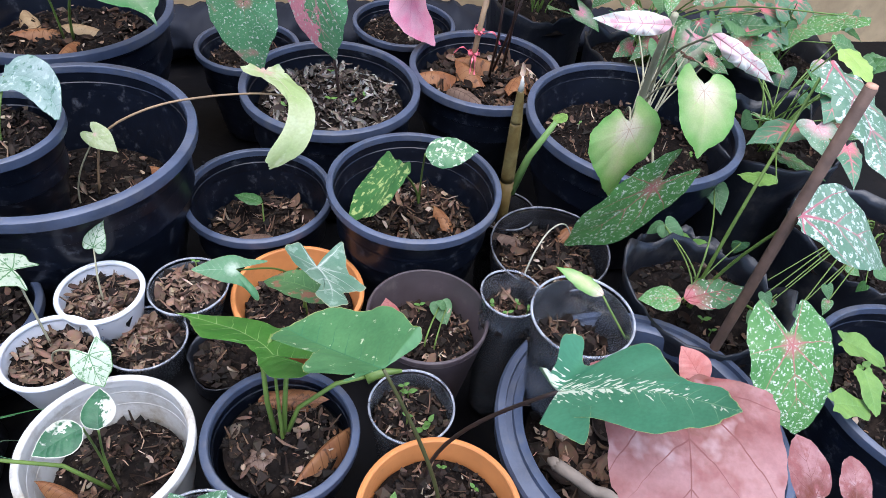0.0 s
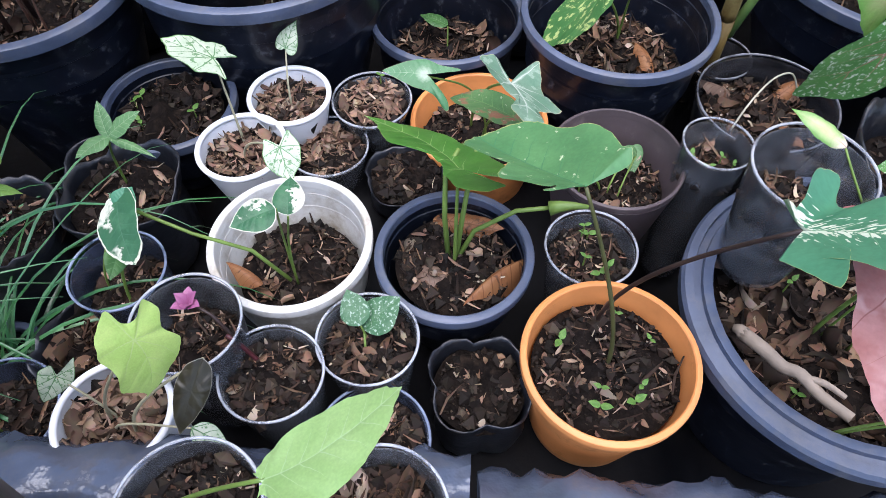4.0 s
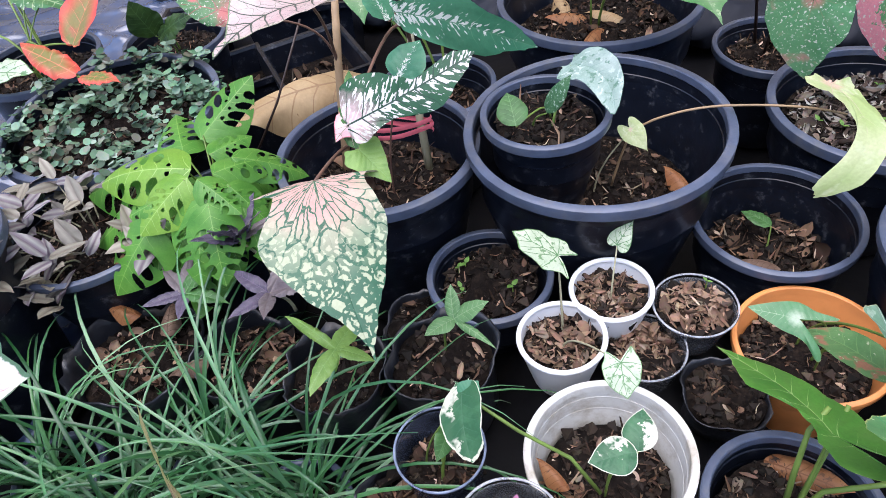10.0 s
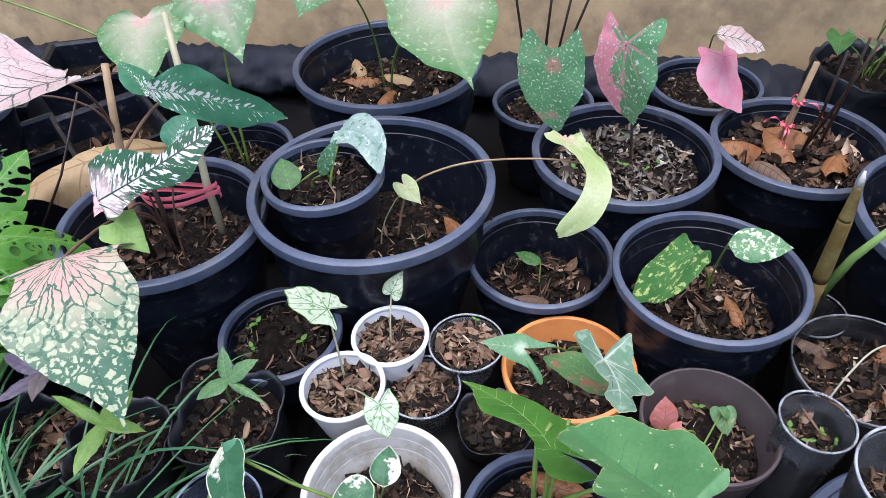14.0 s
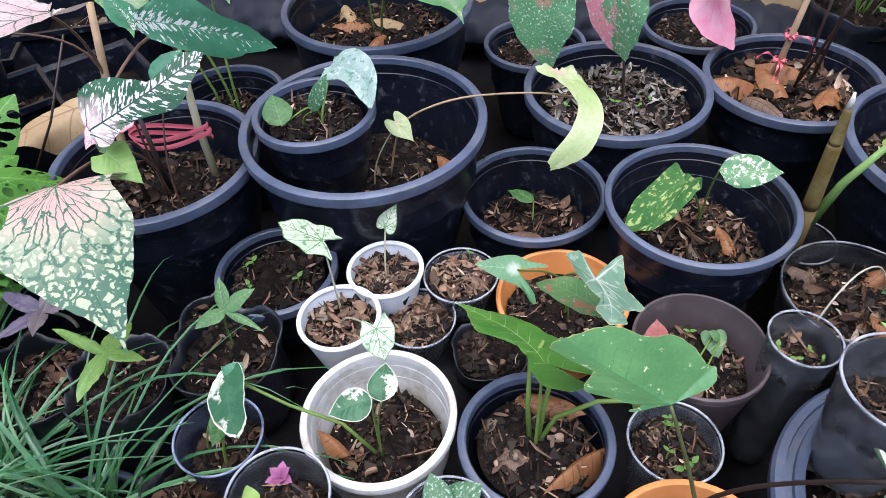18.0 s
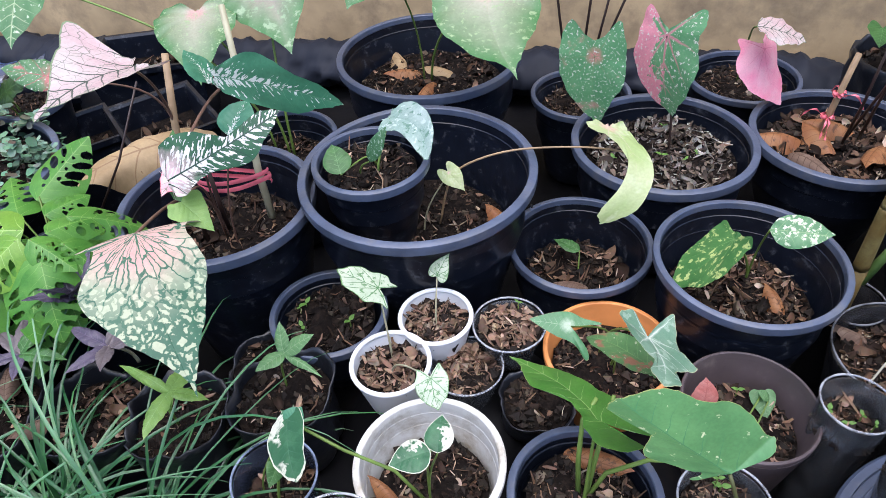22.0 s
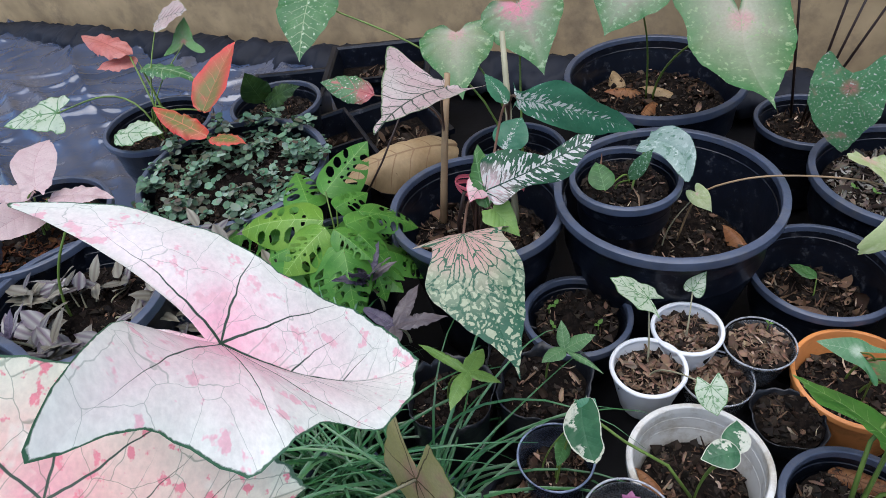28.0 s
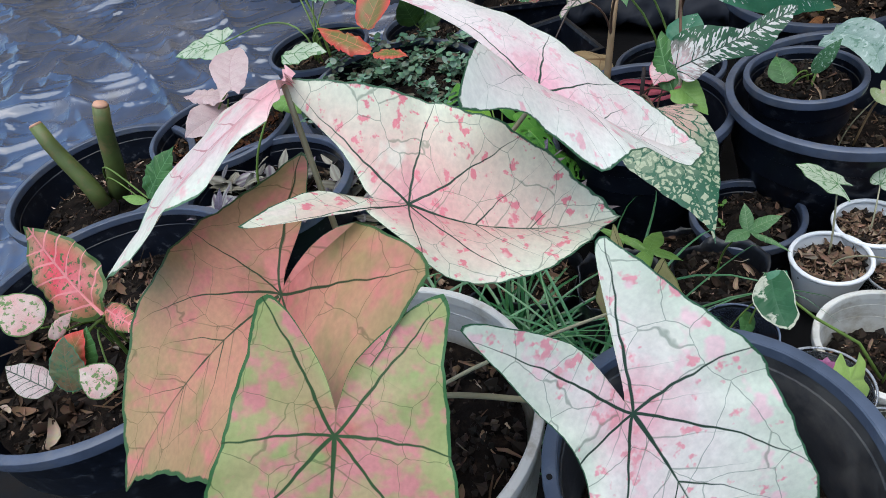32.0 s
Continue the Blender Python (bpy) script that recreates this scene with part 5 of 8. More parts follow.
blade("wunder", PINK, (-0.298, -0.049, 0.622), (-52.9, 5.1, -129.6), 0.1461, (0.116, 0.393, 0.419, 0.445, 0.329), (0.117, 0.375, 0.441, 0.258, 0.310), (0.196, -0.575, 0.365, -0.613), -0.047, (0.188, 0.166), (0.203, -0.011), (0.209, 0.088), (-0.027, 0.083), -0.027, (0.440, 0.219))
blade("wunder", PINKB, (-0.480, -0.052, 0.678), (-45.5, -15.4, 143.7), 0.1656, (0.093, 0.330, 0.580, 0.560, 0.500), (0.151, 0.375, 0.433, 0.416, 0.406), (0.386, -0.487, 0.412, -0.290), -0.014, (0.202, 0.115), (0.352, -0.053), (-0.377, 0.249), (-0.124, -0.221), 0.107, (-0.164, 0.344))
blade("wunder", PINKC, (-0.407, -0.126, 0.685), (-41.0, -20.9, -154.1), 0.1097, (0.120, 0.343, 0.475, 0.450, 0.409), (0.120, 0.346, 0.458, 0.412, 0.352), (0.395, -0.557, 0.285, -0.525), -0.094, (0.085, 0.078), (-0.065, -0.086), (0.304, 0.100), (0.008, 0.020), -0.001, (0.215, 0.304))
blade("wunder", PINKPLAIN, (-0.485, 0.019, 0.762), (-26.0, 6.0, 118.4), 0.1646, (0.20, 0.26, 0.34, 0.16, 0.10), (0.16, 0.26, 0.34, 0.14, 0.08), (0.05, -0.04, 0.05, -0.04), -0.030, (0.25, 0.10), (-0.9, -0.632), (0.192, 0.016), (0.000, 0.000), 0.084, (0.420, 0.420), wave=0.022)
blade("wunder", OLIVE, (-0.324, 0.163, 0.463), (-79.4, 5.4, 142.9), 0.1083, (0.121, 0.324, 0.514, 0.402, 0.422), (0.121, 0.313, 0.517, 0.467, 0.385), (0.214, -0.540, 0.354, -0.552), -0.100, (0.044, 0.028), (-0.197, -0.187), (0.384, 0.033), (-0.004, -0.032), -0.007, (0.417, 0.420))
blade("red", MOSAIC, (-0.348, 0.473, 0.460), (-7.1, -5.1, -146.3), 0.1823, (0.058, 0.194, 0.300, 0.255, 0.350), (0.023, 0.189, 0.338, 0.219, 0.320), (0.331, -0.095, 0.270, -0.101), -0.099, (0.016, 0.024), (-0.294, -0.315), (0.768, -0.103), (-0.143, -0.106), 0.026, (0.491, 0.488))
blade("red", VEINW, (-0.309, 0.672, 0.524), (-59.0, 78.8, -168.0), 0.1551, (0.097, 0.155, 0.238, 0.091, 0.075), (0.068, 0.186, 0.174, 0.104, 0.045), (0.121, -0.080, 0.137, -0.056), -0.030, (0.070, 0.058), (-0.105, -0.113), (0.341, 0.017), (-0.032, -0.046), -0.051, (0.420, 0.420))
blade("red", WHITEP, (-0.416, 0.694, 0.527), (12.4, -0.4, 151.1), 0.1321, (-0.064, 0.275, 0.374, 0.615, 0.304), (0.008, 0.206, 0.457, 0.674, 0.230), (0.119, -0.082, 0.089, -0.120), -0.030, (0.092, 0.063), (0.368, 0.564), (0.501, -0.009), (0.027, 0.039), 0.061, (0.420, 0.415))
leaf("red", "oval", SPOTPINK, (-0.540, 0.749, 0.485), (12, -33, 82), 0.087, 0.044, 0.000)
blade("red", VARI, (-0.327, 0.534, 0.481), (41.3, 39.9, -52.1), 0.1386, (0.090, 0.024, 0.246, 0.262, 0.056), (0.089, 0.189, 0.107, 0.164, 0.086), (0.121, -0.071, 0.143, -0.080), -0.030, (0.025, 0.034), (-0.139, -0.143), (0.314, 0.032), (-0.044, -0.048), 0.026, (0.420, 0.420))
leaf("red", "oval", GREEN, (-0.336, 0.557, 0.434), (32, -30, 2), 0.091, 0.037, 0.000)
leaf("red", "oval", VEINW, (-0.332, 0.708, 0.496), (41, 16, 70), 0.052, 0.047, 0.000)
leaf("red", "oval", VEINW, (-0.346, 0.740, 0.400), (31, 5, -24), 0.058, 0.059, 0.000)
leaf("red", "oval", ROSEW, (-0.329, 0.618, 0.450), (-8, 1, 152), 0.069, 0.056, 0.000)
blade("top", PALE, (0.002, 1.033, 0.467), (-25.4, -0.1, -166.1), 0.1890, (0.064, 0.253, 0.428, 0.435, 0.440), (0.026, 0.271, 0.431, 0.459, 0.536), (0.320, -0.756, 0.331, -0.809), -0.100, (0.096, 0.110), (-0.217, -0.263), (-0.346, 0.275), (0.206, 0.230), 0.058, (0.420, 0.420))
leaf("top", "heart", PALEP, (-0.170, 1.059, 0.520), (-37, -9, 154), 0.101, 0.135, 0.000)
leaf("pale2", "heart", PALE, (-0.482, 1.053, 0.440), (-23, 3, -170), 0.152, 0.139, 0.000)
leaf("pale2", "heart", PALEP, (-0.373, 1.109, 0.470), (-27, 14, -160), 0.159, 0.154, 0.000)
leaf("pale2", "heart", GREENS, (-0.778, 1.087, 0.500), (-36, -3, -176), 0.135, 0.123, 0.011)
blade("smallb", SPOT, (0.168, 0.958, 0.387), (-78.7, 8.7, 149.0), 0.1157, (0.119, 0.270, 0.466, 0.454, 0.435), (0.116, 0.291, 0.456, 0.496, 0.474), (0.333, -0.474, 0.340, -0.470), -0.206, (0.104, 0.097), (-0.016, -0.022), (0.301, 0.105), (-0.005, -0.005), 0.036, (0.420, 0.413))
blade("cal", SPOTHALF, (0.285, 1.004, 0.395), (-73.5, 16.3, 121.7), 0.1395, (0.122, 0.347, 0.493, 0.451, 0.508), (0.089, 0.347, 0.511, 0.458, 0.457), (0.405, -0.299, 0.382, -0.324), -0.059, (0.044, 0.054), (-0.184, -0.147), (0.577, 0.143), (-0.054, -0.041), 0.011, (0.443, 0.420))
blade("farpink", HOTPINK, (0.497, 1.135, 0.300), (-56.8, 3.0, -138.1), 0.1098, (0.131, 0.364, 0.467, 0.550, 0.423), (0.128, 0.359, 0.491, 0.580, 0.425), (0.376, -0.353, 0.402, -0.356), -0.095, (-0.016, -0.016), (-0.458, -0.451), (0.072, -0.022), (-0.020, -0.028), 0.094, (0.420, 0.437))
leaf("farpink", "oval", WHITEP, (0.459, 1.101, 0.360), (-19, 7, -100), 0.092, 0.081, 0.000)
blade("silver", SILVER, (-0.135, 0.800, 0.385), (-6.3, 35.4, -152.5), 0.0994, (0.129, 0.220, 0.271, 0.295, 0.124), (0.123, 0.202, 0.216, 0.275, 0.114), (0.120, -0.083, 0.120, -0.080), -0.030, (0.115, 0.100), (-0.039, -0.061), (0.245, 0.040), (0.004, 0.003), -0.194, (0.420, 0.420))
leaf("silver", "oval", GREEN, (-0.194, 0.702, 0.360), (24, -4, 18), 0.049, 0.038, 0.000)
leaf("silver", "oval", SILVERD, (-0.160, 0.731, 0.360), (66, 21, -37), 0.059, 0.023, 0.000)
leaf("big", "heart", CREAM, (-0.056, 0.782, 0.300), (-37, 22, -143), 0.036, 0.032, 0.014)
blade("big", CREAM, (0.172, 0.806, 0.355), (5.5, -14.2, 177.8), 0.1612, (0.120, 0.137, 0.142, 0.155, 0.169), (0.124, 0.100, 0.069, 0.221, 0.136), (0.125, -0.079, 0.120, -0.080), -0.030, (0.055, 0.054), (-0.163, -0.188), (0.939, 0.642), (0.040, 0.028), -0.220, (0.419, 0.420), stem=False)
blade("spot", MOTTLE, (0.314, 0.639, 0.291), (-40.1, 17.4, 93.8), 0.1010, (0.153, 0.422, 0.502, 0.413, 0.419), (0.150, 0.422, 0.479, 0.447, 0.420), (0.310, -0.163, 0.345, -0.091), -0.100, (0.106, 0.101), (-0.048, -0.065), (0.037, -0.072), (0.045, 0.033), -0.053, (0.420, 0.420), root=(0.364, 0.674))
leaf("spot", "oval", MOTTLEW, (0.350, 0.631, 0.314), (3, 32, -105), 0.072, 0.044, 0.000, root=(0.364, 0.674))
leaf("seed", "oval", GREEN, (0.143, 0.766, 0.155), (6, -2, 58), 0.045, 0.025, 0.000)
blade("blue", ALO, (0.102, 0.348, 0.330), (-7.3, 26.2, 44.7), 0.1123, (0.077, 0.309, 0.145, 0.187, 0.380), (0.079, 0.223, 0.252, 0.389, 0.312), (0.172, -0.510, 0.170, -0.472), -0.100, (0.096, 0.097), (-0.210, -0.112), (0.020, -0.379), (0.083, 0.055), 0.176, (0.420, 0.420))
blade("onear", ALOW, (0.175, 0.242, 0.424), (-30.7, 10.7, 28.3), 0.1215, (0.238, 0.022, 0.393, 0.203, 0.326), (0.280, 0.331, 0.430, 0.358, 0.366), (0.300, -0.029, 0.295, -0.050), 0.000, (0.277, 0.323), (0.094, 0.148), (-0.279, -0.067), (-0.035, -0.057), 0.022, (0.420, 0.420), root=(0.227, 0.202), stem_mat=STALK_OLIVE)
blade("oback", ALOS, (0.163, 0.434, 0.344), (26.5, -27.9, 165.4), 0.0851, (0.186, 0.127, 0.480, 0.421, 0.401), (0.210, 0.118, 0.468, 0.453, 0.409), (0.346, -0.588, 0.220, -0.301), -0.041, (0.108, 0.125), (-0.025, 0.077), (0.071, 0.153), (0.198, 0.079), -0.085, (0.416, 0.420))
leaf("oback", "caladium", ALOV, (0.081, 0.437, 0.360), (0, -24, 80), 0.039, 0.037, 0.028, body=0.015, slim=0.8, lobes=((-0.030, -0.024, -0.003), (0.006, -0.033, -0.003)))
blade("oback", ALOP, (0.177, 0.433, 0.292), (6.3, 10.4, 46.9), 0.0882, (0.145, 0.253, 0.276, 0.181, 0.105), (0.157, 0.259, 0.266, 0.170, 0.107), (0.120, -0.080, 0.120, -0.080), -0.030, (0.087, 0.090), (-0.092, -0.091), (0.383, 0.272), (0.000, 0.000), 0.002, (0.420, 0.420))
leaf("brown", "oval", ROSE, (0.250, 0.451, 0.191), (70, 4, 4), 0.046, 0.033, 0.000)
leaf("brown", "oval", ROSE, (0.258, 0.445, 0.191), (45, 22, -42), 0.020, 0.013, 0.000)
leaf("brown", "heart", GREENS2, (0.332, 0.484, 0.177), (-27, 8, 177), 0.034, 0.030, 0.000)
leaf("brown", "oval", GREENS2, (0.338, 0.476, 0.177), (32, -10, 66), 0.019, 0.014, 0.000)
leaf("white", "oval", VARIW, (-0.049, 0.292, 0.366), (-6, -10, 112), 0.038, 0.030, 0.000, root=(-0.065, 0.339))
leaf("white", "oval", VARIW, (-0.046, 0.309, 0.333), (12, -5, -5), 0.037, 0.028, 0.000, root=(-0.065, 0.339))
blade("w2", WHITEV, (-0.060, 0.410, 0.308), (-30, 8, -168), 0.034, (0.14, 0.40, 0.52, 0.54, 0.44), (0.14, 0.38, 0.50, 0.52, 0.42), (0.36, -0.40, 0.34, -0.36), -0.06, (0.08, 0.08), (-0.2, -0.2), (0.2, 0.1), (0.0, 0.0), 0.02, (0.42, 0.42), root=(-0.120, 0.489))
blade("w2", WHITEV, (-0.129, 0.532, 0.318), (21.9, 11.7, 74.9), 0.0556, (0.126, 0.405, 0.444, 0.532, 0.379), (0.133, 0.402, 0.436, 0.523, 0.395), (0.376, -0.413, 0.381, -0.327), -0.030, (0.067, 0.068), (-0.198, -0.236), (0.131, 0.071), (-0.022, -0.029), -0.028, (0.420, 0.478), root=(-0.121, 0.511))
leaf("w1", "heart", WHITEV, (-0.066, 0.602, 0.268), (42, 4, -38), 0.034, 0.030, 0.000, root=(-0.069, 0.568))
blade("vari", VARIW, (-0.202, 0.365, 0.312), (-6.1, 25.8, -169.0), 0.0729, (0.211, 0.254, 0.288, 0.213, 0.098), (0.151, 0.277, 0.318, 0.202, 0.097), (0.120, -0.080, 0.120, -0.080), -0.030, (0.060, 0.059), (-0.125, -0.130), (0.216, 0.012), (0.000, 0.000), 0.046, (0.420, 0.420))
leaf("vari", "oval", VEINW, (-0.200, 0.353, 0.306), (32, 11, -32), 0.023, 0.025, 0.000)
leaf("vari", "oval", GREEN, (-0.218, 0.353, 0.256), (-10, -34, 175), 0.039, 0.022, 0.000)
leaf("bag1", "oval", GREENS2, (-0.228, 0.449, 0.300), (33, -14, 5), 0.037, 0.017, 0.000, root=(-0.257, 0.485))
leaf("bag1", "oval", GREENS2, (-0.228, 0.449, 0.300), (0, 0, 136), 0.036, 0.022, 0.000, root=(-0.257, 0.485))
leaf("bag1", "oval", GREENS2, (-0.228, 0.449, 0.300), (28, 8, -69), 0.043, 0.022, 0.000, root=(-0.257, 0.485))
leaf("bag1", "oval", GREENS2, (-0.228, 0.449, 0.300), (0, -0, -123), 0.059, 0.010, 0.000, root=(-0.257, 0.485))
leaf("bag2", "oval", LIME2, (-0.342, 0.398, 0.300), (-7, -6, 60), 0.088, 0.013, 0.000, root=(-0.390, 0.439))
leaf("bag2", "oval", LIME2, (-0.342, 0.398, 0.300), (-10, 2, 163), 0.055, 0.023, 0.000, root=(-0.390, 0.439))
leaf("bag2", "oval", LIME2, (-0.342, 0.398, 0.300), (-13, -6, -94), 0.044, 0.017, 0.000, root=(-0.390, 0.439))
leaf("bag2", "oval", LIME2, (-0.342, 0.398, 0.300), (-12, 4, -11), 0.049, 0.024, 0.000, root=(-0.390, 0.439))
leaf("bag2", "oval", LIME2, (-0.342, 0.398, 0.300), (-25, 22, -174), 0.025, 0.010, 0.000, root=(-0.390, 0.439))
blade("wn", LIME, (-0.142, 0.189, 0.365), (-61.3, -21.7, -136.3), 0.0546, (0.126, 0.366, 0.514, 0.381, 0.442), (0.084, 0.420, 0.427, 0.483, 0.413), (0.290, -0.419, 0.195, -0.492), -0.229, (0.016, 0.047), (-0.224, -0.121), (0.531, 0.170), (-0.054, -0.075), -0.096, (0.420, 0.419))
leaf("wn", "caladium", WHITEV, (-0.232, 0.204, 0.290), (-64, -40, 176), 0.029, 0.012, 0.014, lobes=((-0.004, -0.020, -0.003), (0.008, -0.009, -0.003)))
leaf("wn", "oval", DARKLEAF, (-0.106, 0.188, 0.330), (-43, -24, 166), 0.064, 0.025, 0.000)
leaf("wn", "oval", WHITEV, (-0.133, 0.162, 0.260), (-17, -1, -119), 0.035, 0.020, 0.000)
leaf("cup_b", "oval", SILVERD, (0.003, 0.248, 0.241), (21, -5, 17), 0.036, 0.027, 0.000)
leaf("cup_b", "oval", SILVERD, (0.005, 0.248, 0.232), (16, -0, -56), 0.045, 0.037, 0.000)
blade("nearcup", LIME3, (-0.028, 0.058, 0.461), (25.0, -27.8, -72.3), 0.0763, (0.156, 0.280, 0.303, 0.195, 0.102), (0.157, 0.295, 0.341, 0.201, 0.101), (0.120, -0.080, 0.120, -0.080), -0.030, (0.061, 0.075), (-0.152, -0.153), (0.266, 0.179), (-0.000, -0.000), 0.134, (0.420, 0.420))
blade("right", PALEG, (0.540, 0.481, 0.427), (-69.5, -6.8, -176.9), 0.0895, (0.120, 0.217, 0.518, 0.554, 0.422), (0.120, 0.266, 0.495, 0.575, 0.424), (0.128, -0.418, 0.219, -0.268), -0.100, (0.049, 0.047), (-0.100, -0.184), (0.393, -0.010), (-0.090, -0.047), 0.076, (0.420, 0.420))
blade("right", PALEG, (0.596, 0.451, 0.490), (-41.3, -6.8, 170.9), 0.0752, (0.095, 0.379, 0.486, 0.494, 0.468), (0.111, 0.387, 0.463, 0.494, 0.449), (0.228, -0.273, 0.264, -0.378), -0.100, (0.105, 0.106), (0.018, 0.001), (0.340, 0.091), (-0.028, -0.001), -0.015, (0.420, 0.420))
blade("right", SPOTG, (0.569, 0.441, 0.368), (-95.5, -41.6, -169.4), 0.1322, (0.156, 0.406, 0.474, 0.468, 0.428), (0.142, 0.434, 0.455, 0.462, 0.438), (0.298, -0.408, 0.271, -0.397), -0.100, (0.096, 0.097), (-0.092, -0.080), (0.271, 0.112), (0.024, 0.048), 0.011, (0.420, 0.420))
blade("bag3", SPOTG, (0.612, 0.217, 0.328), (-36.8, 3.5, 171.8), 0.0992, (0.191, 0.343, 0.471, 0.490, 0.434), (0.163, 0.357, 0.482, 0.490, 0.457), (0.235, -0.453, 0.263, -0.516), -0.129, (0.059, 0.061), (-0.197, -0.183), (0.358, 0.211), (-0.029, -0.011), 0.032, (0.420, 0.408))
blade("onear", ALOC, (0.271, 0.159, 0.474), (33.4, -10.2, -148.6), 0.1186, (0.131, 0.150, 0.464, 0.283, 0.459), (0.177, 0.313, 0.308, 0.299, 0.398), (0.330, -0.098, 0.468, 0.347), -0.092, (0.038, 0.047), (0.023, -0.206), (0.127, -0.320), (0.158, 0.110), -0.124, (0.338, 0.163), root=(0.227, 0.247))
blade("ribbed", ROSEBIG, (0.368, 0.146, 0.459), (-1.8, 0.1, 149.9), 0.1347, (0.171, 0.389, 0.466, 0.477, 0.435), (0.208, 0.382, 0.440, 0.496, 0.429), (0.120, -0.083, 0.120, -0.080), -0.030, (0.100, 0.099), (-0.042, -0.037), (0.327, 0.172), (0.015, 0.011), -0.033, (0.420, 0.420))
leaf("ribbed", "oval", ROSE, (0.416, 0.160, 0.420), (37, -20, 9), 0.036, 0.028, 0.000)
leaf("right", "oval", PINKPLAIN, (0.540, 0.471, 0.560), (0, -57, 76), 0.086, 0.024, 0.000)
leaf("right", "oval", PINKPLAIN, (0.606, 0.482, 0.540), (-57, 53, -153), 0.119, 0.023, 0.000)
blade("ribbed", ROSEBIG, (0.452, 0.060, 0.402), (38, 5, -4), 0.046, (0.22, 0.36, 0.42, 0.36, 0.16), (0.20, 0.36, 0.40, 0.34, 0.16), (0.12, -0.08, 0.12, -0.08), -0.03, (0.08, 0.08), (-0.1, -0.1), (0.3, 0.1), (0, 0), 0.0, (0.42, 0.42), root=(0.40, 0.12))
blade("ribbed", ROSEBIG, (0.490, 0.050, 0.392), (30, 8, -25), 0.034, (0.22, 0.36, 0.42, 0.36, 0.16), (0.20, 0.36, 0.40, 0.34, 0.16), (0.12, -0.08, 0.12, -0.08), -0.03, (0.08, 0.08), (-0.1, -0.1), (0.3, 0.1), (0, 0), 0.0, (0.42, 0.42), root=(0.41, 0.12))
for node, turn, size in (((0.745, 0.235, 0.265), (-6, 4, -128), 0.062), ((0.728, 0.190, 0.270), (-10, -6, 165), 0.050), ((0.665, 0.168, 0.268), (-8, 5, -104), 0.058)):
    blade("farr", LIME2, node, turn, size, (0.16, 0.20, 0.34, 0.22, 0.20), (0.14, 0.28, 0.24, 0.32, 0.20), (0.16, -0.14, 0.16, -0.14), -0.03, (0.1, 0.1), (-0.1, -0.1), (0.4, 0.1), (0, 0), 0.02, (0.42, 0.42))
blade("red", LIME2, (-0.322, 0.531, 0.452), (-24, 14, -128), 0.046, (0.08, 0.22, 0.38, 0.46, 0.34), (0.08, 0.22, 0.38, 0.46, 0.34), (0.26, -0.20, 0.26, -0.20), -0.05, (0.1, 0.1), (-0.1, -0.1), (0.3, 0.1), (0, 0), 0.0, (0.42, 0.42))
blade("bag3", SPOTW, (0.648, 0.307, 0.422), (-14.0, 17.9, -119.9), 0.1434, (0.121, 0.276, 0.347, 0.216, 0.099), (0.121, 0.269, 0.334, 0.185, 0.101), (0.120, -0.080, 0.120, -0.080), -0.030, (0.106, 0.099), (-0.057, -0.072), (0.431, 0.215), (0.000, 0.000), -0.057, (0.420, 0.420))
leaf("bag3", "oval", SPOTW, (0.784, 0.465, 0.500), (-23, -12, 177), 0.180, 0.086, 0.000)
leaf("bag3", "oval", SPOTG, (0.591, 0.348, 0.260), (-11, -5, 66), 0.052, 0.039, 0.000)
leaf("bag3", "oval", SPOTPINK, (0.596, 0.347, 0.260), (7, 4, -98), 0.083, 0.045, 0.000)
leaf("ribbed", "oval", PALEG, (0.427, 0.309, 0.360), (11, -15, 39), 0.055, 0.019, 0.000)
leaf("bag8", "heart", PINKSTAR, (0.954, 0.582, 0.300), (-17, 14, 85), 0.086, 0.086, 0.000)
leaf("bag8", "heart", PINKPALE, (0.946, 0.544, 0.330), (-19, -3, 162), 0.076, 0.070, 0.000)
leaf("bag8", "caladium", PINKSTAR, (1.000, 0.580, 0.360), (-22, -12, 134), 0.068, 0.048, 0.000, lobes=((-0.018, -0.010, -0.006), (0.031, 0.016, -0.006)))
leaf("bag8", "heart", PINKSTAR, (0.935, 0.479, 0.340), (-20, -5, 154), 0.074, 0.041, 0.000)
leaf("bag9", "oval", SPOTG, (1.257, 0.802, 0.360), (-14, 17, 94), 0.109, 0.109, 0.000)
leaf("bag8", "heart", PINKPALE, (1.057, 0.733, 0.300), (-75, 38, 159), 0.033, 0.046, 0.000)
leaf("bag8", "oval", PINKPALE, (1.111, 0.719, 0.330), (-30, 2, 159), 0.050, 0.038, 0.000)
leaf("right", "heart", PINKSTAR, (0.851, 0.759, 0.400), (-80, 37, 164), 0.032, 0.032, 0.000)
leaf("bag9", "caladium", PINKSTAR, (1.159, 0.924, 0.320), (-16, 8, -86), 0.092, 0.090, 0.000, lobes=((-0.052, 0.024, -0.006), (0.038, -0.024, -0.006)))
leaf("bag3", "heart", GREENS2, (0.846, 0.585, 0.200), (-30, 5, 166), 0.051, 0.043, 0.000)
leaf("bag3", "heart", GREENS2, (0.735, 0.414, 0.260), (-98, 3, 151), 0.025, 0.023, 0.000)
leaf("bag8", "oval", LIME2, (0.851, 0.491, 0.280), (-23, -12, 19), 0.065, 0.034, 0.000)
leaf("bag9", "oval", GREEN, (1.263, 0.942, 0.280), (-51, 22, -172), 0.034, 0.030, 0.000)
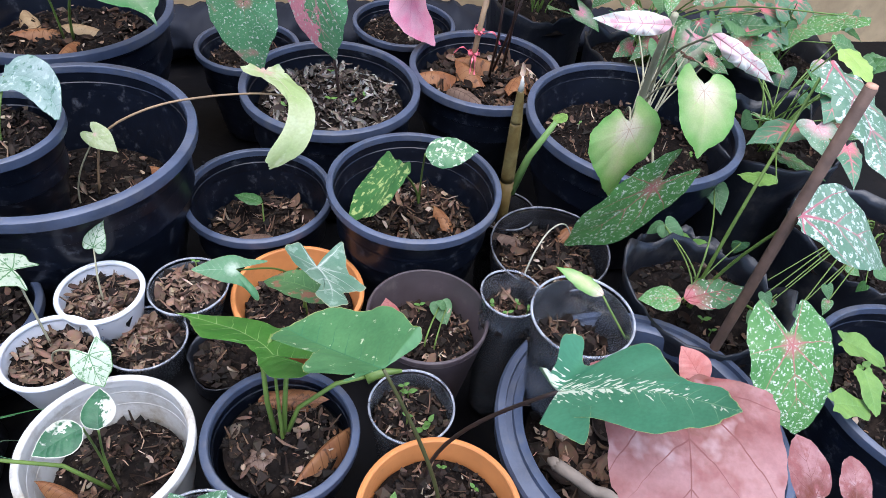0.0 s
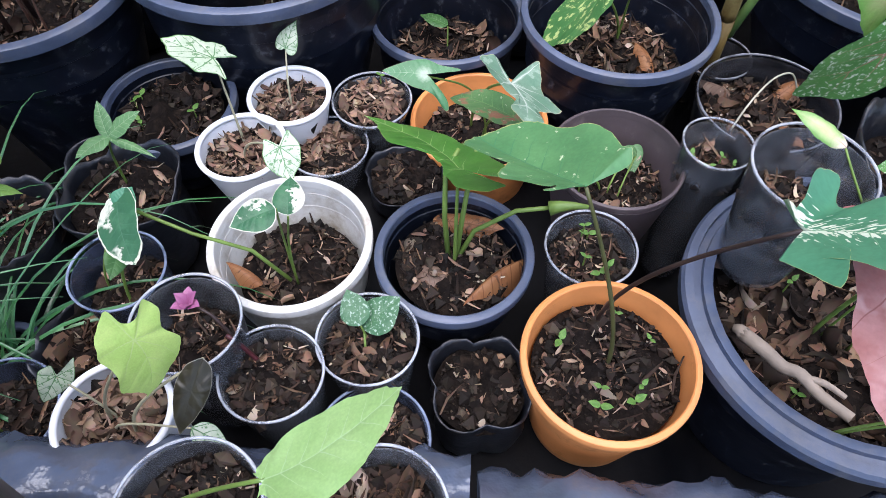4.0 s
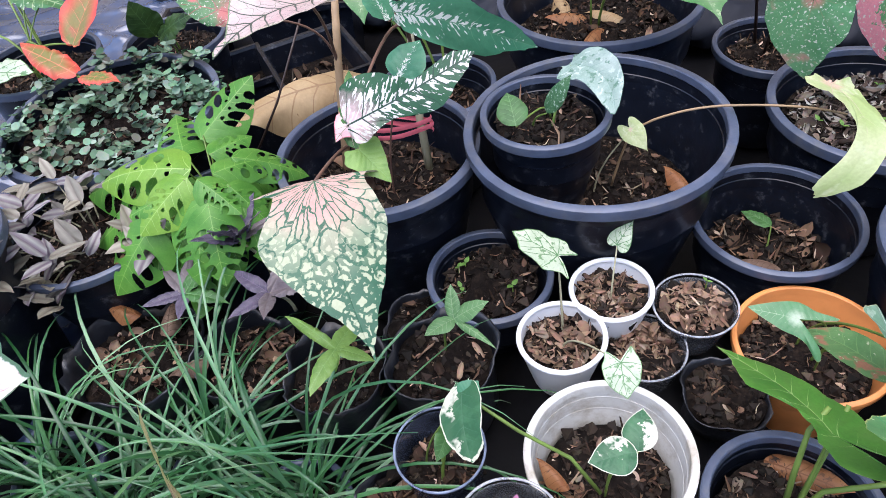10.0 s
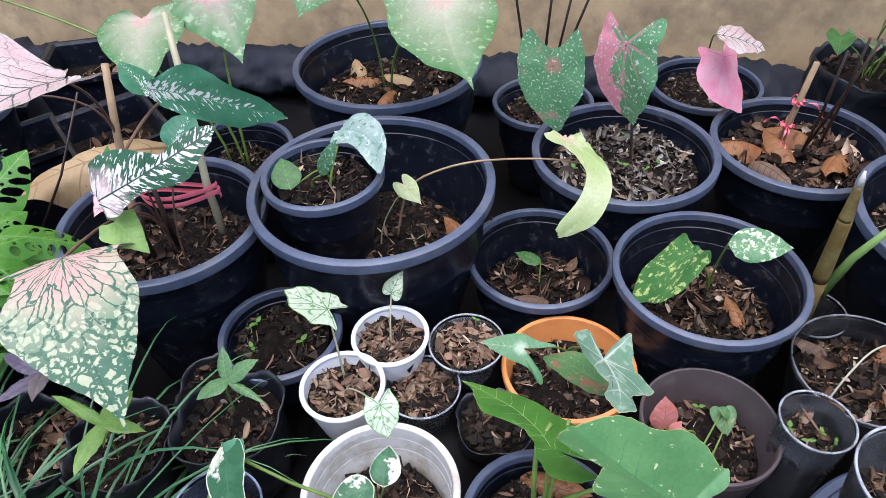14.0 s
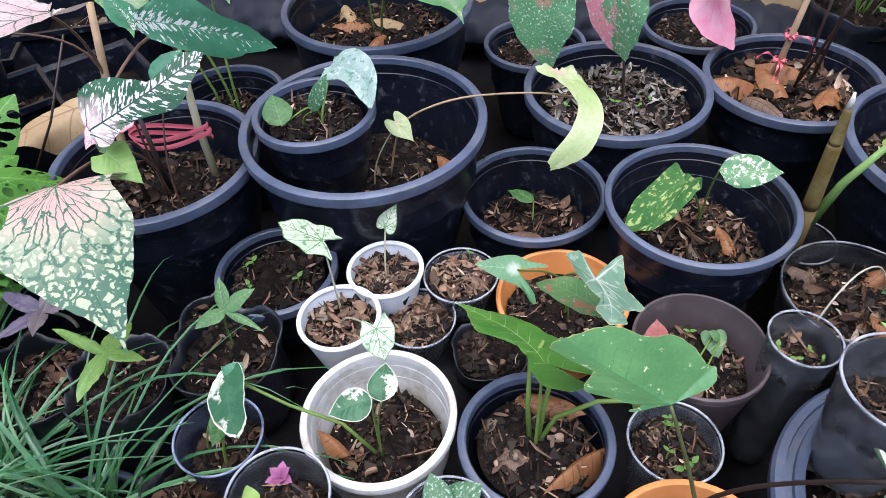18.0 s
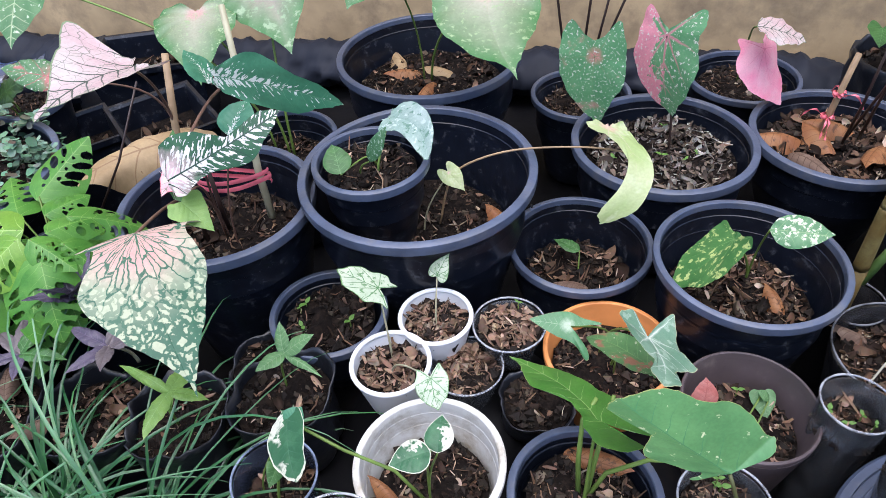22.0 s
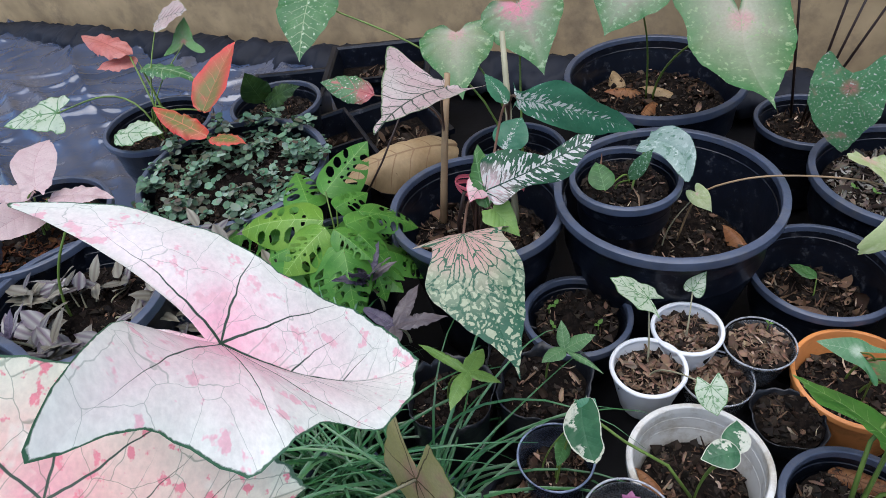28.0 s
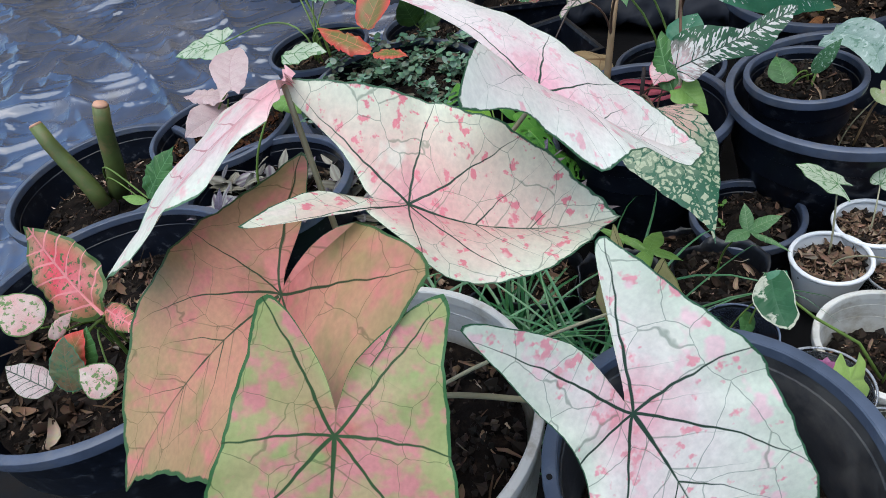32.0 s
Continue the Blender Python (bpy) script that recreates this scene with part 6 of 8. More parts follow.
leaf("right", "caladium", PINKPALE, (0.840, 0.740, 0.380), (-70, -13, 139), 0.027, 0.051, 0.000, lobes=((-0.026, 0.001, 0.005), (0.024, 0.013, 0.005)))
leaf("bag8", "heart", GREENS2, (0.993, 0.813, 0.340), (-23, 16, -91), 0.068, 0.072, 0.000)
leaf("bag8", "oval", GREENS2, (1.130, 0.720, 0.360), (-23, 22, -103), 0.070, 0.049, 0.000)
leaf("bag8", "oval", GREENS2, (1.112, 0.637, 0.360), (-10, 13, -67), 0.146, 0.037, 0.000)
leaf("bag8", "heart", GREENS2, (0.929, 0.646, 0.280), (-85, -17, 91), 0.026, 0.040, 0.000)
leaf("bag8", "heart", GREENS2, (1.039, 0.662, 0.300), (-58, 37, -155), 0.037, 0.024, 0.000)
leaf("bag3", "heart", GREENS2, (0.688, 0.505, 0.220), (-36, 26, -155), 0.047, 0.036, 0.000)
leaf("bag3", "oval", GREENS2, (0.689, 0.511, 0.220), (-55, 1, 67), 0.031, 0.024, 0.000)
leaf("bag8", "oval", LIME, (1.039, 0.640, 0.400), (-18, -6, -174), 0.081, 0.062, 0.000)
leaf("bag14", "caladium", GREEN, (1.306, 0.992, 0.261), (-18, -7, -169), 0.064, 0.115, 0.015, lobes=((-0.067, -0.035, -0.004), (0.048, 0.006, -0.004)))
leaf("bag14", "caladium", PINKSTAR, (1.055, 0.930, 0.290), (-30, 2, 140), 0.040, 0.030, 0.019, lobes=((-0.016, -0.018, -0.011), (0.014, -0.020, -0.011)))
leaf("bag14", "heart", PINKSTAR, (1.177, 0.910, 0.330), (-29, 14, -122), 0.043, 0.073, 0.003)
leaf("bag14", "caladium", PINKSTAR, (1.107, 0.838, 0.314), (-30, 7, -137), 0.040, 0.076, 0.005, lobes=((-0.049, 0.003, -0.005), (0.027, -0.014, -0.005)))
leaf("bag14", "heart", SPOTG, (1.347, 0.863, 0.263), (-22, -11, 160), 0.054, 0.051, 0.020)
leaf("bag14", "heart", GREEN, (1.062, 0.958, 0.294), (-31, -6, 159), 0.039, 0.034, 0.019)
leaf("bag14", "heart", PINKPALE, (1.004, 0.905, 0.286), (-20, -8, -172), 0.058, 0.084, 0.014)
leaf("bag14", "caladium", PINKSTAR, (1.243, 0.925, 0.334), (-25, 2, -142), 0.047, 0.104, 0.008, lobes=((-0.065, -0.003, -0.004), (0.039, -0.012, -0.004)))
leaf("bag14", "heart", PINKSTAR, (1.207, 0.922, 0.274), (-24, -0, -148), 0.049, 0.101, 0.009)
leaf("bag14", "heart", PINKSTAR, (1.062, 0.847, 0.319), (-19, 12, 114), 0.062, 0.052, 0.018)
leaf("bag14", "caladium", PINKSTAR, (1.397, 0.889, 0.300), (-30, 18, 96), 0.042, 0.050, 0.020, lobes=((-0.016, -0.003, -0.008), (0.033, -0.036, -0.008)))
leaf("bag14", "caladium", SPOTG, (1.283, 0.936, 0.269), (-12, 4, 130), 0.094, 0.050, 0.024, lobes=((-0.025, -0.016, -0.005), (0.025, -0.032, -0.005)))
leaf("bag14", "caladium", PINKSTAR, (1.161, 0.990, 0.290), (-18, 13, 105), 0.066, 0.072, 0.019, lobes=((-0.030, 0.007, -0.005), (0.042, -0.045, -0.005)))
leaf("bag14", "caladium", PINKSTAR, (1.306, 1.015, 0.267), (-19, -9, 155), 0.063, 0.048, 0.024, lobes=((-0.030, -0.036, -0.007), (0.018, -0.012, -0.007)))
leaf("bag14", "caladium", PINKSTAR, (1.315, 0.992, 0.294), (-16, -11, 158), 0.072, 0.059, 0.023, lobes=((-0.036, -0.043, -0.006), (0.023, -0.003, -0.006)))
leaf("bag14", "caladium", GREEN, (1.401, 0.919, 0.268), (-22, 1, -146), 0.053, 0.120, 0.008, lobes=((-0.071, -0.006, -0.004), (0.048, -0.011, -0.004)))
leaf("bag15", "heart", GREENS2, (0.789, 0.325, 0.212), (-36, -1, 177), 0.025, 0.026, 0.000)
leaf("bag15", "heart", GREENS2, (0.720, 0.334, 0.211), (-50, 3, 111), 0.020, 0.015, 0.000)
leaf("bag15", "heart", GREENS2, (0.906, 0.403, 0.227), (-35, 19, -129), 0.028, 0.025, 0.000)
leaf("bag15", "heart", GREENS2, (0.961, 0.354, 0.210), (-33, 10, -147), 0.028, 0.033, 0.000)
leaf("bag15", "heart", SPOTG, (0.923, 0.372, 0.210), (-34, 13, -141), 0.028, 0.029, 0.000)
leaf("bag15", "heart", SPOTG, (0.799, 0.304, 0.242), (-50, 3, 136), 0.020, 0.014, 0.000)
leaf("bag15", "heart", GREENS2, (0.730, 0.295, 0.256), (-50, 16, -159), 0.020, 0.017, 0.000)
leaf("bag15", "heart", SPOTG, (0.734, 0.331, 0.233), (-54, 4, 100), 0.018, 0.015, 0.000)
leaf("bag15", "heart", GREENS2, (0.773, 0.379, 0.205), (-45, 0, 148), 0.021, 0.016, 0.000)
leaf("bag15", "heart", GREENS2, (0.825, 0.330, 0.237), (-46, 2, 174), 0.021, 0.019, 0.000)
leaf("bag15", "heart", GREEN, (0.909, 0.329, 0.216), (-61, 3, 78), 0.017, 0.016, 0.000)
leaf("bag15", "heart", GREENS2, (0.720, 0.336, 0.245), (-42, -1, 169), 0.022, 0.020, 0.000)
blade("redl", REDGREEN, (-0.966, 0.905, 0.360), (43, 1, -22), 0.150, (0.11, 0.22, 0.29, 0.20, 0.08), (0.09, 0.21, 0.28, 0.20, 0.08), (0.05, -0.04, 0.05, -0.04), -0.02, (0.35, 0.30), (-0.3, -0.3), (0.2, 0.1), (0.0, 0.0), 0.02, (0.42, 0.42))
leaf("redl", "oval", REDGREEN, (-0.939, 0.852, 0.330), (3, -8, 66), 0.188, 0.050, 0.000)
leaf("redl", "oval", REDGREEN, (-0.935, 0.852, 0.330), (0, -0, -100), 0.090, 0.039, 0.000)
leaf("redl", "oval", WHITEV, (-1.193, 0.898, 0.300), (5, 11, -92), 0.118, 0.074, 0.000)
leaf("redl", "caladium", SPOTG, (-1.116, 1.120, 0.400), (44, -1, 8), 0.057, 0.094, 0.038, lobes=((-0.033, -0.037, 0.023), (0.061, -0.039, 0.023)))
leaf("redl", "oval", ROSE, (-1.247, 1.094, 0.380), (6, -5, 69), 0.182, 0.065, 0.000)
leaf("redl", "oval", ROSE, (-1.243, 1.107, 0.360), (0, -10, 106), 0.096, 0.056, 0.000)
leaf("redl", "oval", WHITEP, (-1.177, 1.133, 0.440), (14, 12, -81), 0.084, 0.109, 0.000)
leaf("redl", "oval", GREENS, (-1.201, 1.060, 0.370), (-4, -3, -101), 0.164, 0.057, 0.000)
leaf("redl", "caladium", WHITEV, (-1.518, 1.079, 0.240), (-8, -14, 108), 0.142, 0.095, 0.039, lobes=((-0.085, -0.048, 0.014), (0.011, -0.031, 0.014)))
leaf("dark2", "oval", DKGREEN, (-0.943, 1.077, 0.280), (101, -14, 29), 0.084, 0.066, 0.000)
leaf("dark2", "oval", DKGREEN, (-0.931, 1.066, 0.280), (33, 33, -72), 0.108, 0.052, 0.000)
blade("pinks", PINKS, (-1.049, 0.564, 0.428), (27.8, 14.3, 22.2), 0.0983, (0.130, 0.298, 0.336, 0.262, 0.186), (0.126, 0.285, 0.320, 0.255, 0.177), (0.139, -0.304, 0.164, -0.208), -0.100, (0.097, 0.091), (-0.065, -0.079), (0.397, 0.211), (0.010, 0.040), -0.074, (0.420, 0.420))
leaf("pinks", "oval", PINKS, (-1.045, 0.568, 0.400), (-5, 0, -80), 0.106, 0.051, 0.000)
leaf("pinks", "oval", PINKS, (-1.071, 0.566, 0.400), (-5, -5, 82), 0.126, 0.042, 0.000)
blade("pinks", PINKS, (-1.087, 0.572, 0.371), (14.4, -39.4, 160.5), 0.0975, (0.122, 0.267, 0.345, 0.263, 0.14), (0.130, 0.303, 0.337, 0.269, 0.14), (0.120, -0.080, 0.120, -0.080), -0.030, (0.080, 0.082), (-0.101, -0.097), (0.281, 0.122), (-0.000, -0.000), 0.033, (0.420, 0.420))
leaf("agl", "oval", REDPINK, (-0.873, 0.059, 0.450), (33, -32, 45), 0.153, 0.078, 0.000)
leaf("agl", "oval", REDPINK, (-0.879, 0.068, 0.450), (7, 25, -104), 0.095, 0.028, 0.000)
leaf("agl", "oval", PINKW, (-0.939, 0.028, 0.450), (31, -9, 76), 0.059, 0.049, 0.000)
leaf("agl", "oval", REDGREEN, (-0.881, -0.013, 0.430), (44, 21, -17), 0.061, 0.047, 0.000)
leaf("agl", "oval", PINKW, (-0.796, -0.016, 0.440), (31, -27, 68), 0.044, 0.037, 0.000)
leaf("agl", "oval", WHITEP, (-0.880, -0.029, 0.430), (19, -7, 86), 0.061, 0.034, 0.000)
leaf("agl", "oval", BRONZE, (-0.854, -0.025, 0.430), (57, 4, 14), 0.060, 0.042, 0.000)
leaf("agl", "oval", GREEN, (-0.859, -0.001, 0.430), (54, 12, 6), 0.051, 0.029, 0.000)
leaf("agl", "oval", PINKW, (-0.913, 0.017, 0.450), (52, 46, -22), 0.055, 0.017, 0.000)
leaf("stubs", "oval", GREEN, (-1.067, 0.321, 0.380), (45, 25, -23), 0.093, 0.052, 0.000)
leaf("stubs", "oval", LIME2, (-1.076, 0.321, 0.370), (14, -10, 96), 0.042, 0.018, 0.000)
leaf("zeb", "oval", LIME2, (-0.894, 0.467, 0.460), (5, 22, -98), 0.124, 0.031, 0.000)


# ---- lacy holed leaves ----
LACE = leafmat("lacy_green_leaf", (0.065, 0.22, 0.03), (0.11, 0.29, 0.045), vein=((0.17, 0.35, 0.07), 0.006), pinnate=True, rough=0.38)
LACE_LIME = leafmat("lacy_lime_leaf", (0.13, 0.30, 0.035), (0.20, 0.37, 0.05), vein=((0.3, 0.47, 0.12), 0.006), pinnate=True, rough=0.38)


def lacy_mesh(length, width, droop, material, seed):
    """A pointed oval leaf with long holes between its side veins, its edges turned down."""
    rng = random.Random(seed)
    nu, nv = 56, 40
    shape = smooth_line([(0.0, 0.0), (0.30, 0.06), (0.47, 0.22), (0.50, 0.40), (0.42, 0.62), (0.24, 0.82), (0.08, 0.95), (0.0, 1.0)], 8)
    ys, xs = [p.y for p in shape], [p.x for p in shape]
    holes = []
    for side in (-1, 1):
        y = 0.10 + rng.uniform(0, 0.05)
        while y < 0.62:
            w = float(np.interp(y + 0.12, ys, xs))
            h = rng.uniform(0.032, 0.062)
            holes.append((side * w * 0.52, y + 0.10 + 0.2 * w, w * rng.uniform(0.24, 0.36), h, side * rng.uniform(0.45, 0.75)))
            if rng.random() < 0.35:
                holes.append((side * w * 0.16, y + 0.05, w * 0.07, h * 0.4, side * 0.8))
            y += 2 * h + rng.uniform(0.05, 0.09)
    aspect = width / length

    def where(x, y):
        for a, b, c, d, tilt in holes:
            p, q = (x - a), (y - b) / max(aspect, 0.3)
            u, v = p * math.cos(tilt) + q * math.sin(tilt), q * math.cos(tilt) - p * math.sin(tilt)
            d = d / max(aspect, 0.3)
            r = math.hypot(u / c, v / d)
            if r < 1:
                return a + (x - a) / max(r, 0.05), b + (y - b) / max(r, 0.05), True
        return x, y, False

    ph = rng.uniform(0, 6)
    flat = []
    for i in range(nu + 1):
        v = i / nu
        w = float(np.interp(v, ys, xs))
        for k in range(nv + 1):
            flat.append((w * (2 * k / nv - 1), v - 0.06 * abs(2 * k / nv - 1) * (1 - v)))
    fs = []
    for i in range(nu):
        for k in range(nv):
            q = i * (nv + 1) + k
            quad = (q, q + 1, q + nv + 2, q + nv + 1)
            if not where(sum(flat[c][0] for c in quad) / 4, sum(flat[c][1] for c in quad) / 4)[2]:
                fs.append(quad)
    vs, uvs, edge = [], [], []
    for n, (x, y) in enumerate(flat):
        x, y, _ = where(x, y)
        g = droop * y
        z = -0.25 * abs(x) * aspect - 0.5 * aspect * x * x + 0.012 * math.sin(9 * y + ph + (2 if x > 0 else 0)) * abs(x) * 2
        a = 2 * math.sin(g / 2) / droop
        vs.append((x * width, (a * math.cos(g / 2) + z * math.sin(g)) * length, (-a * math.sin(g / 2) + z * math.cos(g)) * length))
        uvs.append((x * aspect, y))
        edge.append(abs(2 * (n % (nv + 1)) / nv - 1))
    return finish_leaf("leaf", vs, fs, uvs, edge, material)


def lacy_leaf(node, turn, length, width, droop, lime=False):
    thing, rs, zs = THINGS["mon"]
    COUNT[0] += 1
    o = Vector(thing.location)
    ob = new("leaf", lacy_mesh(length, width, droop, LACE_LIME if lime else LACE, COUNT[0]))
    ob.parent = thing
    ob.matrix_local = Matrix.Translation(-o) @ pose(*node, *turn)
    stalk(thing, (o.x, o.y, zs), node, 0.0016)


lacy_leaf((-0.656, 0.731, 0.310), (30, 20, -23), 0.115, 0.083, 0.20)
lacy_leaf((-0.627, 0.633, 0.330), (10, -20, 97), 0.150, 0.090, 0.80, lime=True)
lacy_leaf((-0.600, 0.593, 0.345), (-18, -20, 150), 0.092, 0.076, 0.50, lime=True)
lacy_leaf((-0.574, 0.575, 0.325), (-32, -10, -167), 0.106, 0.084, 0.50)
lacy_leaf((-0.561, 0.568, 0.325), (-34, -5, -153), 0.102, 0.073, 0.50)
lacy_leaf((-0.673, 0.590, 0.300), (-18, -20, 120), 0.112, 0.084, 0.50)
lacy_leaf((-0.652, 0.556, 0.295), (-27, -19, 159), 0.108, 0.090, 0.60)
lacy_leaf((-0.558, 0.654, 0.335), (-24, 20, -75), 0.106, 0.052, 0.60)
lacy_leaf((-0.579, 0.594, 0.345), (-17, 9, -115), 0.070, 0.046, 0.50)
lacy_leaf((-0.546, 0.603, 0.330), (-41, 10, -116), 0.075, 0.050, 0.50)
lacy_leaf((-0.538, 0.600, 0.315), (-37, -0, -144), 0.094, 0.055, 0.60)
lacy_leaf((-0.689, 0.645, 0.310), (-6, -18, 100), 0.137, 0.103, 0.50)
lacy_leaf((-0.618, 0.685, 0.315), (2, 21, -36), 0.066, 0.053, 0.40)
lacy_leaf((-0.679, 0.704, 0.300), (11, 3, 34), 0.110, 0.077, 0.40)
lacy_leaf((-0.568, 0.618, 0.340), (-8, 21, -40), 0.102, 0.052, 0.60)
lacy_leaf((-0.657, 0.617, 0.290), (-13, -12, -170), 0.104, 0.072, 0.60)
rng = random.Random(77)
for k in range(26):
    a = k * 137.5 + rng.uniform(-20, 20)
    q = rng.uniform(0.01, 0.07)
    c = (-0.595 + q * math.cos(radians(a)), 0.64 + q * math.sin(radians(a)), 0.30 - 0.5 * q + rng.uniform(-0.03, 0.0))
    size = rng.uniform(0.07, 0.11)
    lacy_leaf(c, (-5 - 200 * q + rng.uniform(-10, 10), rng.uniform(-15, 15), a - 90 + rng.uniform(-25, 25)), size, size * rng.uniform(0.6, 0.75), 0.6)


# ---- creeping plants, grass and cover ----
def stripe_mat(name, dark, light):
    m = bpy.data.materials.new(name)
    m.use_nodes = True
    n, l = m.node_tree.nodes, m.node_tree.links
    b = n["Principled BSDF"]
    b.inputs["Roughness"].default_value = 0.4
    uv = n.new("ShaderNodeUVMap")
    se = n.new("ShaderNodeSeparateXYZ")
    l.new(uv.outputs[0], se.inputs[0])
    ab = n.new("ShaderNodeMath")
    ab.operation = "ABSOLUTE"
    l.new(se.outputs[0], ab.inputs[0])
    r = n.new("ShaderNodeValToRGB")
    e = r.color_ramp.elements
    e[0].position, e[0].color = 0.02, (*dark, 1)
    e[1].position, e[1].color = 0.20, (*dark, 1)
    k = e.new(0.09)
    k.color = (*light, 1)
    l.new(ab.outputs[0], r.inputs["Fac"])
    hs = n.new("ShaderNodeHueSaturation")
    oi = n.new("ShaderNodeObjectInfo")
    mr = n.new("ShaderNodeMapRange")
    mr.inputs["To Min"].default_value, mr.inputs["To Max"].default_value = 0.6, 1.5
    l.new(oi.outputs["Random"], mr.inputs["Value"])
    l.new(mr.outputs["Result"], hs.inputs["Value"])
    l.new(r.outputs["Color"], hs.inputs["Color"])
    l.new(hs.outputs["Color"], b.inputs["Base Color"])
    return m


ZEBRA = stripe_mat("striped_purple_leaf", (0.10, 0.075, 0.095), (0.22, 0.22, 0.20))
ZEBRA_OLD = stripe_mat("striped_olive_leaf", (0.15, 0.13, 0.10), (0.22, 0.21, 0.16))
PURPLE = leafmat("purple_leaf", (0.06, 0.05, 0.085), (0.125, 0.105, 0.15), vein=((0.13, 0.1, 0.16), 0.008), pinnate=True)
GREYPINK = leafmat("grey_mauve_leaf", (0.12, 0.10, 0.11), (0.175, 0.15, 0.155), vein=((0.15, 0.12, 0.125), 0.008), pinnate=True)


def creeper(key, count, spread, height, mats, seed, size=(0.03, 0.055), centre=(0, 0)):
    """Short leafy shoots over a pot: each leaf a part that shares one of a few meshes."""
    rng = random.Random(seed)
    thing, rs, zs = THINGS[key]
    o = Vector(thing.location)
    meshes = [leaf_mesh("oval", 0.045, 0.018 + 0.002 * (k % 3), 0, mats[k % len(mats)], seed + k, fold=0.25, arch=0.15, wave=0.03, rings=4) for k in range(6)]
    for _ in range(count):
        a, q = rng.uniform(0, 6.283), spread * math.sqrt(rng.random())
        z = zs + rng.uniform(0.0, height) * (1 - 0.5 * q / spread)
        c = Vector((o.x + centre[0] + q * math.cos(a), o.y + centre[1] + q * math.sin(a), z))
        yaw = rng.uniform(0, 360)
        for j in range(rng.choice((3, 4, 4, 5))):
            ob = new("leaf", rng.choice(meshes))
            ob.parent = thing
            s = rng.uniform(*size) / 0.045
            t = pose(*(c + Vector((0, 0, 0.006 * j))), rng.uniform(-5, 45), rng.uniform(-25, 25), yaw + j * 137)
            ob.matrix_local = Matrix.Translation(-o) @ t @ Matrix.Scale(s, 4)
        d = Vector((o.x + centre[0] * 0.5 + q * 0.6 * math.cos(a), o.y + centre[1] * 0.5 + q * 0.6 * math.sin(a), zs))
        stalk(thing, d, c, 0.0012, STALK_PALE, lift=0.3)


creeper("zeb2", 30, 0.15, 0.09, [ZEBRA, ZEBRA_OLD], 5)
creeper("zeb", 20, 0.12, 0.05, [ZEBRA, ZEBRA_OLD], 6)


def rosette(key, c, size, mats, seed, count=7, tilt=(15, 55)):
    rng = random.Random(seed)
    thing, rs, zs = THINGS[key]
    o = Vector(thing.location)
    for j in range(count):
        L = size * rng.uniform(0.7, 1.1)
        ob = new("leaf", leaf_mesh("oval", L, L * 0.32, 0, mats[j % len(mats)], seed + j, fold=0.3, arch=0.2, rings=5))
        ob.parent = thing
        ob.matrix_local = Matrix.Translation(-o) @ pose(*c, rng.uniform(*tilt), rng.uniform(-15, 15), j * 137 + rng.uniform(-20, 20))
    stalk(thing, (c[0] + 0.01, c[1] + 0.02, zs), c, 0.002, STALK_PALE)


rosette("mon", (-0.535, 0.56, 0.275), 0.075, [PURPLE, PURPLE, GREYPINK], 11, 8)
rosette("mon", (-0.475, 0.50, 0.25), 0.085, [GREYPINK, PURPLE], 12, 5, (-5, 25))
rosette("mon", (-0.60, 0.50, 0.235), 0.07, [GREYPINK, PURPLE, GREEN], 13, 6, (-5, 30))
rosette("zeb", (-0.955, 0.33, 0.345), 0.06, [PURPLE, ZEBRA], 14, 7)

COVER = litter_mat("small_cover_leaves", [(0.03, 0.06, 0.03), (0.12, 0.26, 0.15), (0.26, 0.40, 0.29), (0.06, 0.10, 0.06), (0.16, 0.30, 0.18), (0.10, 0.07, 0.05), (0.34, 0.46, 0.36)])


def ground_cover(key, r, count, seed):
    rng = random.Random(seed)
    thing, rs, zs = THINGS[key]
    vs, fs = [], []
    for _ in range(count):
        q, a = r * math.sqrt(rng.random()), rng.uniform(0, 6.283)
        m = Vector((q * math.cos(a), q * math.sin(a), 0))
        h = 0.075 * (1 - 0.6 * (q / r) ** 2) * max(0.05, 0.35 + 1.4 * noise.noise(m * 16 + Vector((seed, 0, 0)))) + rng.uniform(-0.01, 0.02)
        stem = m + Vector((0, 0, zs - thing.location.z + 0.004 + h))
        for j in range(rng.choice((4, 5, 6, 7))):
            w = j * 2.4 + rng.uniform(-0.4, 0.4)
            c = stem + Vector((math.cos(w), math.sin(w), 0)) * rng.uniform(0.004, 0.014) + Vector((0, 0, -0.003 * j))
            s = rng.uniform(0.0045, 0.0105)
            t = Euler((rng.gauss(0, 0.35), rng.gauss(0, 0.35), w)).to_matrix()
            b = len(vs)
            pts = [(math.cos(k * 0.898) * s, math.sin(k * 0.898) * s * 0.8, 0.12 * s * (k % 2)) for k in range(7)]
            vs += [c + t @ Vector(p) for p in pts] + [c - t @ Vector((0, 0, 0.25 * s))]
            fs += [(b + k, b + (k + 1) % 7, b + 7) for k in range(7)]
    ob = mesh_object("cover_foliage", vs, fs, COVER, thing, smooth=True)
    tagged(ob, kind="stuff")


ground_cover("gcov", 0.19, 270, 3)

BLADE = litter_mat("grass_blades", [(0.014, 0.07, 0.02), (0.055, 0.20, 0.075), (0.025, 0.11, 0.035), (0.12, 0.30, 0.14), (0.03, 0.13, 0.04), (0.09, 0.25, 0.08), (0.24, 0.40, 0.24)], 0.30)


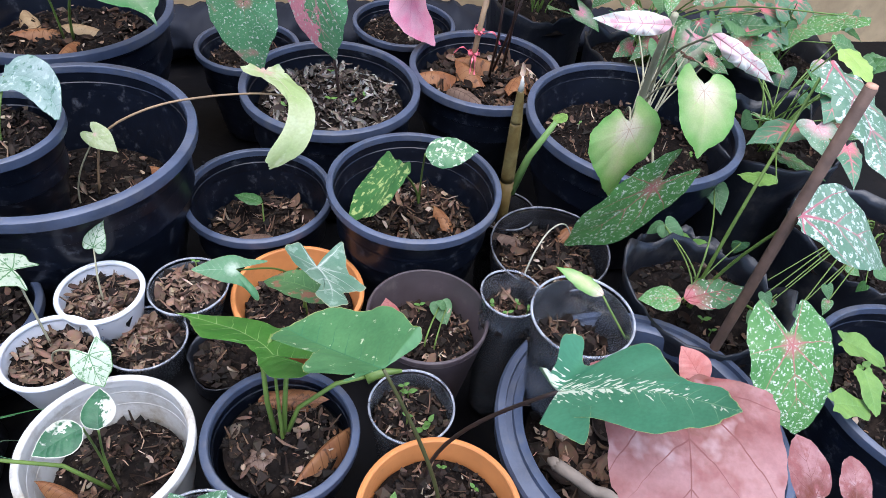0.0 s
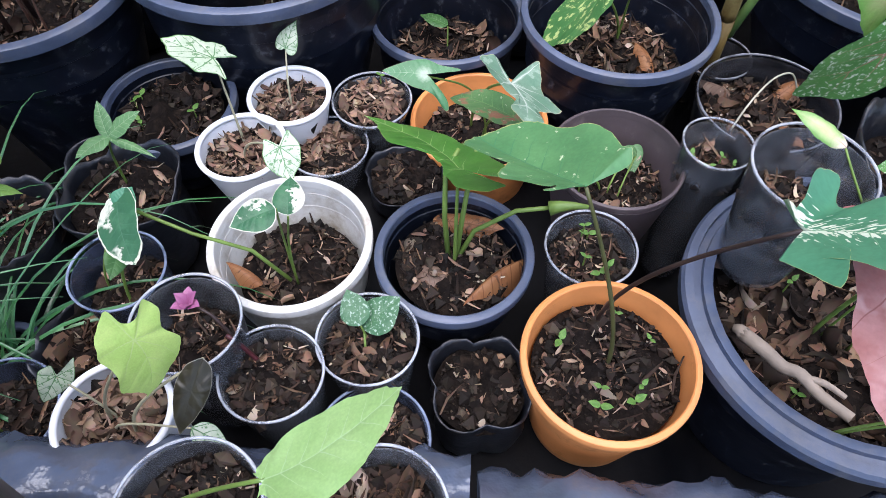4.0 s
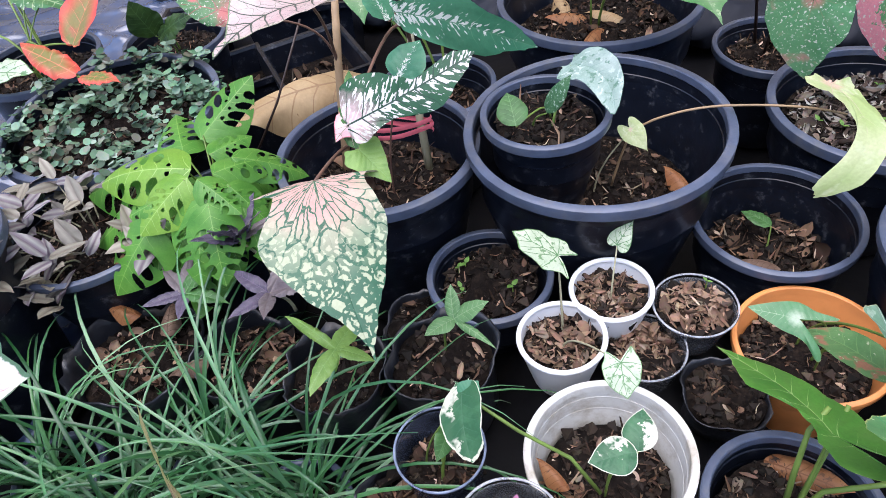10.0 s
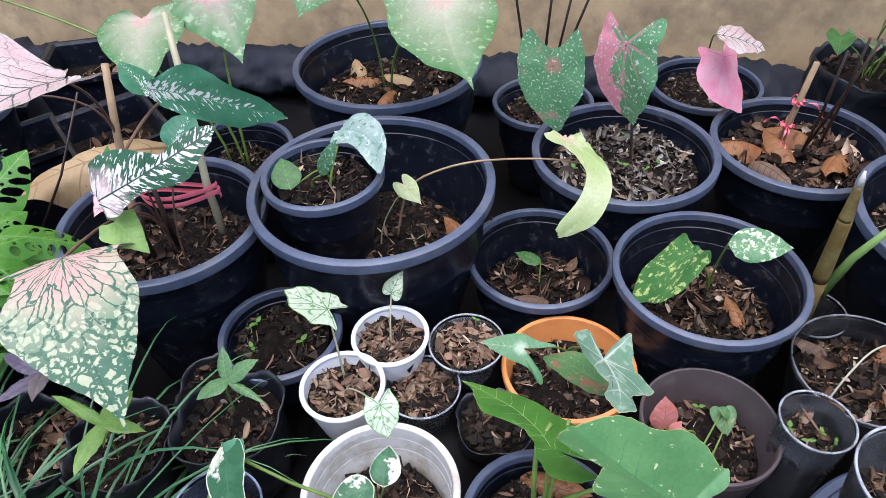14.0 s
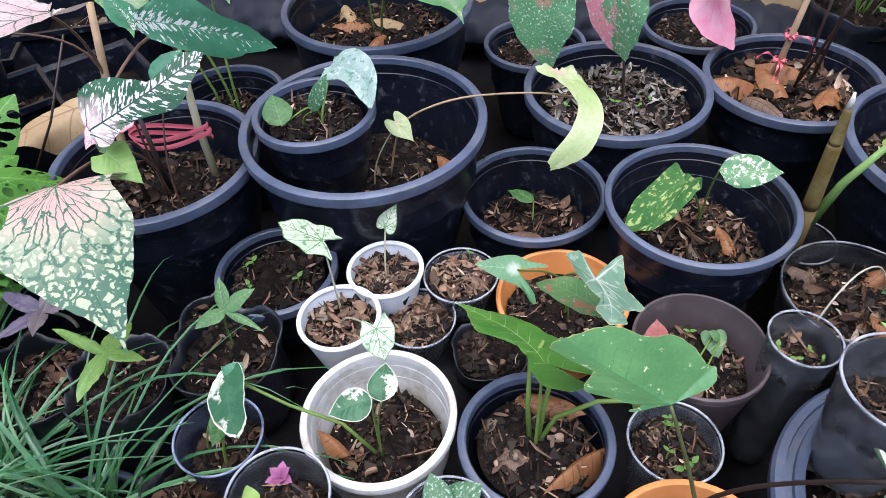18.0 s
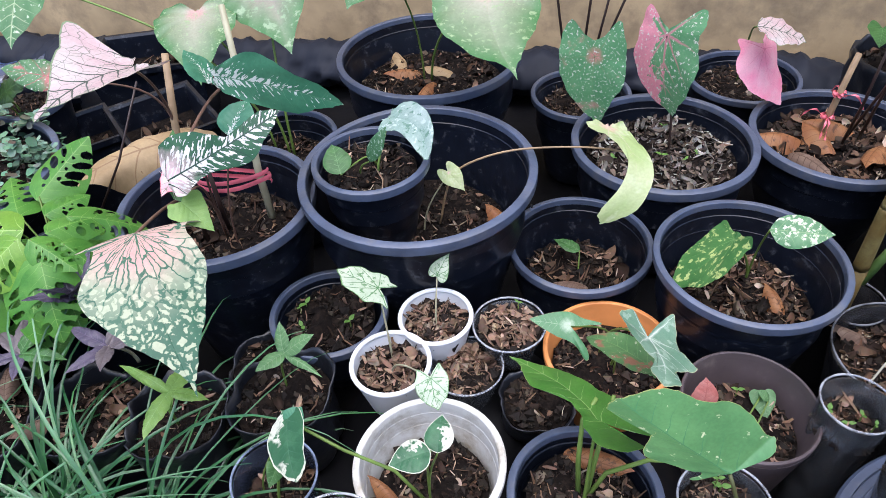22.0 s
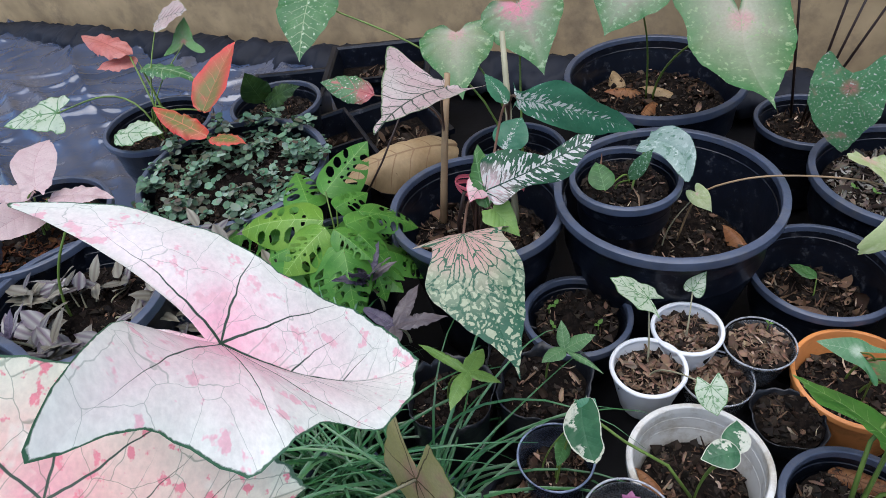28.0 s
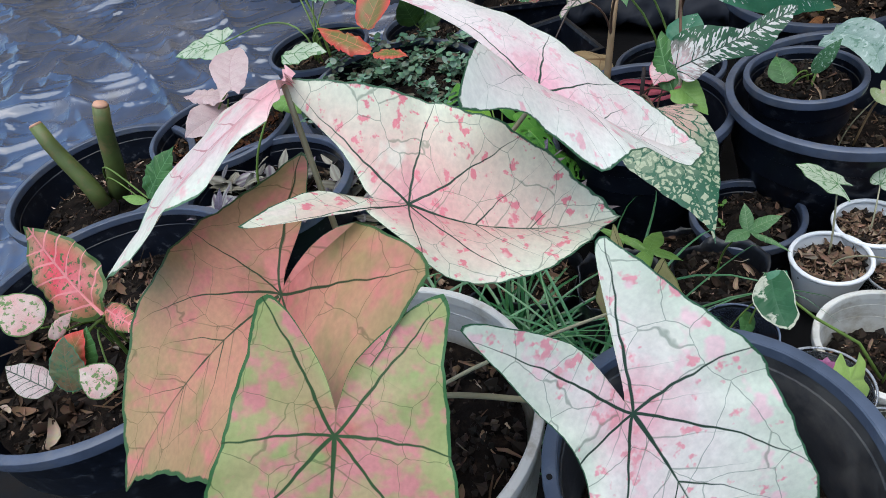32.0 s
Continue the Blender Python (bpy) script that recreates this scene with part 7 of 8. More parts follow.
def grass_clump(x, y, count, length, seed, label):
    """A clump of long arching blades."""
    rng = random.Random(seed)
    z0 = ground_z(x, y) + 0.06
    thing = empty("grass_clump", x, y, ground_z(x, y), label, "grass", "grass clumps")
    rs, zs = pot_parts(thing, 0.06, 0.10, "black", 0.8, seed)
    soil_part(thing, rs, zs, 0.006, seed)
    vs, fs = [], []
    for _ in range(count):
        a = rng.uniform(0, 6.283)
        d = Vector((math.cos(a), math.sin(a), 0))
        L = length * rng.uniform(0.55, 1.15)
        el = rng.uniform(0.5, 1.35)
        w = rng.uniform(0.0014, 0.0030)
        base = Vector((rng.gauss(0, 0.018), rng.gauss(0, 0.018), zs))
        side = d.cross(Vector((0, 0, 1)))
        twist = rng.uniform(-0.4, 0.4)
        b = len(vs)
        n = 10
        p, ang = base.copy(), el
        swirl = rng.uniform(-0.10, 0.10)
        for k in range(n + 1):
            t = k / n
            q = w * (1 - t ** 2.2) + 0.0003
            s = (side + Vector((0, 0, twist * t))).normalized()
            mid = p - Vector((0, 0, 0.5 * q))
            vs += [p - s * q, mid, p + s * q]
            p = p + (d * math.cos(ang) + Vector((0, 0, math.sin(ang)))) * (L / n)
            ang -= (0.13 + 0.12 * t) * (1.5 - 0.3 * el)
            d = (Matrix.Rotation(swirl, 3, "Z") @ d)
        for k in range(n):
            q = b + 3 * k
            fs += [(q, q + 1, q + 4, q + 3), (q + 1, q + 2, q + 5, q + 4)]
    tagged(mesh_object("grass", vs, fs, BLADE, thing), kind="stuff")


grass_clump(-0.40, 0.305, 64, 0.40, 21, "clump of long thin arching dark green grass")
grass_clump(-0.53, 0.335, 84, 0.40, 22, "dense clump of long narrow green grass blades")
grass_clump(-0.60, 0.255, 66, 0.38, 23, "clump of arching grass near the white pot")
grass_clump(-0.74, 0.30, 56, 0.36, 24, "smaller clump of arching green grass")


# ---- stalks, stakes, ribbons, loose dry leaves ----
def rod(thing, points, r0, r1, material, name):
    o = Vector(thing.location)
    vs, fs = tube([Vector(p) - o for p in points], r0, r1, 9)
    return mesh_object(name, vs, fs, material, thing)


rod(THINGS["big"][0], smooth_line([(-0.075, 0.785, 0.20), (-0.06, 0.795, 0.266), (-0.04, 0.80, 0.295), (0.0, 0.80, 0.315), (0.04, 0.80, 0.325), (0.08, 0.80, 0.328), (0.12, 0.80, 0.328), (0.16, 0.80, 0.325), (0.198, 0.80, 0.317)], 3), 0.0018, 0.0014, CANE, "stalk")
red = THINGS["red"][0]
rod(red, [(-0.471, 0.777, 0.20), (-0.466, 0.795, 0.28), (-0.458, 0.82, 0.38), (-0.450, 0.846, 0.47)], 0.007, 0.005, CANE, "cane")
rod(red, [(-0.339, 0.782, 0.20), (-0.347, 0.80, 0.30), (-0.356, 0.85, 0.42), (-0.366, 0.887, 0.52)], 0.0065, 0.0045, STALK_PALE, "cane")
rod(red, [(-0.405, 0.76, 0.20), (-0.402, 0.755, 0.27), (-0.395, 0.745, 0.36)], 0.005, 0.003, STALK_DARK, "cane")
rod(red, [(-0.43, 0.735, 0.20), (-0.428, 0.73, 0.26), (-0.41, 0.72, 0.33)], 0.004, 0.003, STALK_DARK, "cane")
rod(red, [(-0.66, 0.80, 0.18), (-0.60, 0.86, 0.28), (-0.54, 0.90, 0.40)], 0.0022, 0.0016, STALK_DARK, "stalk")
RIBBON = mat("pink_plastic_ribbon", (0.75, 0.16, 0.20), 0.35, var=0.12, bump=0.2)


def ribbon(thing, c, a, b, z, w, turns, material, seed, turn=0.0):
    """A flat tie wound loosely round stalks."""
    rng = random.Random(seed)
    o = Vector(thing.location)
    vs, fs = [], []
    n = 26 * turns
    for k in range(n + 1):
        q = 2 * math.pi * k / 26
        s = 1 + 0.06 * math.sin(3 * q + k * 0.05)
        p = Vector((c[0] + a * s * math.cos(q) * math.cos(turn) - b * s * math.sin(q) * math.sin(turn), c[1] + a * s * math.cos(q) * math.sin(turn) + b * s * math.sin(q) * math.cos(turn), z + 0.012 * k / n * turns + 0.004 * math.sin(q * 2 + seed)))
        d = Vector((math.cos(q), math.sin(q), 0)) * 0.0012
        vs += [p - o - Vector((0, 0, w / 2)), p - o + d, p - o + Vector((0, 0, w / 2))]
    for k in range(n):
        i = 3 * k
        fs += [(i, i + 1, i + 4, i + 3), (i + 1, i + 2, i + 5, i + 4)]
    return mesh_object("ribbon", vs, fs, material, thing, "pink plastic ribbon")


ribbon(red, (-0.385, 0.785), 0.058, 0.022, 0.285, 0.008, 2, RIBBON, 2)
pn = THINGS["pinkn"][0]
for a, b in (((0.625, 1.016, 0.16), (0.595, 0.946, 0.40)), ((0.66, 1.032, 0.16), (0.618, 0.943, 0.42)), ((0.64, 1.04, 0.16), (0.66, 0.98, 0.40))):
    rod(pn, [a, Vector(a).lerp(Vector(b), 0.5) + Vector((0.004, 0, 0)), b], 0.003, 0.002, STALK_DARK, "stalk")
rod(pn, [(0.590, 1.033, 0.16), (0.596, 1.032, 0.24), (0.603, 1.028, 0.34)], 0.006, 0.005, CANE, "cane")
def strap(thing, points, w, material, seed, name="ribbon"):
    """A narrow flat strip of ribbon through the points, twisting as it goes."""
    o = Vector(thing.location)
    line = smooth_line([Vector(p) - o for p in points], 5)
    vs, fs = [], []
    for k, p in enumerate(line):
        d = (line[min(k + 1, len(line) - 1)] - line[max(k - 1, 0)]).normalized()
        u = d.cross(Vector((0.3, 0.5, 1.0))).normalized()
        e = (u * math.cos(0.5 * k + seed) + d.cross(u) * math.sin(0.5 * k + seed)) * w * 0.5
        vs += [p - e, p + d.cross(e).normalized() * 0.0008, p + e]
    for k in range(len(line) - 1):
        i = 3 * k
        fs += [(i, i + 1, i + 4, i + 3), (i + 1, i + 2, i + 5, i + 4)]
    return mesh_object(name, vs, fs, material, thing, "pink plastic ribbon")


def knot(thing, c, axis, r, material, seed, loops=2, tails=3):
    """Ribbon wound round a stalk with a loose bow and short tails."""
    rng = random.Random(seed)
    c, axis = Vector(c), Vector(axis).normalized()
    u = axis.orthogonal().normalized()
    v = axis.cross(u)
    wound = [c + axis * (0.004 * k / 6) + (u * math.cos(k * 1.05) + v * math.sin(k * 1.05)) * r * rng.uniform(0.9, 1.25) for k in range(6 * loops + 1)]
    strap(thing, wound, 0.006, material, seed)
    for k in range(tails):
        a = rng.uniform(0, 6.28)
        d = u * math.cos(a) + v * math.sin(a)
        strap(thing, [c + d * r, c + d * r * 3 + axis * 0.006, c + d * r * 4.5 - axis * 0.004, c + d * r * 5.5 - Vector((0, 0, 0.018))], 0.004, material, seed + k)


knot(pn, (0.594, 1.032, 0.218), (0.07, -0.03, 1), 0.008, RIBBON, 5)
knot(pn, (0.598, 1.031, 0.262), (0.07, -0.03, 1), 0.008, RIBBON, 8, 2, 2)
sb = THINGS["smallb"][0]
for a, b in (((0.17, 1.24, 0.15), (0.107, 1.20, 0.52)), ((0.18, 1.21, 0.15), (0.19, 1.15, 0.52)), ((0.19, 1.23, 0.15), (0.30, 1.20, 0.52)), ((0.20, 1.25, 0.15), (0.24, 1.22, 0.45))):
    rod(sb, [a, Vector(a).lerp(Vector(b), 0.5), b], 0.003, 0.002, STALK_DARK, "stalk")

STUB = mat("thick_green_stalk", (0.10, 0.13, 0.035), 0.45, var=0.3, scale=18, bump=0.15, dirt=(0.22, 0.14, 0.06), dirt_at=0.6, dscale=25)
CUT = mat("pale_cut_end", (0.55, 0.30, 0.20), 0.7, var=0.2, scale=60, bump=0.3)


def cut_stub(thing, a, b, r):
    o = Vector(thing.location)
    a, b = Vector(a), Vector(b)
    pts = [a.lerp(b, t) + Vector((0.004 * math.sin(5 * t), 0.004 * math.cos(4 * t), 0)) - o for t in (0, 0.2, 0.4, 0.6, 0.8, 1.0)]
    vs, fs = tube(pts, r * 1.15, r * 0.85, 12)
    s = mesh_object("stump", vs, fs, STUB, thing, "thick cut green stalk")
    d = (pts[-1] - pts[-2]).normalized()
    vs, fs = tube([pts[-1], pts[-1] + d * 0.004], r * 0.83, r * 0.7, 12)
    mesh_object("cut_end", vs, fs, CUT, s, "pale pinkish cut end")


st = THINGS["stubs"][0]
cut_stub(st, (-1.258, 0.404, 0.300), (-1.196, 0.433, 0.470), 0.0150)
cut_stub(st, (-1.264, 0.372, 0.300), (-1.323, 0.396, 0.450), 0.0140)

STAKE = mat("brown_wooden_stake", (0.11, 0.065, 0.045), 0.75, var=0.35, scale=40, bump=0.5)
stake = empty("wooden_stake", 0.60, 0.275, ground_z(0.60, 0.275), "brown weathered wooden stake leaning between the pots", "stake")
rod(stake, [(0.60, 0.275, 0.0), (0.615, 0.29, 0.18), (0.64, 0.31, 0.38), (0.665, 0.328, 0.56)], 0.006, 0.0065, STAKE, "stick")
rod(stake, [(0.6649, 0.3279, 0.559), (0.6652, 0.3281, 0.563)], 0.0062, 0.0052, CUT, "cut_end")
SHOOT = mat("brown_shoot", (0.15, 0.10, 0.03), 0.45, var=0.3, scale=25, bump=0.15, dirt=(0.32, 0.27, 0.1), dirt_at=0.6, dscale=14)
sh = THINGS["shootc"][0]
rod(sh, [(0.50, 0.65, 0.10), (0.499, 0.652, 0.17), (0.494, 0.649, 0.23)], 0.0075, 0.0105, SHOOT, "shoot")
rod(sh, smooth_line([(0.494, 0.649, 0.228), (0.489, 0.645, 0.29), (0.485, 0.642, 0.34)], 4), 0.0106, 0.0085, SHOOT, "shoot")
rod(sh, smooth_line([(0.485, 0.642, 0.338), (0.483, 0.641, 0.365), (0.481, 0.640, 0.390)], 4), 0.0086, 0.0045, SHOOT, "shoot")
rod(sh, [(0.481, 0.640, 0.389), (0.481, 0.640, 0.400), (0.480, 0.640, 0.410)], 0.0046, 0.0015, mat("whitish_shoot_tip", (0.62, 0.58, 0.50), 0.5), "shoot_tip")
rod(sh, [(0.505, 0.65, 0.20), (0.52, 0.645, 0.27), (0.548, 0.64, 0.33)], 0.007, 0.004, LIME2, "stalk")
leaf("shootc", "oval", LIME2, (0.548, 0.64, 0.329), (-10, 0, -50), 0.045, 0.02, 0.0, stem=False)
rod(THINGS["right"][0], [(0.723, 0.691, 0.20), (0.71, 0.67, 0.33), (0.675, 0.63, 0.43), (0.64, 0.584, 0.51)], 0.006, 0.0045, STALK_PALE, "cane")
TWIG = mat("grey_driftwood", (0.26, 0.21, 0.16), 0.8, var=0.25, bump=0.4)
twig = empty("dry_twig", 0.40, 0.185, 0.185, "thick grey dry twig lying on the soil", "twig")
rod(twig, smooth_line([(0.374, 0.226, 0.187), (0.385, 0.204, 0.193), (0.397, 0.187, 0.190), (0.408, 0.176, 0.195), (0.421, 0.155, 0.190), (0.438, 0.130, 0.193)], 3), 0.0075, 0.0055, TWIG, "stick")
rod(twig, smooth_line([(0.410, 0.172, 0.194), (0.424, 0.163, 0.199), (0.436, 0.147, 0.201)], 3), 0.0042, 0.0025, TWIG, "stick")
rod(twig, [(0.374, 0.226, 0.187), (0.371, 0.231, 0.188), (0.367, 0.234, 0.186)], 0.0078, 0.004, TWIG, "stick")

TAN = leafmat("tan_dry_leaf", (0.36, 0.24, 0.12), (0.46, 0.33, 0.18), vein=((0.3, 0.19, 0.1), 0.008), pinnate=True, rough=0.6, blotch=((0.2, 0.12, 0.06), 12.0, 0.7))
RUST = leafmat("rusty_dry_leaf", (0.26, 0.10, 0.04), (0.36, 0.17, 0.07), vein=((0.2, 0.08, 0.03), 0.01), pinnate=True, rough=0.55, blotch=((0.13, 0.06, 0.03), 8.0, 0.62))
GREYB = leafmat("grey_brown_dry_leaf", (0.14, 0.085, 0.06), (0.22, 0.15, 0.11), vein=((0.1, 0.06, 0.04), 0.01), pinnate=True, rough=0.7)


def dry_leaf(x, y, z, turn, length, width, material, label, **kw):
    COUNT[0] += 1
    ob = new("dry_leaf", leaf_mesh("oval", length, width, 0, material, COUNT[0], fold=0.22, arch=0.45, wave=0.035, rings=10, curl=0.25, **kw))
    ob.matrix_world = pose(x, y, z, *turn)
    return tagged(ob, label, "dry leaf", "fallen dry leaves")


dry_leaf(-0.49, 1.00, 0.235, (4, -22, 128), 0.25, 0.13, TAN, "large tan dry leaf lying across the pots")
dry_leaf(0.082, 0.385, 0.203, (6, 20, -109), 0.078, 0.034, RUST, "orange-brown curled dry leaf in the grey-blue pot")
dry_leaf(0.130, 0.352, 0.190, (4, -10, -130), 0.045, 0.024, RUST, "rust-coloured dry leaf on dark soil")
dry_leaf(0.172, 0.326, 0.202, (6, 14, 126), 0.090, 0.020, RUST, "long narrow rusty dry leaf on dark soil")
dry_leaf(0.058, 0.326, 0.202, (4, 5, -126), 0.042, 0.036, GREYB, "brown dry leaf piece on dark soil")
dry_leaf(-0.10, 0.335, 0.186, (15, 18, 60), 0.045, 0.018, RUST, "small brown dry leaf in the white pot")
for k, (x, y, a) in enumerate(((-0.17, 1.26, 20), (-0.12, 1.27, 100), (-0.05, 1.245, 70), (-0.10, 1.24, 160))):
    dry_leaf(x, y, 0.197, (8, 12, a), 0.10, 0.045, RUST if k % 2 else TAN, "brown dry leaf on the wide pot's soil")
for k, (x, y, a) in enumerate(((0.56, 1.03, 100), (0.66, 1.05, 80), (0.60, 0.98, 20), (0.53, 0.99, 200), (0.69, 1.0, 140))):
    dry_leaf(x, y, 0.175, (8, 14, a), 0.10, 0.05, RUST if k != 3 else GREYB, "brown dry leaf covering the pot's soil")
for k, (x, y, z, a) in enumerate(((0.03, 0.775, 0.205, 40), (-0.02, 0.72, 0.20, 150), (0.39, 0.60, 0.188, 10), (0.15, 0.70, 0.14, 90), (0.53, 0.52, 0.162, 200), (0.50, 0.57, 0.162, 60), (0.55, 0.56, 0.165, 300), (0.39, 0.30, 0.19, 30), (0.50, 0.18, 0.19, 160), (-0.65, 0.48, 0.16, 20), (-0.70, 0.50, 0.17, 80), (-0.58, 0.46, 0.15, 140))):
    dry_leaf(x, y, z, (8, 10, a), 0.055, 0.028, (RUST, GREYB)[k % 2], "curled brown dry leaf on dark soil")


# ---- crumpled plastic at the near edge and along the wall ----
# Black film; sky reflection and haze on it are put into the grey-blue base.
FOLD = mat("crumpled_black_sheet_sky_tint", (0.064, 0.078, 0.112), 0.13, var=0.3, scale=20, bump=0.9, bscale=30, spec=0.9, dirt=(0.11, 0.10, 0.095), dirt_at=0.68, dscale=12)


def plastic_fold(name, line, r, label, seed, material=None):
    """A crumpled roll of sheet along a line of points."""
    pts = []
    for a, b in zip(line, line[1:]):
        a, b = Vector(a), Vector(b)
        m = max(4, int((b - a).length / 0.012))
        pts += [a.lerp(b, k / m) for k in range(m)]
    pts.append(Vector(line[-1]))
    n, vs, fs = 22, [], []
    for i, p in enumerate(pts):
        d = (pts[min(i + 1, len(pts) - 1)] - pts[max(i - 1, 0)]).normalized()
        u = Vector((0, 0, 1))
        v = d.cross(u).normalized()
        for k in range(n):
            q = 2 * math.pi * k / n
            e = Vector((p.x * 14, p.y * 14, q * 0.9 + seed))
            c = 1 + 0.35 * noise.noise(e) + 0.22 * noise.noise(e * 2.3) - 0.30 * abs(noise.noise(e * 3.1)) + 0.12 * (1 - abs(noise.noise(e * 1.7)) * 2) ** 5
            vs.append(p + (math.cos(q) * v * 1.0 + math.sin(q) * u * 0.75) * r * c)
    for i in range(len(pts) - 1):
        for k in range(n):
            q = (k + 1) % n
            fs.append((i * n + k, i * n + q, (i + 1) * n + q, (i + 1) * n + k))
    return tagged(mesh_object(name, vs, fs, material or FOLD), label, "plastic sheet")


plastic_fold("plastic_sheet", [(-0.40, 0.165, 0.215), (-0.14, 0.118, 0.220), (0.0, 0.100, 0.215), (0.08, 0.085, 0.20)], 0.044, "crumpled black plastic sheet folded along the bed's edge", 1)
plastic_fold("plastic_sheet", [(0.09, 0.075, 0.17), (0.24, 0.060, 0.175), (0.42, 0.020, 0.16), (0.62, -0.02, 0.15)], 0.045, "shiny black plastic bunched in front of the orange pot", 4)
plastic_fold("plastic_sheet", [(-2.6, 2.02, 0.02), (-1.2, 1.76, 0.03), (-0.3, 1.61, 0.05), (0.6, 1.46, 0.06), (1.6, 1.27, 0.05)], 0.075, "bunched black plastic sheet along the foot of the wall", 7, mat("dull_black_sheet", (0.016, 0.019, 0.028), 0.6, spec=0.2, var=0.3, scale=8, bump=0.4, bscale=20))

# The sheet is black; its blue base carries the sky's reflection as colour.
GLOSSY = mat("glossy_black_sheet_sky_tint", (0.05, 0.075, 0.14), 0.10, spec=1.0, var=0.4, scale=4, bump=0.4, bscale=24, dirt=(0.11, 0.10, 0.095), dirt_at=0.60, dscale=4)


def spread_sheet():
    """A loose glossy sheet over the open ground, with long wrinkles."""
    vs, fs = [], []
    nx, ny = 320, 220
    for i in range(ny + 1):
        for k in range(nx + 1):
            x, y = -3.6 + 2.75 * k / nx, 0.35 + 1.75 * i / ny
            if y > 1.60 - 0.178 * x:
                y = 1.60 - 0.178 * x
            p = Vector((x * 0.9 - y * 0.7, y * 4.2 + x * 3.0, 2.0))
            q = Vector((x * 2.4 + y * 1.5, y * 8.5 - x * 4.0, 5.0))
            z = 0.024 * max(0, 1 - abs(noise.noise(p)) * 1.5) ** 6 + 0.016 * max(0, 1 - abs(noise.noise(q)) * 1.5) ** 7 * (0.2 + abs(noise.noise(p * 0.7 + Vector((3, 1, 0)))) * 2.5) + 0.03 * noise.noise(p * 0.5)
            near = min(1.0, max(0.0, (-1.15 - x) / 0.3))
            z += near * 0.008 * max(0, 1 - abs(noise.noise(Vector((x * 5.0, y * 6.0 + x * 2, 1.0)))) * 1.6) ** 5
            vs.append((x, y, 0.03 + max(-0.02, z)))
    for i in range(ny):
        for k in range(nx):
            a = i * (nx + 1) + k
            fs.append((a, a + 1, a + nx + 2, a + nx + 1))
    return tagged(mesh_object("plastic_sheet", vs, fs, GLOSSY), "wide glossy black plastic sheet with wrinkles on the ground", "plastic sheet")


spread_sheet()

# ---- mixed leaves crowding the far corner ----
rng = random.Random(41)
for k in range(54):
    key = ("bag8", "bag9", "bag9", "bag10", "bag9", "right")[k % 6]
    o = THINGS[key][0].location
    c = Vector((o.x + rng.uniform(-0.16, 0.20), o.y + rng.uniform(-0.14, 0.16), rng.uniform(0.20, 0.40)))
    if key == "right":
        c = Vector((o.x + rng.uniform(0.06, 0.2), o.y + rng.uniform(0.0, 0.2), rng.uniform(0.27, 0.40)))
    s = rng.uniform(0.045, 0.085)
    leaf(key, rng.choice(("heart", "caladium", "caladium")), rng.choice((SPOTPINK, GREENS, SPOTPINK, GREEN, PALEP, SPOTG, GREENS2)), tuple(c), (rng.uniform(-35, 25), rng.uniform(-25, 25), rng.uniform(100, 260)), s, s * 0.66, s * 0.4)
SPROUT = leafmat("tiny_sprout_leaf", (0.09, 0.21, 0.04), (0.15, 0.30, 0.06), pinnate=True)
for key, count in (("dark", 4), ("c5", 5), ("onear", 7), ("csm", 4), ("brown", 3), ("cal", 6), ("cl", 2), ("ribbed", 3), ("bag11", 9), ("bag3", 5), ("farr", 7), ("right", 5), ("c3", 1)):
    thing, rs, zs = THINGS[key]
    o = thing.location
    for j in range(count):
        a, q = rng.uniform(0, 6.28), rs * 0.75 * math.sqrt(rng.random())
        s = rng.uniform(0.006, 0.012) * (2.2 if key in ("farr", "bag11") else 1)
        h = rng.uniform(0.012, 0.03)
        root = (o.x + q * math.cos(a), o.y + q * math.sin(a))
        for w in range(2):
            leaf(key, "oval", SPROUT, (root[0], root[1], zs + h), (rng.uniform(5, 30), 0, math.degrees(a) + 180 * w), s, s * 0.6, root=root, stem=(w == 0))

bl = THINGS["blue"][0]
rod(bl, [(0.094, 0.336, 0.19), (0.090, 0.345, 0.26), (0.092, 0.36, 0.31), (0.106, 0.375, 0.325)], 0.0030, 0.0020, STALK, "stalk")
rod(bl, [(0.098, 0.334, 0.19), (0.12, 0.345, 0.235), (0.16, 0.345, 0.262), (0.195, 0.338, 0.272)], 0.0028, 0.0022, STALK, "stalk")
rod(bl, [(0.190, 0.338, 0.271), (0.200, 0.337, 0.274), (0.212, 0.335, 0.276), (0.226, 0.332, 0.276)], 0.0075, 0.002, STALK, "bud")
rod(bl, [(0.100, 0.334, 0.19), (0.108, 0.35, 0.25), (0.118, 0.37, 0.30), (0.125, 0.385, 0.315)], 0.0030, 0.0020, STALK, "stalk")
rod(THINGS["white"][0], [(-0.07, 0.335, 0.19), (-0.10, 0.345, 0.235), (-0.15, 0.352, 0.262), (-0.198, 0.36, 0.30)], 0.0022, 0.0016, STALK, "stalk")
PETAL = mat("purple_petal", (0.30, 0.09, 0.20), 0.5, var=0.3, bump=0.2)
fl = THINGS["flower"]
fo = fl[0].location
rod(fl[0], [(-0.105, 0.235, 0.185), (-0.11, 0.25, 0.235), (-0.125, 0.262, 0.262), (-0.142, 0.270, 0.272)], 0.0022, 0.0014, STALK_DARK, "stalk")
for k in range(6):
    ob = new("petal", leaf_mesh("oval", 0.016, 0.011, 0, PETAL, 300 + k, fold=0.3, arch=0.4, rings=4))
    ob.parent = fl[0]
    ob.matrix_local = Matrix.Translation(-Vector(fo)) @ pose(-0.143, 0.270, 0.270, 25 + 20 * (k % 2), 0, k * 60)
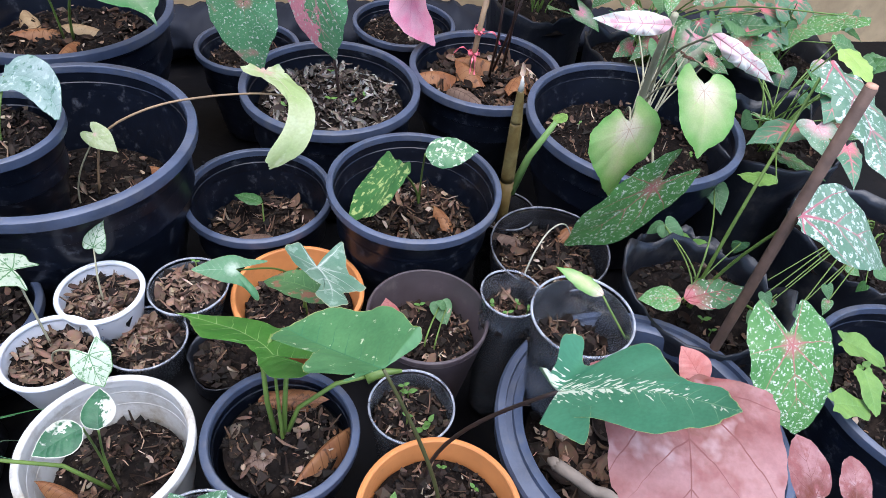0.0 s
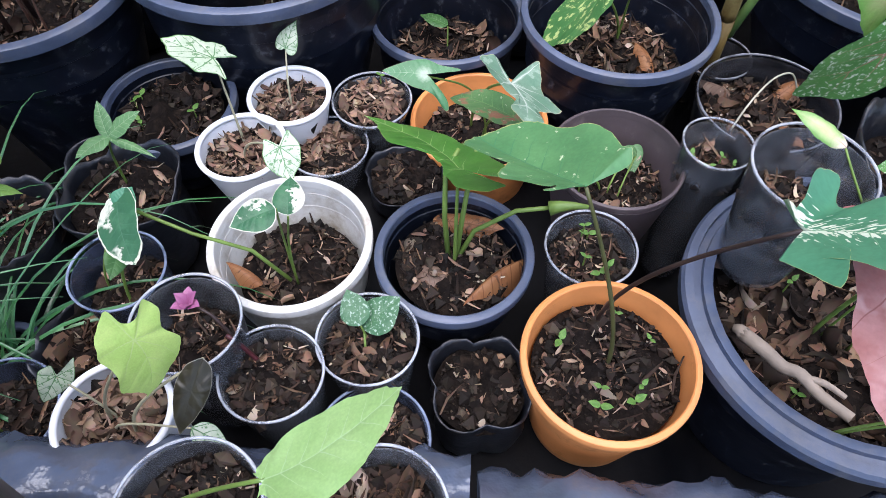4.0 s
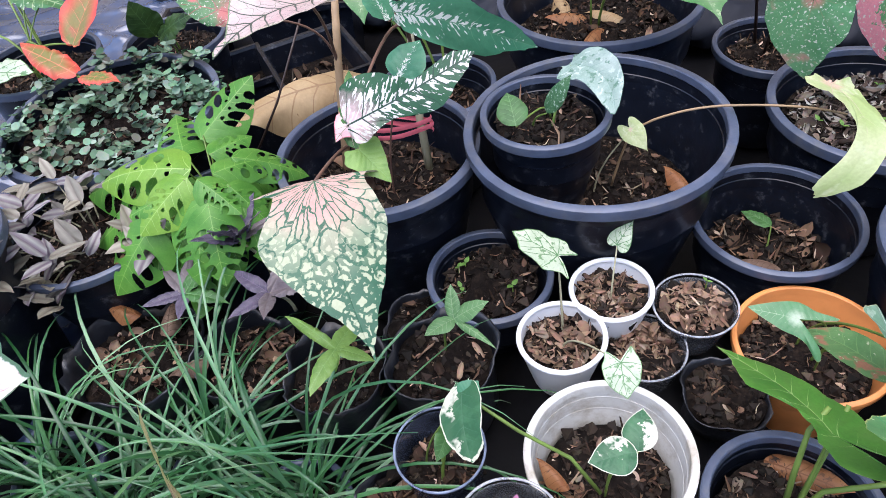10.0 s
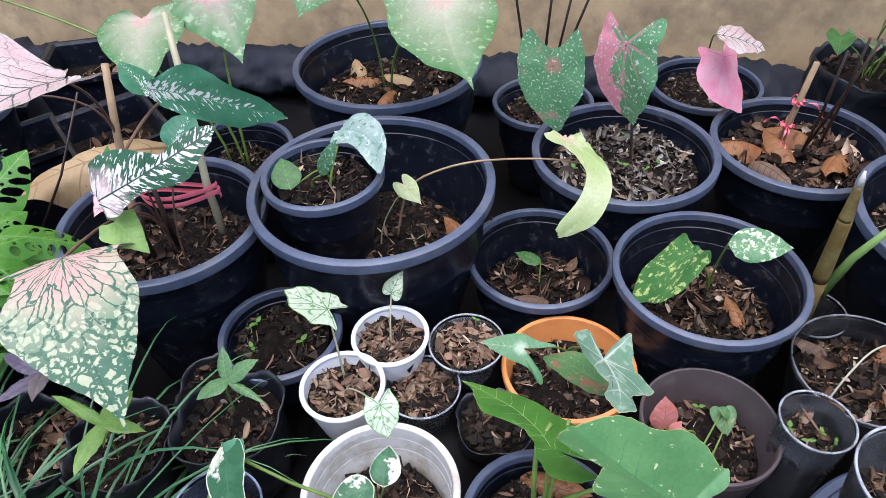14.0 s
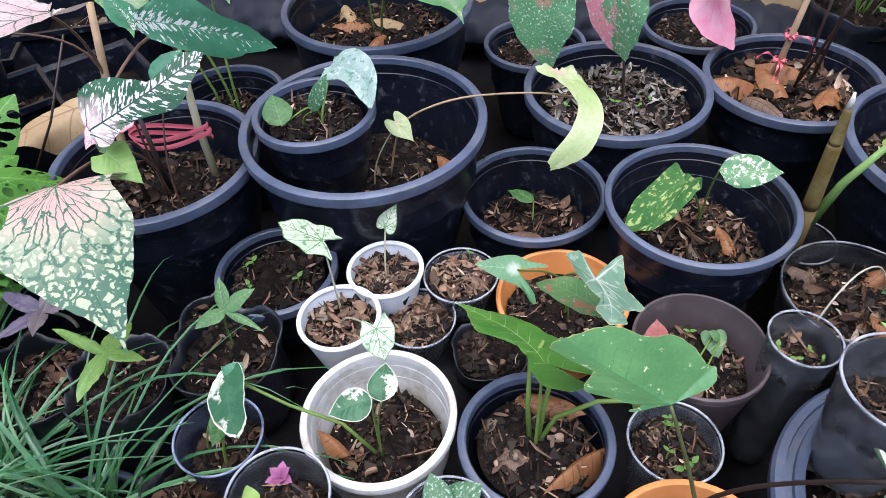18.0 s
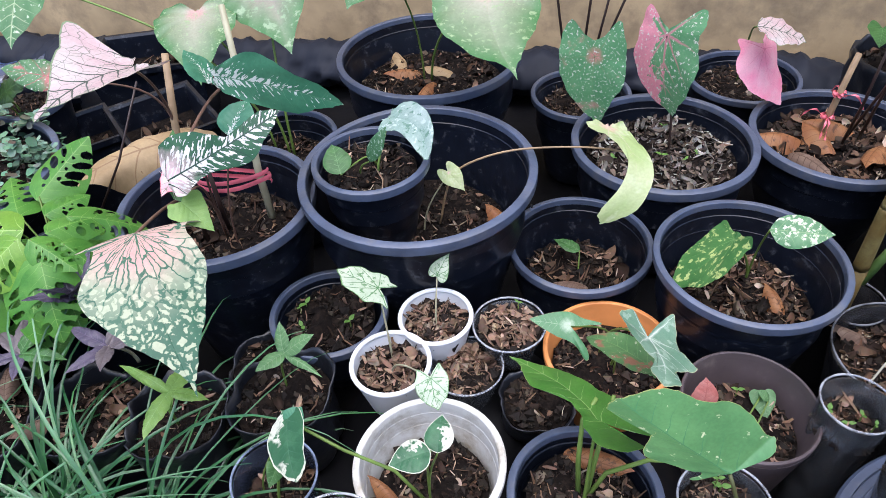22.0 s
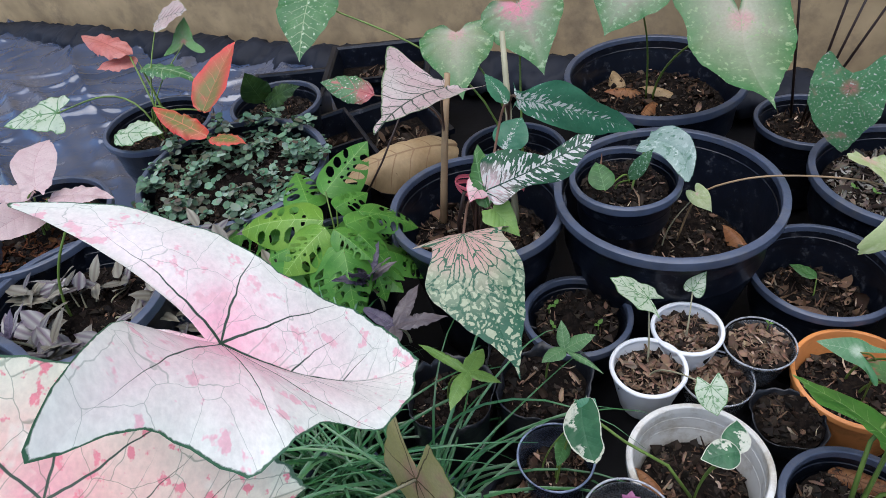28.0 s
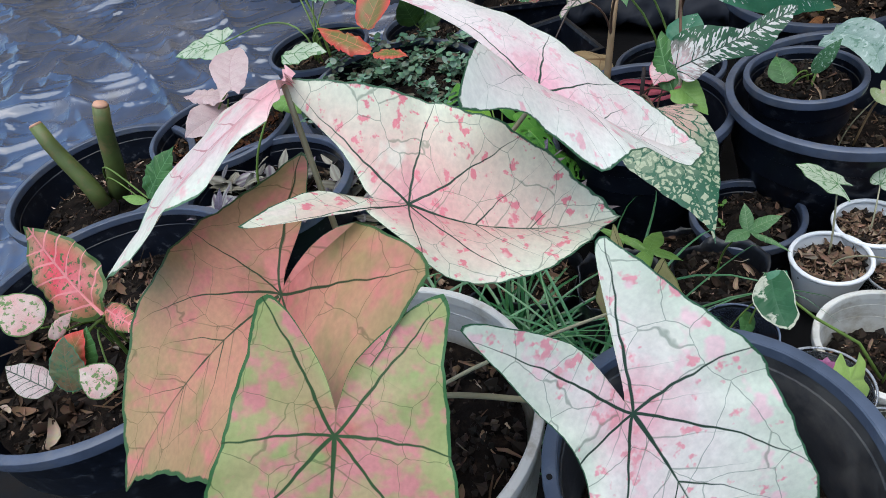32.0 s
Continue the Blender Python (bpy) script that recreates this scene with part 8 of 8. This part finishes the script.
ca = THINGS["cup_a"][0]
REDSTALK = mat("dark_red_stalk", (0.065, 0.015, 0.018), 0.4, var=0.3, bump=0.1)
rod(ca, [(-0.082, 0.222, 0.19), (-0.090, 0.232, 0.215), (-0.102, 0.238, 0.245), (-0.110, 0.24, 0.262)], 0.0028, 0.0018, REDSTALK, "stalk")
rod(ca, [(-0.080, 0.220, 0.19), (-0.100, 0.222, 0.203), (-0.125, 0.218, 0.215)], 0.0026, 0.0018, REDSTALK, "stalk")

WEED = mat("pale_dry_stem", (0.5, 0.47, 0.36), 0.6, var=0.15, bump=0.1)
rod(THINGS["deb"][0], smooth_line([(0.455, 0.49, 0.19), (0.47, 0.50, 0.225), (0.50, 0.52, 0.24), (0.53, 0.53, 0.235), (0.55, 0.525, 0.20)], 5), 0.0013, 0.001, WEED, "stalk")

# ---- loose pale scraps on the soil ----
for key in ("big", "red", "seed", "white", "blue", "onear", "ribbed", "silver", "dark", "top", "smallb", "right", "spot", "brown", "cup_b", "flower", "vari", "bc", "c5", "csm", "cin", "oback", "bag1", "bag2", "bag5", "pale2", "agl", "stubs"):
    thing, rs, zs = THINGS[key]
    z = zs - thing.location.z
    flakes(thing, rs, z + 0.004, 8 + int(900 * rs * rs), 0.018, TANDRY, hash_of(key) % 60 + 11, 2.6, "dry_scrap", 0.35, 0.010)
    flakes(thing, rs, z + 0.003, 20 + int(2500 * rs * rs), 0.010, TANDRY, hash_of(key) % 60 + 17, 2.0, "pale_chip", 0.4, 0.006)

# ---- small holes in the rims ----
HOLE = mat("dark_hole", (0.003, 0.003, 0.004), 0.9, var=0.1, bump=0.0)


def rim_hole(key, angle, r, z):
    """A small round hole near a pot's edge, seen as a dark sunken disc."""
    thing = THINGS[key][0]
    o = thing.location
    a = radians(angle)
    vs, fs = tube([Vector((r * math.cos(a), r * math.sin(a), z - o.z - 0.004)), Vector((r * math.cos(a), r * math.sin(a), z - o.z + 0.0005))], 0.0022, 0.0022, 10)
    mesh_object("rim_hole", vs, fs, HOLE, thing)


for turn in (0, 90, 180, 270):
    rim_hole("seed", -47 + turn, 0.1015, 0.207)
    rim_hole("spot", -115 + turn, 0.1175, 0.258)
    rim_hole("near", 20 + turn, 0.1115, 0.485)
